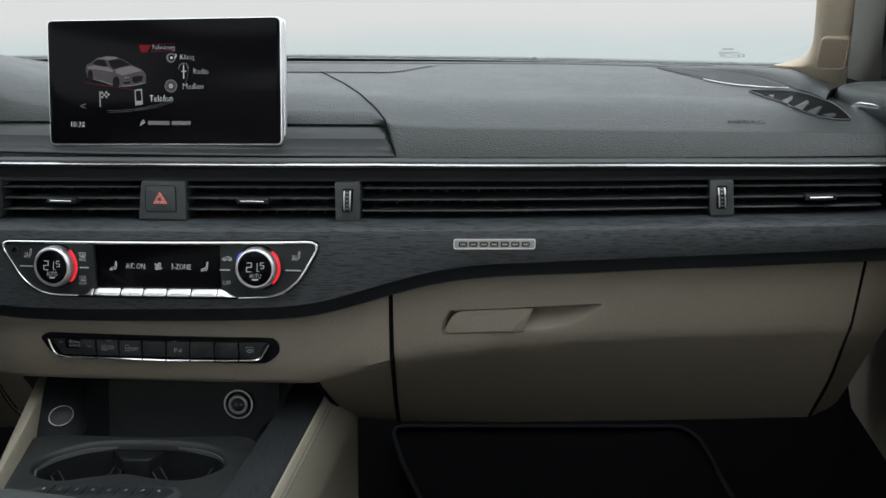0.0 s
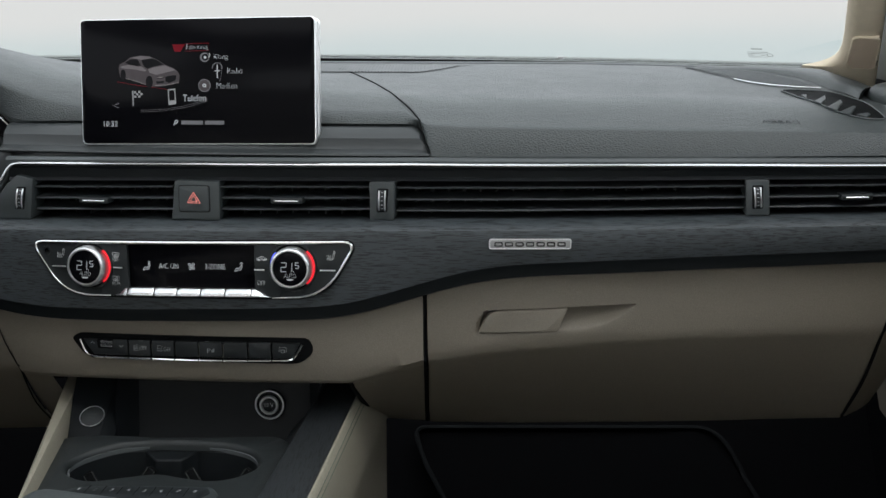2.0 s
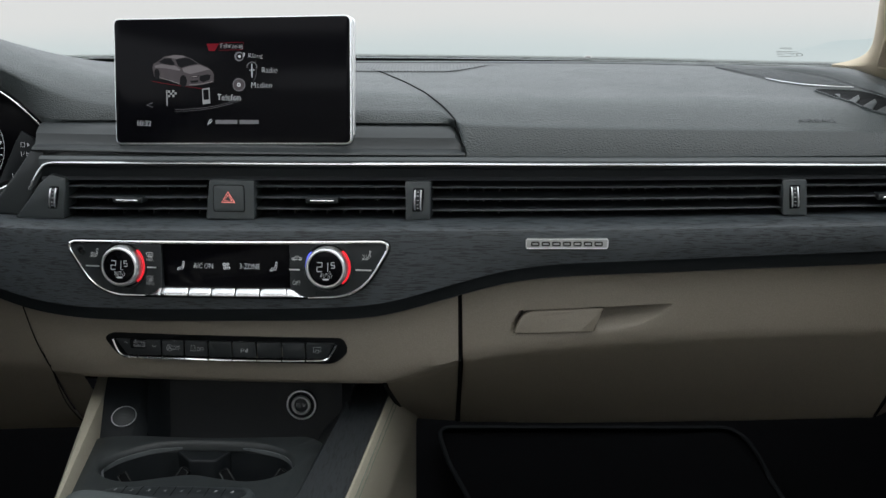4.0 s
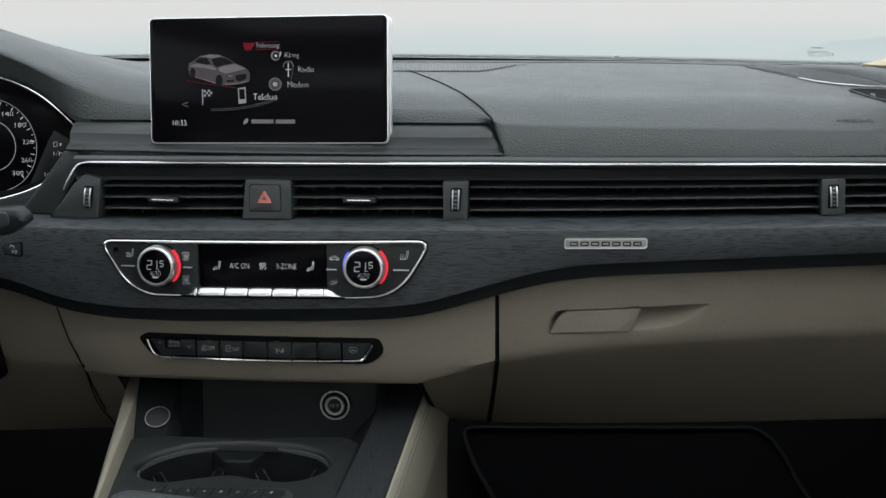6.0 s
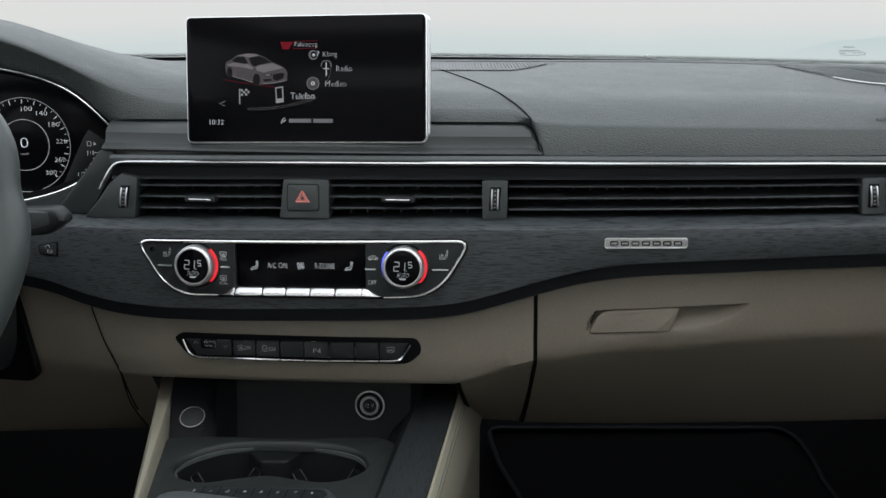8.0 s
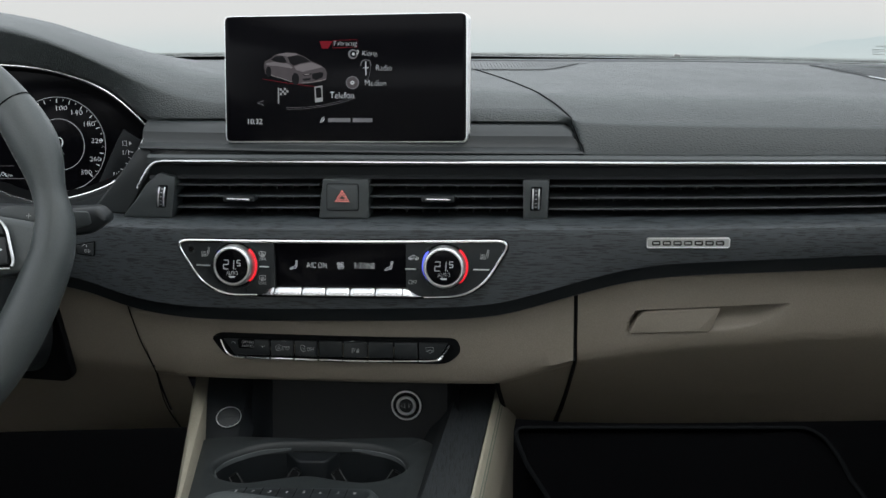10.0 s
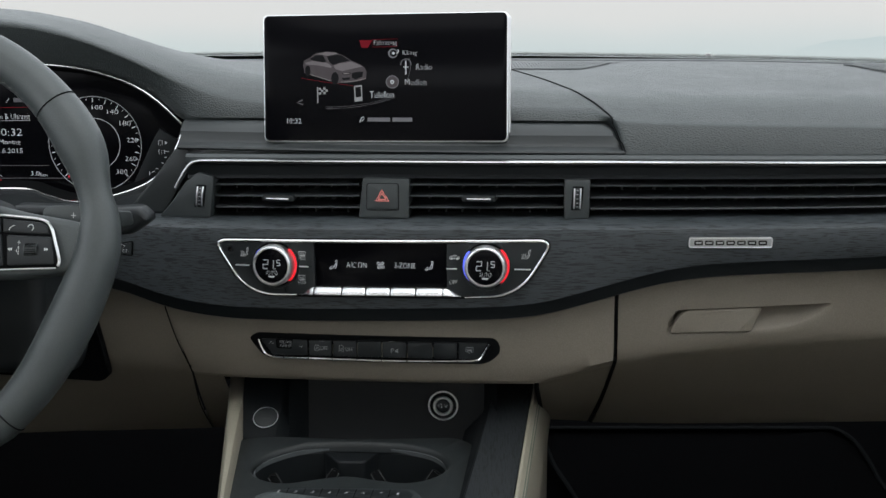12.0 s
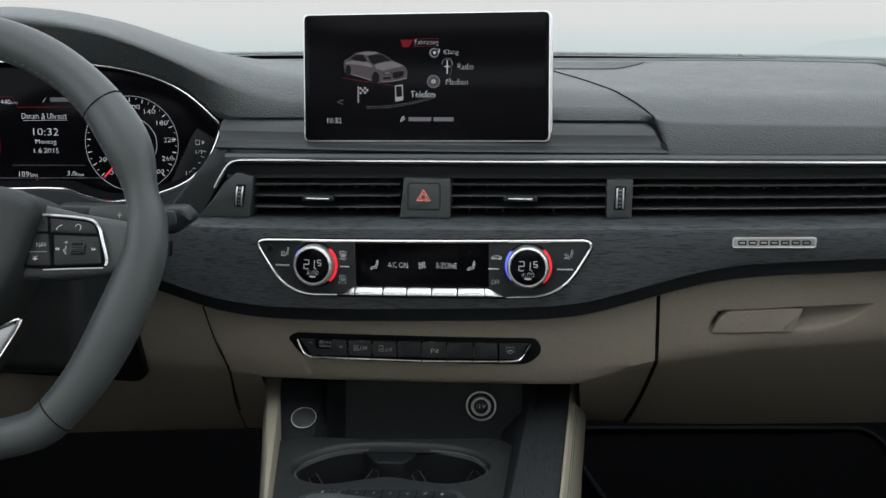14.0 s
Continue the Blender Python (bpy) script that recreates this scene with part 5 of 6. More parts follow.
part("surround", grid(rows), SATIN_BLACK, cluster, "soft dark surround")
back = part("display", plate(inset(ring_line, 0.001), clu, -0.001, -0.02, 0.0005), LENS, cluster, "black display glass")


def cl_text(text, x, z, w, h, mat=WHITE_GLOW):
    return fit_text(text, w, h, facing((x, 0.0915, z), (1, 0, 0), (0, 0, 1)), mat, back)


def cl_line(pts, r, mat, name, closed=False):
    return part(name, tube([(x, 0.0915, z) for x, z in pts], r, r, 5, closed=closed, up=(0, 1, 0)), mat, back)


cl_text("Datum & Uhrzeit", -0.3833, 0.6926, 0.045, 0.0054)
cl_text("10:32", -0.3826, 0.6771, 0.0255, 0.0070)
cl_text("Montag", -0.3832, 0.6668, 0.0210, 0.0056)
cl_text("1.6.2015", -0.3832, 0.6587, 0.0250, 0.0048)
cl_text("109", -0.4075, 0.6351, 0.0100, 0.0052)
cl_text("km", -0.3975, 0.6345, 0.0070, 0.0035)
cl_text("3,0", -0.3592, 0.6359, 0.0088, 0.0052)
cl_text("km", -0.3505, 0.6352, 0.0070, 0.0035)
cl_text("440", -0.4215, 0.7063, 0.0095, 0.0045)
cl_text("km", -0.4125, 0.7058, 0.0065, 0.0032, DIM_GLOW)
part("caption_bar", plate([Vector(p) for p in ((-0.3765, 0.7065), (-0.3535, 0.7065), (-0.3535, 0.7105), (-0.3765, 0.7105))], clu, 0.0003, -0.001, 0.0001), GREY_GLOW, back)
cl_line([(-0.3805, 0.7105), (-0.3840, 0.7060)], 0.0003, DIM_GLOW, "aerial_symbol")
cl_line([(-0.440, 0.7120), (-0.4145, 0.7115), (-0.4095, 0.7010), (-0.343, 0.7018)], 0.00025, DARK_RED_GLOW, "tab_line")
cl_line([(-0.405, 0.6882), (-0.360, 0.6886)], 0.0002, DIM_GLOW, "rule")
cl_line([(-0.419, 0.6440), (-0.3447, 0.6443)], 0.0002, GREY_GLOW, "rule")
cl_line([(-0.3416, 0.6985), (-0.3410, 0.6930)], 0.0005, WHITE_GLOW, "scroll_mark")
cl_line([(-0.44, 0.6310), (-0.325, 0.6318)], 0.0003, GREY_GLOW, "rule")
part("warning_dot", disc(0.0007, -0.001, 0.0006, lambda u, v, w: clu(-0.395 + u, 0.6290 + v, w), 10, 0.0001), RED_GLOW, back)


def gauge(cx, cz, red=False):
    g = part("dial", disc(0.0470, -0.0008, 0.0002, lambda u, v, w: clu(cx + u, cz + v, w), 64, 0.0001), LENS, back, "round dial")
    for r, t in ((0.0465, 0.00025), (0.0252, 0.0003)):
        part("dial_ring", tube([clu(cx + r * math.cos(a), cz + r * math.sin(a), 0.0006) for a in (2 * math.pi * k / 72 for k in range(72))], t, t, 5, closed=True, up=(0, 1, 0)), (DARK_RED_GLOW if red and r > 0.03 else DIM_GLOW), back)
    for k in range(33):
        a = radians(225 - 270 * k / 32)
        r0, r1, t = (0.0410, 0.0448, 0.00032) if k % 2 == 0 else (0.0430, 0.0448, 0.0002)
        part("tick", tube([clu(cx + r * math.cos(a), cz + r * math.sin(a), 0.0006) for r in (r0, r1)], t, t, 4, up=(0, 1, 0)), WHITE_GLOW if not (red and k > 26) else RED_GLOW, back)
    return g


gauge(-0.2970, 0.6657)
gauge(-0.4760, 0.6657, True)
for s, x, z in (("0", -0.3190, 0.6372), ("20", -0.3268, 0.6500), ("100", -0.2925, 0.7015), ("140", -0.2774, 0.6971), ("180", -0.2656, 0.6861), ("220", -0.2591, 0.6696), ("260", -0.2616, 0.6514), ("300", -0.2715, 0.6385)):
    cl_text(s, x, z, 0.0033 * len(s) + 0.001, 0.0044)
cl_text("0", -0.297, 0.6680, 0.0080, 0.0100)
cl_text("km/h", -0.297, 0.6570, 0.0080, 0.0026, DIM_GLOW)
part("needle", tube([clu(-0.3255, 0.6330, 0.001), clu(-0.3100, 0.6500, 0.001)], 0.0007, 0.0005, 6, up=(0, 1, 0)), RED_GLOW, back, "red needle")
side = part("fuel_panel", plate([Vector(p) for p in ((-0.262, 0.622), (-0.240, 0.631), (-0.2225, 0.6475), (-0.2095, 0.668), (-0.231, 0.681), (-0.237, 0.672), (-0.2480, 0.650))], clu, 0.002, -0.001, 0.0003), TRAY, cluster, "dark fuel gauge panel")


# fuel panel print borrows the display glow, added because it lies in shade
def side_text(text, x, z, w, h, mat=WHITE_GLOW):
    return fit_text(text, w, h, facing((x, 0.0898, z), (1, 0, 0), (0, 0, 1)), mat, side)


side_text("1/1", -0.2300, 0.6583, 0.0058, 0.0042)
side_text("1/2", -0.2400, 0.6372, 0.0066, 0.0042)
side_text("R", -0.2490, 0.6300, 0.0034, 0.0036, DARK_RED_GLOW)
part("pump_symbol", tube([(x, 0.0895, z) for x, z in ((-0.2325, 0.6652), (-0.2325, 0.6695), (-0.2288, 0.6695), (-0.2288, 0.6652))], 0.0003, 0.0003, 5, closed=True, up=(0, 1, 0)), DIM_GLOW, side)
part("pump_arrow", plate([Vector(p) for p in ((-0.2262, 0.6655), (-0.2238, 0.6672), (-0.2262, 0.6690))], clu, 0.0025, 0.001, 0.0001), DIM_GLOW, side)
for k in range(6):
    f = k / 5
    x, z = -0.2225 - 0.0185 * f ** 1.3, 0.6585 - 0.0285 * f
    part("tick", tube([(x, 0.0896, z), (x - (0.0045 if k in (0, 3) else 0.0028), 0.0896, z + 0.0006)], 0.0003, 0.0003, 4), DIM_GLOW if k < 5 else DARK_RED_GLOW, side)

# ---- steering wheel: spokes, switches, stitching ----
W = on(WHEEL)
for s in (1, -1):
    flip = lambda pts, s=s: [(s * a, b) for a, b in (pts if s > 0 else pts[::-1])]
    arm = part("spoke", plate(rounded(flip([(0.070, -0.022), (0.100, -0.0215), (0.148, -0.017), (0.162, -0.005), (0.166, 0.020), (0.150, 0.0235), (0.118, 0.0285), (0.085, 0.036), (0.070, 0.03)]), 0.006), W, 0.0085, -0.016, 0.006, 3), WHEEL_LEATHER, wheel, "leather-covered spoke")
    mod = part("switch_block", plate(rounded(flip([(0.078, -0.0145), (0.0945, -0.0150), (0.1420, -0.0128), (0.1425, -0.006), (0.1375, 0.0140), (0.1310, 0.0220), (0.092, 0.0268), (0.086, 0.0268)]), 0.003), W, 0.0135, -0.004, 0.002, 3), DARK, wheel, "black multifunction switch block")
    line = [(0.0905, 0.0262), (0.110, 0.0250), (0.1290, 0.0226), (0.1362, 0.0165), (0.1400, 0.0050), (0.1435, -0.0080), (0.1425, -0.0125)]
    part("chrome_line", tube(curve_through([W(s * a, b, 0.0138) for a, b in line], 6), lambda f: 0.0011 + 0.0002 * f, lambda f: 0.0011 + 0.0002 * f, 6), RING_METAL, mod, "chrome edging")
    part("chrome_line", tube([W(s * a, b, 0.0128) for a, b in ((0.094, -0.0158), (0.118, -0.0148), (0.1405, -0.0140))], 0.0007, 0.0006, 6), RING_METAL, mod, "chrome edging")
    for pts in ([(0.0985, 0.0128), (0.1355, 0.0115), (0.1330, 0.0180), (0.1290, 0.0205), (0.0975, 0.0235)], [(0.0805, -0.0125), (0.1000, -0.0128), (0.0975, 0.0115), (0.0855, 0.0118)], [(0.1030, -0.0125), (0.1400, -0.0110), (0.1370, 0.0095), (0.1015, 0.0108)], [(0.0845, 0.0130), (0.0972, 0.0129), (0.0963, 0.0240), (0.0875, 0.0250)]):
        part("key", plate(rounded(flip(pts), 0.0018, 3), W, 0.0150, 0.008, 0.0010), SATIN_BLACK, mod, "black switch key")
    if s > 0:
        m = lambda u, v, w=0.0151: at(WHEEL, u, v, w)
        fit_text("NAV", 0.0078, 0.0036, m(0.0925, 0.0030), PRINT_GLOW, mod)
        fit_text("*", 0.0044, 0.0048, m(0.0880, -0.0068), PRINT_GLOW, mod)
        part("rule", tube([m(0.0830, -0.0025).translation, m(0.0970, -0.0022).translation], 0.0003, 0.0002, 4), DIM_PRINT_GLOW, mod)
        part("phone_symbol", tube(curve_through([m(a, b).translation for a, b in ((0.1036, 0.0146), (0.1044, 0.0162), (0.1062, 0.0176), (0.1082, 0.0182))], 5), lambda f: 0.0003 + 0.0006 * abs(2 * f - 1) ** 3, 0.0003, 6), PRINT_GLOW, mod)
        part("voice_symbol", tube([m(0.1205 + 0.0022 * math.cos(a), 0.0165 + 0.0024 * math.sin(a)).translation for a in (radians(-60 + 26 * k) for k in range(10))], 0.0003, 0.0003, 5), PRINT_GLOW, mod)
        fit_text("+", 0.0028, 0.0028, m(0.1118, 0.0050), PRINT_GLOW, mod)
        part("volume_symbol", tube([m(0.1100, -0.0010).translation, m(0.1118, 0.0022).translation, m(0.1118, -0.0042).translation], 0.0004, 0.0003, 5, closed=True), PRINT_GLOW, mod)
        for u, d in ((0.1065, -1), (0.1318, 1)):
            for k in (0, 0.0017):
                part("skip_symbol", plate([Vector((u + d * k, -0.0012)), Vector((u + d * (k + 0.0015), 0.0)), Vector((u + d * k, 0.0012))], W, 0.0152, 0.0148, 0.00005), PRINT_GLOW, mod)
        roll = [[W(0.1215 + x, 0.0048 * math.sin(a) - 0.0002 + x * 0.05, 0.0142 + 0.0034 * math.cos(a)) for x in (-0.0052, -0.0046, 0.0046, 0.0052)] for a in (radians(-75 + 10 * k) for k in range(16))]
        rl = part("volume_roller", grid(roll), PLASTIC, mod, "ribbed volume roller")
        for k in range(8):
            a = radians(-60 + 17 * k)
            part("rib", tube([W(0.1215 + x, 0.0048 * math.sin(a), 0.0143 + 0.0035 * math.cos(a)) for x in (-0.0045, 0.0045)], 0.0003, 0.0003, 4), DARK, rl)
    pad = part("shift_paddle", plate(rounded(flip([(0.118, 0.028), (0.158, 0.022), (0.158, 0.034), (0.148, 0.0375), (0.128, 0.038), (0.118, 0.035)]), 0.004), W, -0.012, -0.018, 0.0012), WHEEL_LEATHER, wheel, "dark shift paddle")
    if s > 0:
        fit_text("+", 0.0042, 0.0042, at(WHEEL, 0.1432, 0.0296, -0.0117), PRINT_GLOW, pad)
    foot = part("lower_spoke", plate(rounded(flip([(0.022, -0.150), (0.034, -0.148), (0.056, -0.094), (0.080, -0.0520), (0.052, -0.062), (0.028, -0.080)]), 0.003), W, 0.010, -0.010, 0.003, 3), DARK_METAL, wheel, "polished metal lower spoke")
    part("spoke_edge", tube(curve_through([W(s * a, b, 0.0100) for a, b in ((0.036, -0.142), (0.0565, -0.0935), (0.0775, -0.0545), (0.0530, -0.0640))], 6), 0.0009, 0.0009, 6), CHROME, foot, "bright edge")
part("column", plate(rounded([(-0.470, 0.486), (-0.300, 0.486), (-0.288, 0.510), (-0.284, 0.600), (-0.450, 0.600), (-0.480, 0.520)], 0.018, 5), lambda u, v, w: Vector((u - 0.35 * (w + 0.09) * (u + 0.38), w, v - 0.28 * (w + 0.09))), -0.090, 0.03, 0.012, 4), SATIN_BLACK, wheel, "dark steering column shroud")
for a in (radians(41), radians(-47), radians(146), radians(227)):
    p, r = rim_point(a), rim_radius(a) + 0.00015
    o = Vector((math.cos(a), math.sin(a), 0))
    part("rim_seam", tube([WHEEL @ (p + o * r * math.cos(b) + Vector((0, 0, 1)) * r * 1.05 * math.sin(b)) for b in (2 * math.pi * k / 24 for k in range(24))], 0.0006, 0.0006, 5, closed=True, up=WHEEL.to_3x3() @ Vector((-math.sin(a), math.cos(a), 0))), DARK, rim, "seam")
st = []
for k in range(150):
    a = 2 * math.pi * k / 150
    r = rim_radius(a) + 0.0002
    o = Vector((math.cos(a), math.sin(a), 0))
    b = radians(148)
    q = [WHEEL @ (rim_point(a + d) + o * r * math.cos(b + e) + Vector((0, 0, 1)) * r * 1.05 * math.sin(b + e)) for d, e in ((-0.008, -0.06), (0.008, 0.06))]
    st.append(tube(q, 0.00032, 0.00032, 4))
tagged(part("stitching", joined(*st), THREAD, rim, "pale stitching on the inside of the rim"), kind="stuff")

# ---- stalk, wooden-trim switch, column cover ----
stalk = thing("wiper_stalk", "dark plastic wiper stalk beside the steering column", "stalk", (-0.21, -0.10, 0.62))
part("lever", plate(rounded([(-0.30, 0.6170), (-0.215, 0.6105), (-0.198, 0.6120), (-0.1830, 0.6230), (-0.1835, 0.6275), (-0.1910, 0.6355), (-0.215, 0.6340), (-0.30, 0.6360)], 0.005), lambda u, v, w: Vector((u, -0.100 + w, v)), -0.007, 0.012, 0.006, 3), SATIN_BLACK, stalk)
part("button", plate(rounded([(-0.225, 0.6180), (-0.207, 0.6180), (-0.1955, 0.6215), (-0.1975, 0.6320), (-0.225, 0.6325)], 0.003), lambda u, v, w: Vector((u, -0.100 + w, v)), -0.0085, 0.0, 0.001, 2), PLASTIC, stalk, "grey end button")
wsw = thing("trip_switch", "small black reset switch in the oak trim", "switch", S(-0.246, -0.02, 0.578))
TS = rounded([(-0.2555, 0.5722), (-0.2370, 0.5708), (-0.2358, 0.5855), (-0.2565, 0.5810)], 0.002, 3)
part("surround", plate(TS, on_dash, -0.0208, -0.01, 0.0006), DARK, wsw)
tk = part("key", plate(inset(TS, 0.0010), on_dash, -0.0216, -0.01, 0.0006), SATIN_BLACK, wsw, "black key")
fit_text("0.0", 0.0052, 0.0030, face_at(-0.2440, -0.0217, 0.5758, 0), PRINT_GLOW, tk)
m = face_at(-0.2462, -0.0217, 0.5800)
part("dial_symbol", tube([m @ Vector((0.0022 * math.cos(a), 0.0018 * math.sin(a), 0)) for a in (radians(-20 + 22 * k) for k in range(11))], 0.0002, 0.0002, 5), PRINT_GLOW, tk)

dl = thing("driver_lower_panel", "beige plastic lower panel under the steering column", "panel", (-0.35, 0.05, 0.45))
rows = []
for k in range(40):
    f = k / 39
    xt = -0.62 + (-0.2165 + 0.62) * f
    b = along(WOOD_B, xt)
    lean = f ** 3
    low = 0.115 * max(0.0, -0.205 - xt)
    top = S(xt + 0.0215 * lean, 0.016, 0.456)
    low_x = xt + 0.005 * lean
    rows.append([S(xt, 0.004, b + 0.012), S(xt + 0.001 * lean, 0.007, b - 0.002), S(xt + 0.010 * lean, 0.010, b - 0.03), S(xt + 0.0195 * lean, 0.013, 0.462)] + fall(top, Vector((low_x, 0.165, 0.3515 - 0.05 * max(0.0, -0.215 - xt)))))
part("panel", grid(rows), BEIGE, dl)
part("column_opening", plate(rounded([(-0.52, 0.424), (-0.288, 0.4360), (-0.2775, 0.4460), (-0.2795, 0.4650), (-0.298, 0.5400), (-0.52, 0.5400)], [0.004, 0.008, 0.006, 0.01, 0.004, 0.004]), lambda u, v, w: S(u, 0.006 + 0.6 * max(0, 0.456 - v) + w, v), -0.006, 0.004, 0.001), DARK, dl, "black opening round the column")
rows = []
for k in range(14):
    f = k / 13
    xt = -0.2135 + 0.050 * f
    rows.append([S(xt + 0.018 * (1 - f), 0.014, 0.4640)] + fall(S(xt + 0.0205 * (1 - f), 0.0165, 0.4560), Vector((-0.2095 + 0.040 * f, 0.165, 0.3520))))
part("driver_cheek", grid(rows), BEIGE, lower, "beige cheek beside the console")
part("panel_seam", tube(curve_through([S(-0.2150, 0.0045, 0.5185), S(-0.2050, 0.0060, 0.487), S(-0.1955, 0.0125, 0.461), S(-0.1935, 0.0150, 0.4560), Vector((-0.2010, 0.085, 0.4040)), Vector((-0.2108, 0.163, 0.3530))], 5), 0.0007, 0.0007, 6, up=(0, 1, 0)), DARK, lower, "dark seam between the panels")

# ---- glove box handle and end panel ----
part("handle", plate(rounded([(0.2553, 0.5084), (0.3280, 0.5102), (0.3368, 0.5320), (0.2704, 0.5290), (0.2635, 0.5245)], [0.003, 0.003, 0.002, 0.005, 0.006], 4), on_dash, 0.0070, 0.016, 0.0012, 3), BEIGE, glove, "beige pull handle")
for pts in ([S(0.2080, 0.0095, 0.545), S(0.2075, 0.012, 0.49), S(0.2070, 0.0150, 0.4765), Vector((0.2000, 0.075, 0.4240)), Vector((0.1925, 0.163, 0.3690))],
            [S(0.6364, 0.0075, 0.568), S(0.6280, 0.0115, 0.511), S(0.6256, 0.0165, 0.4990), Vector((0.6180, 0.075, 0.4460)), Vector((0.6105, 0.121, 0.3965))]):
    part("gap", tube(curve_through(pts, 5), 0.0016, 0.0025, 6, up=(0, 1, 0)), DARK, glove, "dark gap beside the door")
rows = []
for k in range(10):
    f = k / 9
    xt = 0.6378 + 0.040 * f
    b = along(WOOD_B, xt)
    run = [(0.004, b + 0.006, 0), (0.006, b - 0.006, 0), (0.0100, 0.511, -0.0085), (0.017, 0.498, -0.0122), (0.0457, 0.4673, -0.0170), (0.0762, 0.4279, -0.0239), (0.0956, 0.3965 + 0.008 * f * f, -0.0287), (0.1022, 0.3918 + 0.014 * f * f, -0.0300), (0.16, 0.394 + 0.016 * f, -0.0300)]
    rows.append([S(xt + d - 0.010 * f * min(1.0, max(0.0, (0.52 - z) / 0.14)), o + 0.012 * f * f, z) for o, z, d in run])
part("end_panel", grid(rows), BEIGE, lower, "beige end panel beside the glove box")

# ---- console: tray, cup holder, switches ----
def deck(x, y, dz=0.0):
    """The console's black deck, which falls slightly towards the seats."""
    return Vector((x, y, 0.3985 + 0.09 * y + dz))


outer = [Vector(p) for p in rounded([(-0.1405, -0.002), (-0.1135, -0.26), (0.064, -0.26), (0.0800, -0.004), (0.064, 0.0125), (-0.03, 0.0035), (-0.113, 0.0060)], [0.010, 0.01, 0.01, 0.014, 0.02, 0.03, 0.02], 5)]
WELL = [(-0.1167, -0.0678), (-0.1040, -0.0837), (-0.0808, -0.0905), (-0.0520, -0.0810), (-0.0264, -0.0741), (-0.0006, -0.0805), (0.0260, -0.0840), (0.0480, -0.0740), (0.0624, -0.0527), (0.0590, -0.0320), (0.0447, -0.0140), (0.0200, -0.0030),
        (-0.0080, 0.0), (-0.0353, 0.0), (-0.0600, -0.0025), (-0.0838, -0.0090), (-0.1071, -0.0289), (-0.1180, -0.0500)]
hole = [Vector((p.x, p.y)) for p in curve_through([(a, b, 0) for a, b in WELL], 5, closed=True)]


def ring_edges(bm, pts, lift):
    vs = [bm.verts.new(lift(p)) for p in pts]
    return vs, [bm.edges.new((vs[i], vs[(i + 1) % len(vs)])) for i in range(len(vs))]


bm = bmesh.new()
lip = hole
o_vs, o_es = ring_edges(bm, outer, lambda p: deck(p.x, p.y))
l_vs, l_es = ring_edges(bm, lip, lambda p: deck(p.x, p.y))
bmesh.ops.triangle_fill(bm, edges=o_es + l_es, use_beauty=True)
n = len(hole)
prev = l_vs
for d, dz in ((0.0015, -0.0006), (0.0030, -0.0022), (0.0036, -0.0050), (0.0040, -0.012)):
    ring = [bm.verts.new(deck(p.x, p.y, dz)) for p in inset(lip, d)]
    for i in range(n):
        bm.faces.new((prev[i], prev[(i + 1) % n], ring[(i + 1) % n], ring[i]))
    prev = ring
prev = o_vs
for d, dz in ((-0.0015, -0.001), (-0.0025, -0.004), (-0.004, -0.03)):
    ring = [bm.verts.new(deck(p.x, p.y, dz)) for p in inset(outer, d)]
    for i in range(len(outer)):
        bm.faces.new((prev[i], prev[(i + 1) % len(outer)], ring[(i + 1) % len(outer)], ring[i]))
    prev = ring
part("deck", bm, FASCIA, console, "soft black deck with two cup holders")
cup = part("cup_well", grid([[deck(p.x, p.y, dz) for p in inset(lip, d)] for d, dz in ((0.0039, -0.010), (0.0055, -0.04), (0.007, -0.065), (0.022, -0.066), (0.026, -0.066))], closed_v=True), TRAY, console, "dark double cup well")
part("bridge", plate([Vector(p) for p in ((-0.0600, -0.0050), (-0.0090, -0.0040), (-0.0175, -0.0230), (-0.0215, -0.0255), (-0.0420, -0.0260), (-0.0460, -0.0240))], lambda u, v, w: deck(u, v, w), -0.0085, -0.050, 0.0025, 4), TRAY, cup, "soft black bridge between the cups")
# rubber rim on the far arcs, its highlight painted as a lighter grey
LIT_RIM_RUBBER = material("lit_rim_rubber", (0.085, 0.095, 0.098), 0.55, vary=0.1)
inner = inset(lip, 0.0046)
for chosen in ([p for p in inner if p.x < -0.050 and p.y > -0.074], [p for p in inner if p.x > 0.002 and p.y > -0.060]):
    chosen = sorted(chosen, key=lambda p: (math.atan2(p.y + 0.060, p.x + 0.0264) + 1.2) % (2 * math.pi))
    rows = []
    for k, p in enumerate(chosen):
        e = min(1.0, 0.25 + 4 * min(k, len(chosen) - 1 - k) / len(chosen))
        rows.append([deck(p.x, p.y, dz) for dz in (-0.0062 - 0.0030 * e, -0.0060, -0.0054)] + [deck(p.x * 0.99 - 0.0003, p.y + 0.0026, -0.0052)])
    part("rim_band", grid(rows), LIT_RIM_RUBBER, cup, "grey rubber rim with its highlight put into the colour")
for x, y, a in ((-0.0925, -0.052, 35), (-0.0455, -0.040, -35), (-0.0010, -0.040, 35), (0.0455, -0.038, -35)):
    m = Matrix.Translation(deck(x - 0.002, y, -0.019)) @ pose(0, 0, 0, -25, -a * 0.8, a * 0.6)
    clip = part("retaining_clip", box(-0.0045, 0.0045, -0.002, 0.004, -0.034, 0.010, 0.0016, lift=lambda p, q, r, m=m: m @ Vector((p, q, r))), DARK, cup, "black spring clip")
    part("clip_edge", tube([m @ Vector(q) for q in ((-0.0040, -0.0024, -0.03), (-0.0040, -0.0024, 0.0085), (0.0040, -0.0024, 0.0085), (0.0040, -0.0024, -0.03))], 0.0006, 0.0006, 5), RUBBER, clip)
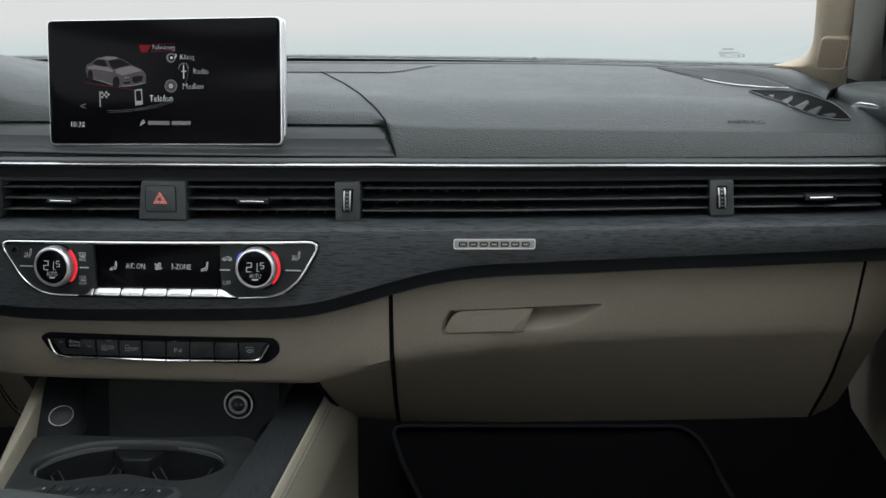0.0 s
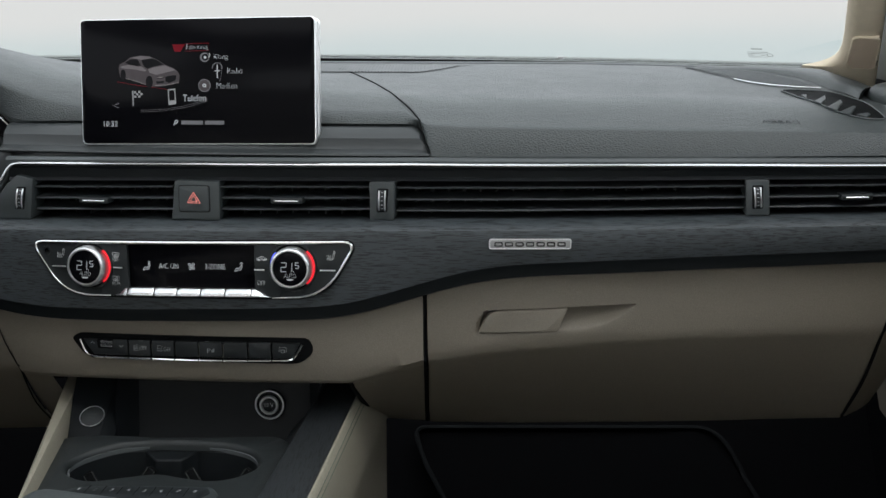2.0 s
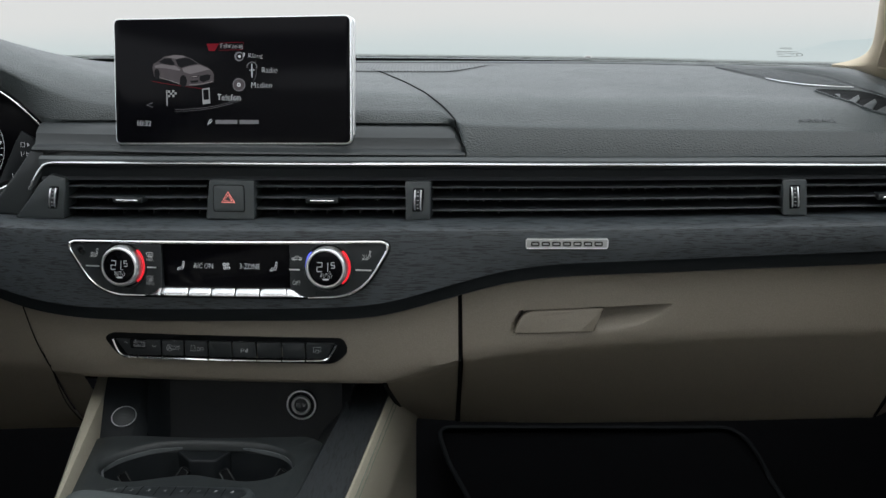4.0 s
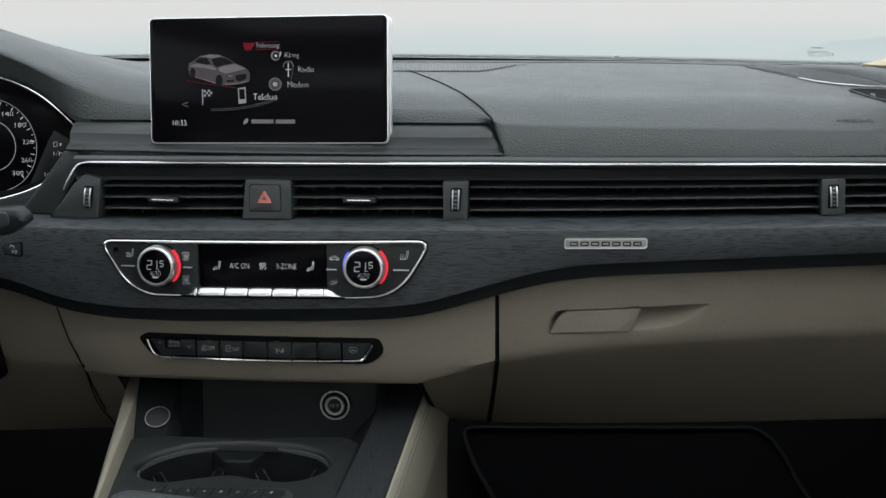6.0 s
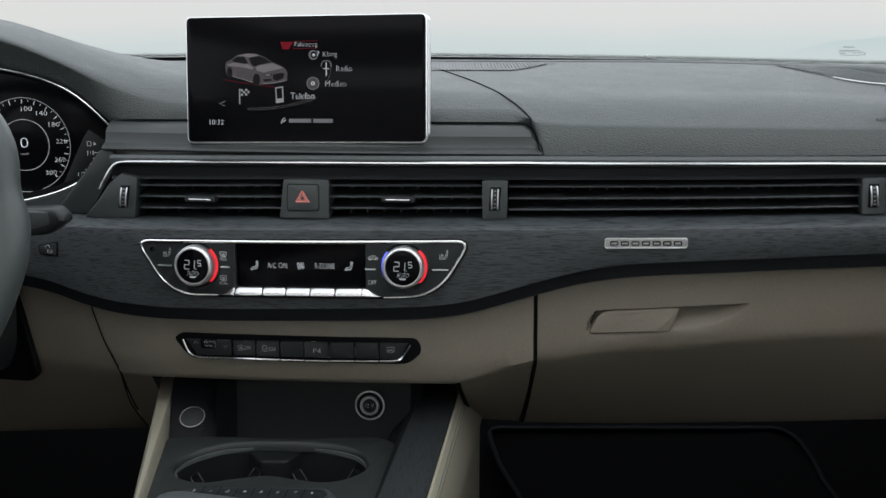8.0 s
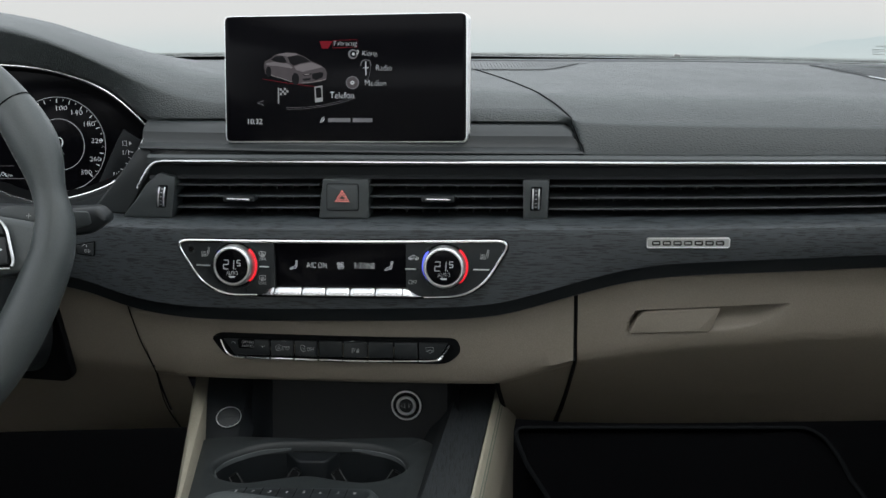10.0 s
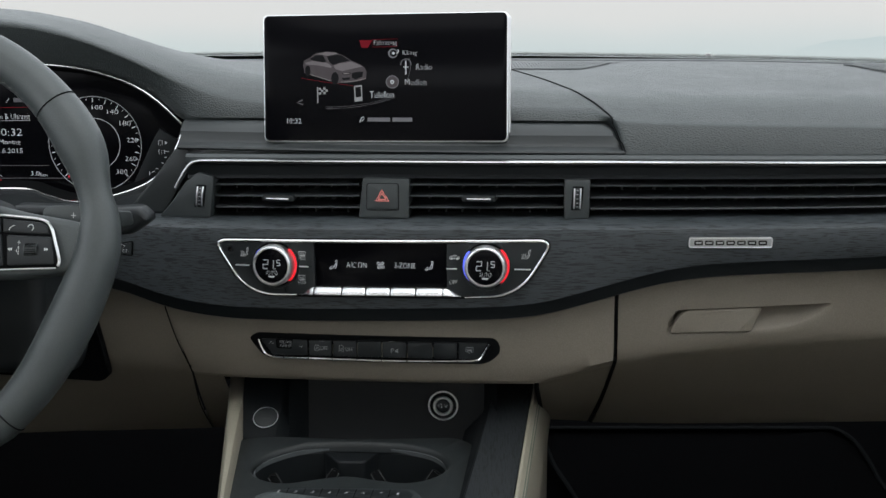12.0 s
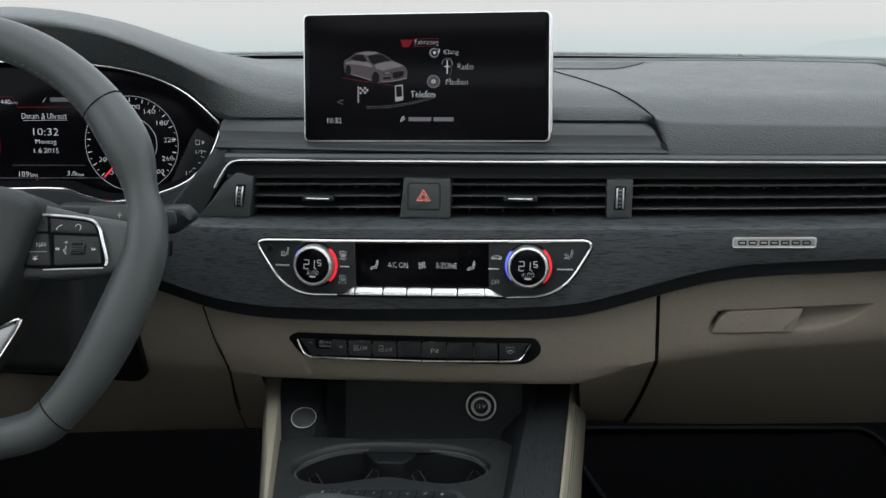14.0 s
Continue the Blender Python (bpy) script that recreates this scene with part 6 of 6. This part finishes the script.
pan = rounded([(-0.096, -0.200), (0.044, -0.200), (0.0455, -0.128), (0.036, -0.1120), (-0.04, -0.1135), (-0.080, -0.1185), (-0.094, -0.134)], [0.004, 0.006, 0.006, 0.006, 0.03, 0.008, 0.006], 4)
P_CON = lambda u, v, w: Vector((u, v - 0.006, 0.3962 + w))
kp = part("preset_panel", plate(pan, P_CON, 0.0035, -0.020, 0.0025, 3), PLASTIC, console, "raised preset key panel")
part("preset_strip", plate(rounded([(-0.086, -0.145), (0.031, -0.1435), (0.038, -0.1275), (0.033, -0.1180), (-0.030, -0.1175), (-0.078, -0.1225)], 0.003, 3), P_CON, 0.0042, 0.001, 0.0006), SATIN_BLACK, kp, "black preset strip")
for k in range(8):
    x = -0.0755 + k * 0.0143
    m = facing(P_CON(x, -0.1266 - 0.001 * (7 - k) / 7, 0.0044), (1, 0, 0), (0, 1, 0))
    fit_text(str(k + 1), 0.0024 if k else 0.0013, 0.0046, m, DIM_PRINT_GLOW, kp, slant=0.2)
    if k:
        part("key_gap", box(x - 0.0074, x - 0.0069, -0.138, -0.119, 0.0036, 0.0044, lift=P_CON), DARK, kp)

lever = thing("gear_selector", "dark grey leather gear selector on the console", "gear selector", (-0.02, -0.29, 0.42))
part("grip", plate(rounded([(-0.072, -0.40), (0.030, -0.40), (0.022, -0.262), (-0.055, -0.242), (-0.070, -0.252)], [0.02, 0.02, 0.02, 0.02, 0.014], 6), lambda u, v, w: Vector((u, v, 0.4475 + w - 0.05 * (v + 0.24))), 0.0, -0.030, 0.012, 5), WHEEL_LEATHER, lever, "leather grip")
part("stem", box(-0.045, 0.0, -0.37, -0.30, 0.395, 0.425, 0.008), DARK, lever, "dark stem")

# sloping starter panel and storage tray
rows = []
for x in span(-0.1555, -0.0985, 12):
    k = max(0.0, (x + 0.1085) / 0.010)
    rows.append([Vector((max(p.x, -0.1582 + (0.11 - p.y) / 0.42 * 0.0635 + 0.0012), p.y, p.z)) for p in (Vector((x, -0.012, 0.384)), Vector((x, 0.001 + 0.01 * k, 0.3915 - 0.006 * k)), Vector((x, 0.0269 + 0.012 * k, 0.4095 - 0.006 * k)), Vector((x, 0.060 + 0.014 * k, 0.432 - 0.004 * k)), Vector((x, 0.095, 0.452)))])
starter = part("starter_panel", grid(rows), TRAY, console, "sloping black starter panel")
m = facing((-0.1210, 0.0262, 0.4104), (1, 0, 0), (0, 0.80, 0.58))
part("start_button", disc(0.0112, -0.004, 0.0016, on(m), 40, 0.0008), FASCIA, starter, "round grey start button")
part("chrome_ring", tube([m @ Vector((0.0118 * math.cos(a), 0.0118 * math.sin(a), 0.0012)) for a in (2 * math.pi * k / 40 for k in range(40))], 0.0005, 0.0005, 6, closed=True, up=m.to_3x3() @ Vector((0, 0, 1))), SATIN, starter, "metal ring")
for k, (w, y) in enumerate(((0.010, 0.0022), (0.0075, -0.0016))):
    part("caption_bar", box(-w / 2, w / 2, y - 0.0006, y + 0.0006, 0.0016, 0.00175, lift=lambda a, b, c: m @ Vector((a, b, c))), RUBBER, starter)
rows = []
for x in span(-0.1000, 0.1000, 30):
    e = max(0.0, (abs(x + 0.001) - 0.085) / 0.014)
    rows.append([Vector((x, -0.006, 0.3900)), Vector((x, 0.006, 0.3780)), Vector((x, 0.045 - 0.02 * e, 0.3735)), Vector((x, 0.056 - 0.03 * e * e, 0.3775)), Vector((x, 0.0605 - 0.03 * e * e, 0.387)), Vector((x, 0.0630 - 0.03 * e * e, 0.42)), Vector((x, 0.072 - 0.02 * e, 0.466))])
tray = part("tray", grid(rows), TRAY, console, "deep black storage tray")
rows = []
for k in range(12):
    f = k / 11
    a = rail_line(f * 0.75, 0.0985, 0.0741)
    b = deck(0.082 - 0.015 * f, a.y, -0.002)
    rows.append([a + Vector((-0.0008, 0, -0.001)), a + Vector((-0.004, 0, -0.004)), a.lerp(b, 0.6) + Vector((-0.001, 0, -0.003)), b, b + Vector((-0.012, 0, -0.012))])
part("shoulder", grid(rows), TRAY, console, "black shoulder beside the rail")
m = facing((0.0470, 0.0605, 0.4160), (1, -0.02, 0), (0, 0.08, 1))
sk = thing("power_socket", "round 12 volt socket with chrome rings and black cap", "socket", m.translation)
part("outer_ring", disc(0.0142, -0.006, 0.0040, on(m), 44, 0.0014, 0.0032), TRAY, sk, "black ring")
part("chrome_ring", tube([m @ Vector((0.0138 * math.cos(a), 0.0138 * math.sin(a), 0.0036)) for a in (2 * math.pi * k / 44 for k in range(44))], 0.0011, 0.0012, 6, closed=True, up=m.to_3x3() @ Vector((0, 0, 1))), SATIN, sk, "thin chrome ring")
part("inner_ring", tube([m @ Vector((0.0083 * math.cos(a), 0.0083 * math.sin(a), 0.0052)) for a in (2 * math.pi * k / 48 for k in range(48))], 0.0016, 0.0020, 10, closed=True, up=m.to_3x3() @ Vector((0, 0, 1))), SATIN, sk, "chrome ring")
part("ring_floor", disc(0.0086, -0.006, 0.0045, on(m), 40, 0.0004), GLOSS, sk)
cap = part("cap", disc(0.0070, -0.006, 0.0054, on(m), 32, 0.0008), TRAY, sk, "black cap")
fit_text("12 V", 0.0086, 0.0036, at(m, 0, 0, 0.0056), PRINT_GLOW, cap)

# ---- far side of the pad: screen base, demister grilles, side vent ----
def grille(name_label, x0, x1, near, far, step, slant):
    g = thing("demister_grille", name_label, "grille", pad_at((x0 + x1) / 2, far((x0 + x1) / 2) - 0.02), group="windscreen demister grilles")
    xs = span(x0, x1, 40)
    part("recess", grid([[pad_at(x, near(x) + (far(x) - near(x)) * f) + Vector((0, 0, 0.0006)) for f in span(0, 1, 5)] for x in xs]), SATIN_BLACK, g, "dark recess")
    bars = []
    for k in range(int((x1 - x0) / step)):
        x = x0 + step * (k + 0.5)
        n_, f_ = near(x), far(x)
        if f_ - n_ < 0.004:
            continue
        bars.append(tube([pad_at(min(max(x + slant * (t - 0.5) * (f_ - n_), x0), x1), n_ + (f_ - n_) * t) + Vector((0, 0, 0.0010)) for t in span(0, 1, 4)], step * 0.31, 0.0004, 5))
    tagged(part("grating", joined(*bars), PLASTIC, g, "row of fine grey bars"), kind="stuff")


grille("grey demister grille below the windscreen beside the screen", -0.12, 0.226, lambda x: 0.2480 + 0.10 * max(0, (x - 0.172) / 0.05) ** 1.5, lambda x: 0.336, 0.0036, -0.09)
CORNER_NEAR = [(0.4647, 0.3139), (0.4842, 0.2568), (0.5089, 0.2127), (0.535, 0.193), (0.5854, 0.190)]
CORNER_FAR = [(0.4647, 0.316), (0.5131, 0.3053), (0.546, 0.2769), (0.5692, 0.2338), (0.5854, 0.194)]
grille("grey demister grille below the windscreen corner", 0.4660, 0.5850, lambda x: along(CORNER_NEAR, x), lambda x: along(CORNER_FAR, x), 0.0030, -0.12)
RIDGE_IN = [(0.479, 0.325), (0.5122, 0.2990), (0.5406, 0.2830), (0.5664, 0.2550), (0.5838, 0.2190), (0.5969, 0.1870), (0.6095, 0.1750), (0.6185, 0.1560)]
RIDGE_OUT = [(0.484, 0.343), (0.520, 0.334), (0.552, 0.322), (0.588, 0.302), (0.612, 0.275), (0.630, 0.245), (0.640, 0.220), (0.6450, 0.1950)]
rows = []
for a, b in zip(curve_through([(x, y, 0) for x, y in RIDGE_IN], 6), curve_through([(x, y, 0) for x, y in RIDGE_OUT], 6)):
    k = len(rows) / 42
    row = []
    for f in span(0, 1, 11):
        p = a.lerp(b, f)
        q = pad_at(p.x, p.y)
        row.append(q + Vector((0, 0, 0.0004 + 0.0075 * min(1.0, 0.12 + 1.5 * k) * (1 - (2 * f - 1) ** 4))))
    rows.append(row)
part("corner_ridge", grid(rows), LEATHER, dash, "raised padded ridge round the corner grille", sharp=70)
part("ridge_seam", tube([p + Vector((0.0006, -0.0008, 0.0)) for p in rows[-1]], 0.0012, 0.0012, 6), DARK, dash, "dark seam at the end of the ridge")
part("bright_line", tube([pad_at(x, y) + Vector((0, 0, 0.0012)) for x, y in ((0.506, 0.2145), (0.520, 0.1990), (0.538, 0.1890), (0.565, 0.1855), (0.588, 0.1870))], lambda f: 0.0004 + 0.0011 * math.sin(math.pi * f), 0.0006, 6), SATIN, dash, "small satin trim line")
rows = []
for p in base_line:
    if -0.72 < p.x < 0.645:
        y = soft_along(REAR, p.x)
        z = pad_point(p.x, 3.0).z
        rows.append([Vector((p.x, y - 0.012, z - 0.0008)), Vector((p.x, y - 0.011, z + 0.0006)), Vector((p.x, y - 0.008, z + 0.0013)), Vector((p.x, y + 0.008, z + 0.0016)), Vector((p.x, y + 0.030, z - 0.006))])
part("rear_trim", grid(rows), PLASTIC, dash, "dark grey trim along the windscreen")

sv = thing("side_window_vent", "slim side window demister vent with slanted fins", "air vent", pad_at(0.59, 0.11))
VENT_OUT = [(0.547, 0.1667), (0.554, 0.1502), (0.5665, 0.1266), (0.5799, 0.0962), (0.5933, 0.0841), (0.6051, 0.0784), (0.6208, 0.0795), (0.6271, 0.086), (0.624, 0.1088), (0.6171, 0.1480), (0.5984, 0.1690), (0.577, 0.1735)]
vo = [Vector((p.x, p.y)) for p in curve_through([(a, b, 0) for a, b in VENT_OUT], 4, closed=True)]
bm = bmesh.new()
f = bm.faces.new([bm.verts.new(pad_at(p.x, p.y) + Vector((0, 0, 0.0007))) for p in vo])
bmesh.ops.triangulate(bm, faces=[f])
part("recess", bm, DARK, sv, "black recess", smooth=False)
part("edge", tube([pad_at(p.x, p.y) + Vector((0, 0, 0.0008)) for p in vo], 0.0010, 0.0008, 6, closed=True), PLASTIC, sv, "raised edge")
for fin in (((0.5618, 0.1479), (0.5675, 0.15), (0.5637, 0.1322)), ((0.569, 0.1189), (0.5854, 0.1529), (0.5825, 0.1329), (0.573, 0.1079)), ((0.577, 0.0978), (0.5962, 0.1344), (0.5957, 0.1201), (0.5839, 0.0892)),
            ((0.5879, 0.0884), (0.6031, 0.1092), (0.6051, 0.1057), (0.5949, 0.0817)), ((0.6009, 0.0835), (0.6121, 0.0906), (0.6144, 0.0869), (0.6087, 0.0787))):
    part("fin", plate([Vector(p) for p in fin], lambda u, v, w: pad_at(u, v) + Vector((0, 0, w)), 0.0022, 0.0002, 0.0003, 1), PLASTIC, sv, smooth=False)
p0, p1, pu = pad_at(0.509, 0.0500), pad_at(0.5445, 0.0570), pad_at(0.527, 0.0630)
fit_text("AIRBAG", 0.0350, 0.0070, facing((p0 + p1) / 2 + Vector((0, 0, 0.0005)), p1 - p0, pu - (p0 + p1) / 2), DARK, dash)

# ---- windscreen border, mark and pillar ----
def glass_at(i, s):
    """A point s metres up the windscreen from its lower edge, just inside."""
    p = base_line[i]
    head = Vector((p.x * 0.84, -0.42 + 0.30 * (p.y - 0.43), 1.235))
    return p + (head - p).normalized() * s + Vector((0, -0.0006, -0.0006))


idx = range(len(base_line))
part("black_border", grid([[glass_at(i, s) for s in (-0.014, -0.006, -0.0012)] for i in idx]), FRIT, screen_glass, "solid black border")
cum = [0.0]
for i in range(1, len(base_line)):
    cum.append(cum[-1] + (base_line[i] - base_line[i - 1]).length)
dots = bmesh.new()
for row, (s, r) in enumerate(((0.0008, 0.0011), (0.0028, 0.0010), (0.0047, 0.0009), (0.0066, 0.0007), (0.0084, 0.0005))):
    n_d = int(cum[-1] / 0.0026)
    for k in range(n_d):
        d = cum[-1] * (k + 0.5 * (row % 2)) / n_d
        i = max(0, min(len(cum) - 2, int(np.searchsorted(cum, d)) - 1))
        f = (d - cum[i]) / (cum[i + 1] - cum[i])
        c = glass_at(i, s).lerp(glass_at(i + 1, s), f)
        u = (base_line[i + 1] - base_line[i]).normalized()
        v = (glass_at(i, s + 0.01) - glass_at(i, s)).normalized()
        dots.faces.new([dots.verts.new(c + u * r * math.cos(a) + v * r * 1.3 * math.sin(a)) for a in (k6 * math.pi / 3 for k6 in range(6))])
tagged(part("dotted_border", dots, FRIT, screen_glass, "dotted fade of the border", smooth=False), kind="stuff")
i0 = min(idx, key=lambda i: abs(base_line[i].x - 0.548))
gm = facing(glass_at(i0, 0.030), base_line[i0 + 1] - base_line[i0], glass_at(i0, 0.05) - glass_at(i0, 0.01)) @ Matrix.Diagonal((0.72, 0.80, 1, 1))
MARK = material("glass_print", (0.42, 0.46, 0.46), 0.7, vary=0.0)
for v, a, b in ((0.0085, -0.0085, 0.0085), (0.0000, -0.016, 0.016), (-0.0040, -0.016, 0.012), (-0.0085, -0.016, -0.005), (-0.0085, 0.004, 0.010), (-0.0130, -0.016, 0.006), (-0.0130, 0.009, 0.014)):
    h = 0.0032 if v > 0.005 else 0.0009
    part("print_bar", plate(rounded([(a, v - h / 2), (b, v - h / 2), (b, v + h / 2), (a, v + h / 2)], h * 0.45, 3), on(gm), 0.0006, 0.0004, 0.00005, 1, hole=(0.0007 if h > 0.002 else None)), MARK, screen_glass)
part("print_ring", disc(0.0042, 0.0004, 0.0006, lambda u, v, w: gm @ Vector((0.018 + u * 1.2, -0.0075 + v, w)), 20, 0.00005, 0.0008), MARK, screen_glass)
i1 = min(idx, key=lambda i: abs(base_line[i].x - 0.3293))
part("sensor_tab", plate(rounded([(-0.004, -0.002), (0.004, -0.002), (0.003, 0.002), (-0.003, 0.002)], 0.001, 3), on(facing(glass_at(i1, 0.009), base_line[i1 + 1] - base_line[i1], glass_at(i1, 0.05) - glass_at(i1, 0.01))), 0.002, 0.0006, 0.0005), material("white_tab", (0.8, 0.8, 0.8), 0.5, vary=0.0), screen_glass, "small white tab")

SPK = facing((0.6428, 0.2520, 0.7475), (0.99, -0.136, 0), (-0.105, -0.77, 0.63))
sp = thing("pillar_speaker", "beige pillar speaker with perforated rounded grille", "speaker", SPK.translation)
SO = rounded([(-0.0162, -0.0262), (0.0145, -0.0268), (0.0155, 0.0262), (-0.0130, 0.0285)], 0.007, 5)
SPK_CLOTH = material("speaker_cloth", (0.74, 0.60, 0.46), 0.8, vary=0.15, scale=300, bump=0.6, bump_scale=1100)
part("frame", plate(SO, on(SPK), 0.0014, -0.006, 0.0010, 3, hole=0.0016), FABRIC, sp, "beige rim")
part("mesh_cover", plate(inset(SO, 0.0012), on(SPK), 0.0006, -0.010, 0.0004), SPK_CLOTH, sp, "tan perforated cover")
holes = bmesh.new()
for r in range(26):
    for c in range(17):
        u, v = -0.0128 + c * 0.0016 + 0.0008 * (r % 2), -0.0225 + r * 0.0018
        if -0.0118 + 0.002 * (v / 0.02) < u < 0.0118 + 0.0015 * (v / 0.02):
            holes.faces.new([holes.verts.new(SPK @ Vector((u + 0.0004 * math.cos(a), v + 0.0004 * math.sin(a), 0.0008))) for a in (k6 * math.pi / 3 for k6 in range(6))])
tagged(part("perforations", holes, material("speaker_holes", (0.36, 0.29, 0.22), 0.9, vary=0.1), sp, "tiny dark holes", smooth=False), kind="stuff")

# ---- passenger door ----
door = thing("door_1", "dark-topped beige front door panel with bright strip, closed", "door", (0.70, 0, 0.5), kind="structure")
door_rows = []
for y, e, d in ((0.212, 0.016, 0.010), (0.196, 0.0085, 0.0035), (0.182, 0.003, 0.001), (0.166, 0.0, 0.0), (0.13, 0.0, 0.0), (0.05, 0.0, 0.0), (-0.12, 0.0, 0.0), (-0.6, 0.0, 0.0), (-1.35, 0.0, 0.0)):
    e += min(0.085, max(0.0, 0.166 - y) * 0.287)
    sect = ((0.668, 0.640), (0.648, 0.668), (0.634, 0.690 - d * 0.5), (0.6290, 0.705 - d * 0.6), (0.6325, 0.7165 - d * 0.8), (0.645, 0.7225 - d), (0.68, 0.7245 - d), (0.78, 0.727 - d))
    door_rows.append(curve_through([Vector((x + e, y, z)) for x, z in sect], 4))
door_rows = [list(r) for r in zip(*[curve_through(c, 4) for c in zip(*door_rows)])]
part("upper_panel", grid(door_rows), LEATHER, door, "dark grained upper panel", sharp=60)
part("bright_strip", tube([Vector(p) for p in ((0.6385, 0.138, 0.6975), (0.6400, 0.130, 0.7025), (0.6440, 0.118, 0.7055), (0.6620, 0.06, 0.7060), (0.7100, -0.09, 0.7050), (0.7130, -1.3, 0.70))], lambda f: 0.0022, 0.0034, 8), CHROME, door, "bright strip")
part("lower_panel", plate([Vector(p) for p in ((-1.35, 0.30), (0.30, 0.345), (0.345, 0.395), (0.30, 0.62), (-1.35, 0.66))], lambda u, v, w: Vector((0.690 + w + 0.02 * (0.5 - v), u, v)), 0.0, 0.03, 0.003), BEIGE, door, "beige lower door panel")
part("mirror_cover", plate([Vector(p) for p in ((0.05, 0.722), (0.262, 0.722), (0.255, 0.85), (0.10, 0.95))], lambda u, v, w: Vector((0.695 + w, u, v)), 0.0, 0.02, 0.002), DARK, door, "black mirror triangle and window frame")
part("frame_cover", plate([Vector(p) for p in ((0.264, 0.712), (0.47, 0.712), (0.46, 0.80), (0.20, 1.00), (0.16, 1.00))], lambda u, v, w: Vector((0.695 + w, u, v)), 0.0, 0.02, 0.002), material("frame_cloth", (0.066, 0.066, 0.055), 0.85, vary=0.1, bump=0.3), door, "olive grey window frame cover")

# ---- floor mats ----
def toe(x, d):
    """A point of the passenger footwell: d metres up the toe board from its foot."""
    p = Vector((x, 0.42, 0.11)) + Vector((0, 0.695, 0.72)) * d if d > 0 else Vector((x, 0.42 + d, 0.11 + 0.25 * max(d, -0.12)))
    return p + Vector((0, -0.012, 0.012))


mat_ = thing("floor_mat", "black carpet floor mat with grey piping", "floor mat", (0.38, 0.45, 0.14))
edge = rounded([(0.3058, -0.25), (0.15, 0.1237), (0.1377, 0.1594), (0.526, 0.1681), (0.5476, 0.1538), (0.5677, 0.1181), (0.6662, -0.25)], [0.01, 0.02, 0.02, 0.012, 0.03, 0.03, 0.01], 6)
bm = bmesh.new()
f = bm.faces.new([bm.verts.new(toe(p.x, p.y)) for p in edge])
bmesh.ops.triangulate(bm, faces=[f])
part("carpet", bm, CARPET, mat_)
part("piping", tube([toe(p.x, p.y) + Vector((0, -0.002, 0.002)) for p in edge], 0.0032, 0.0025, 6, closed=True), PIPING, mat_, "grey piping")
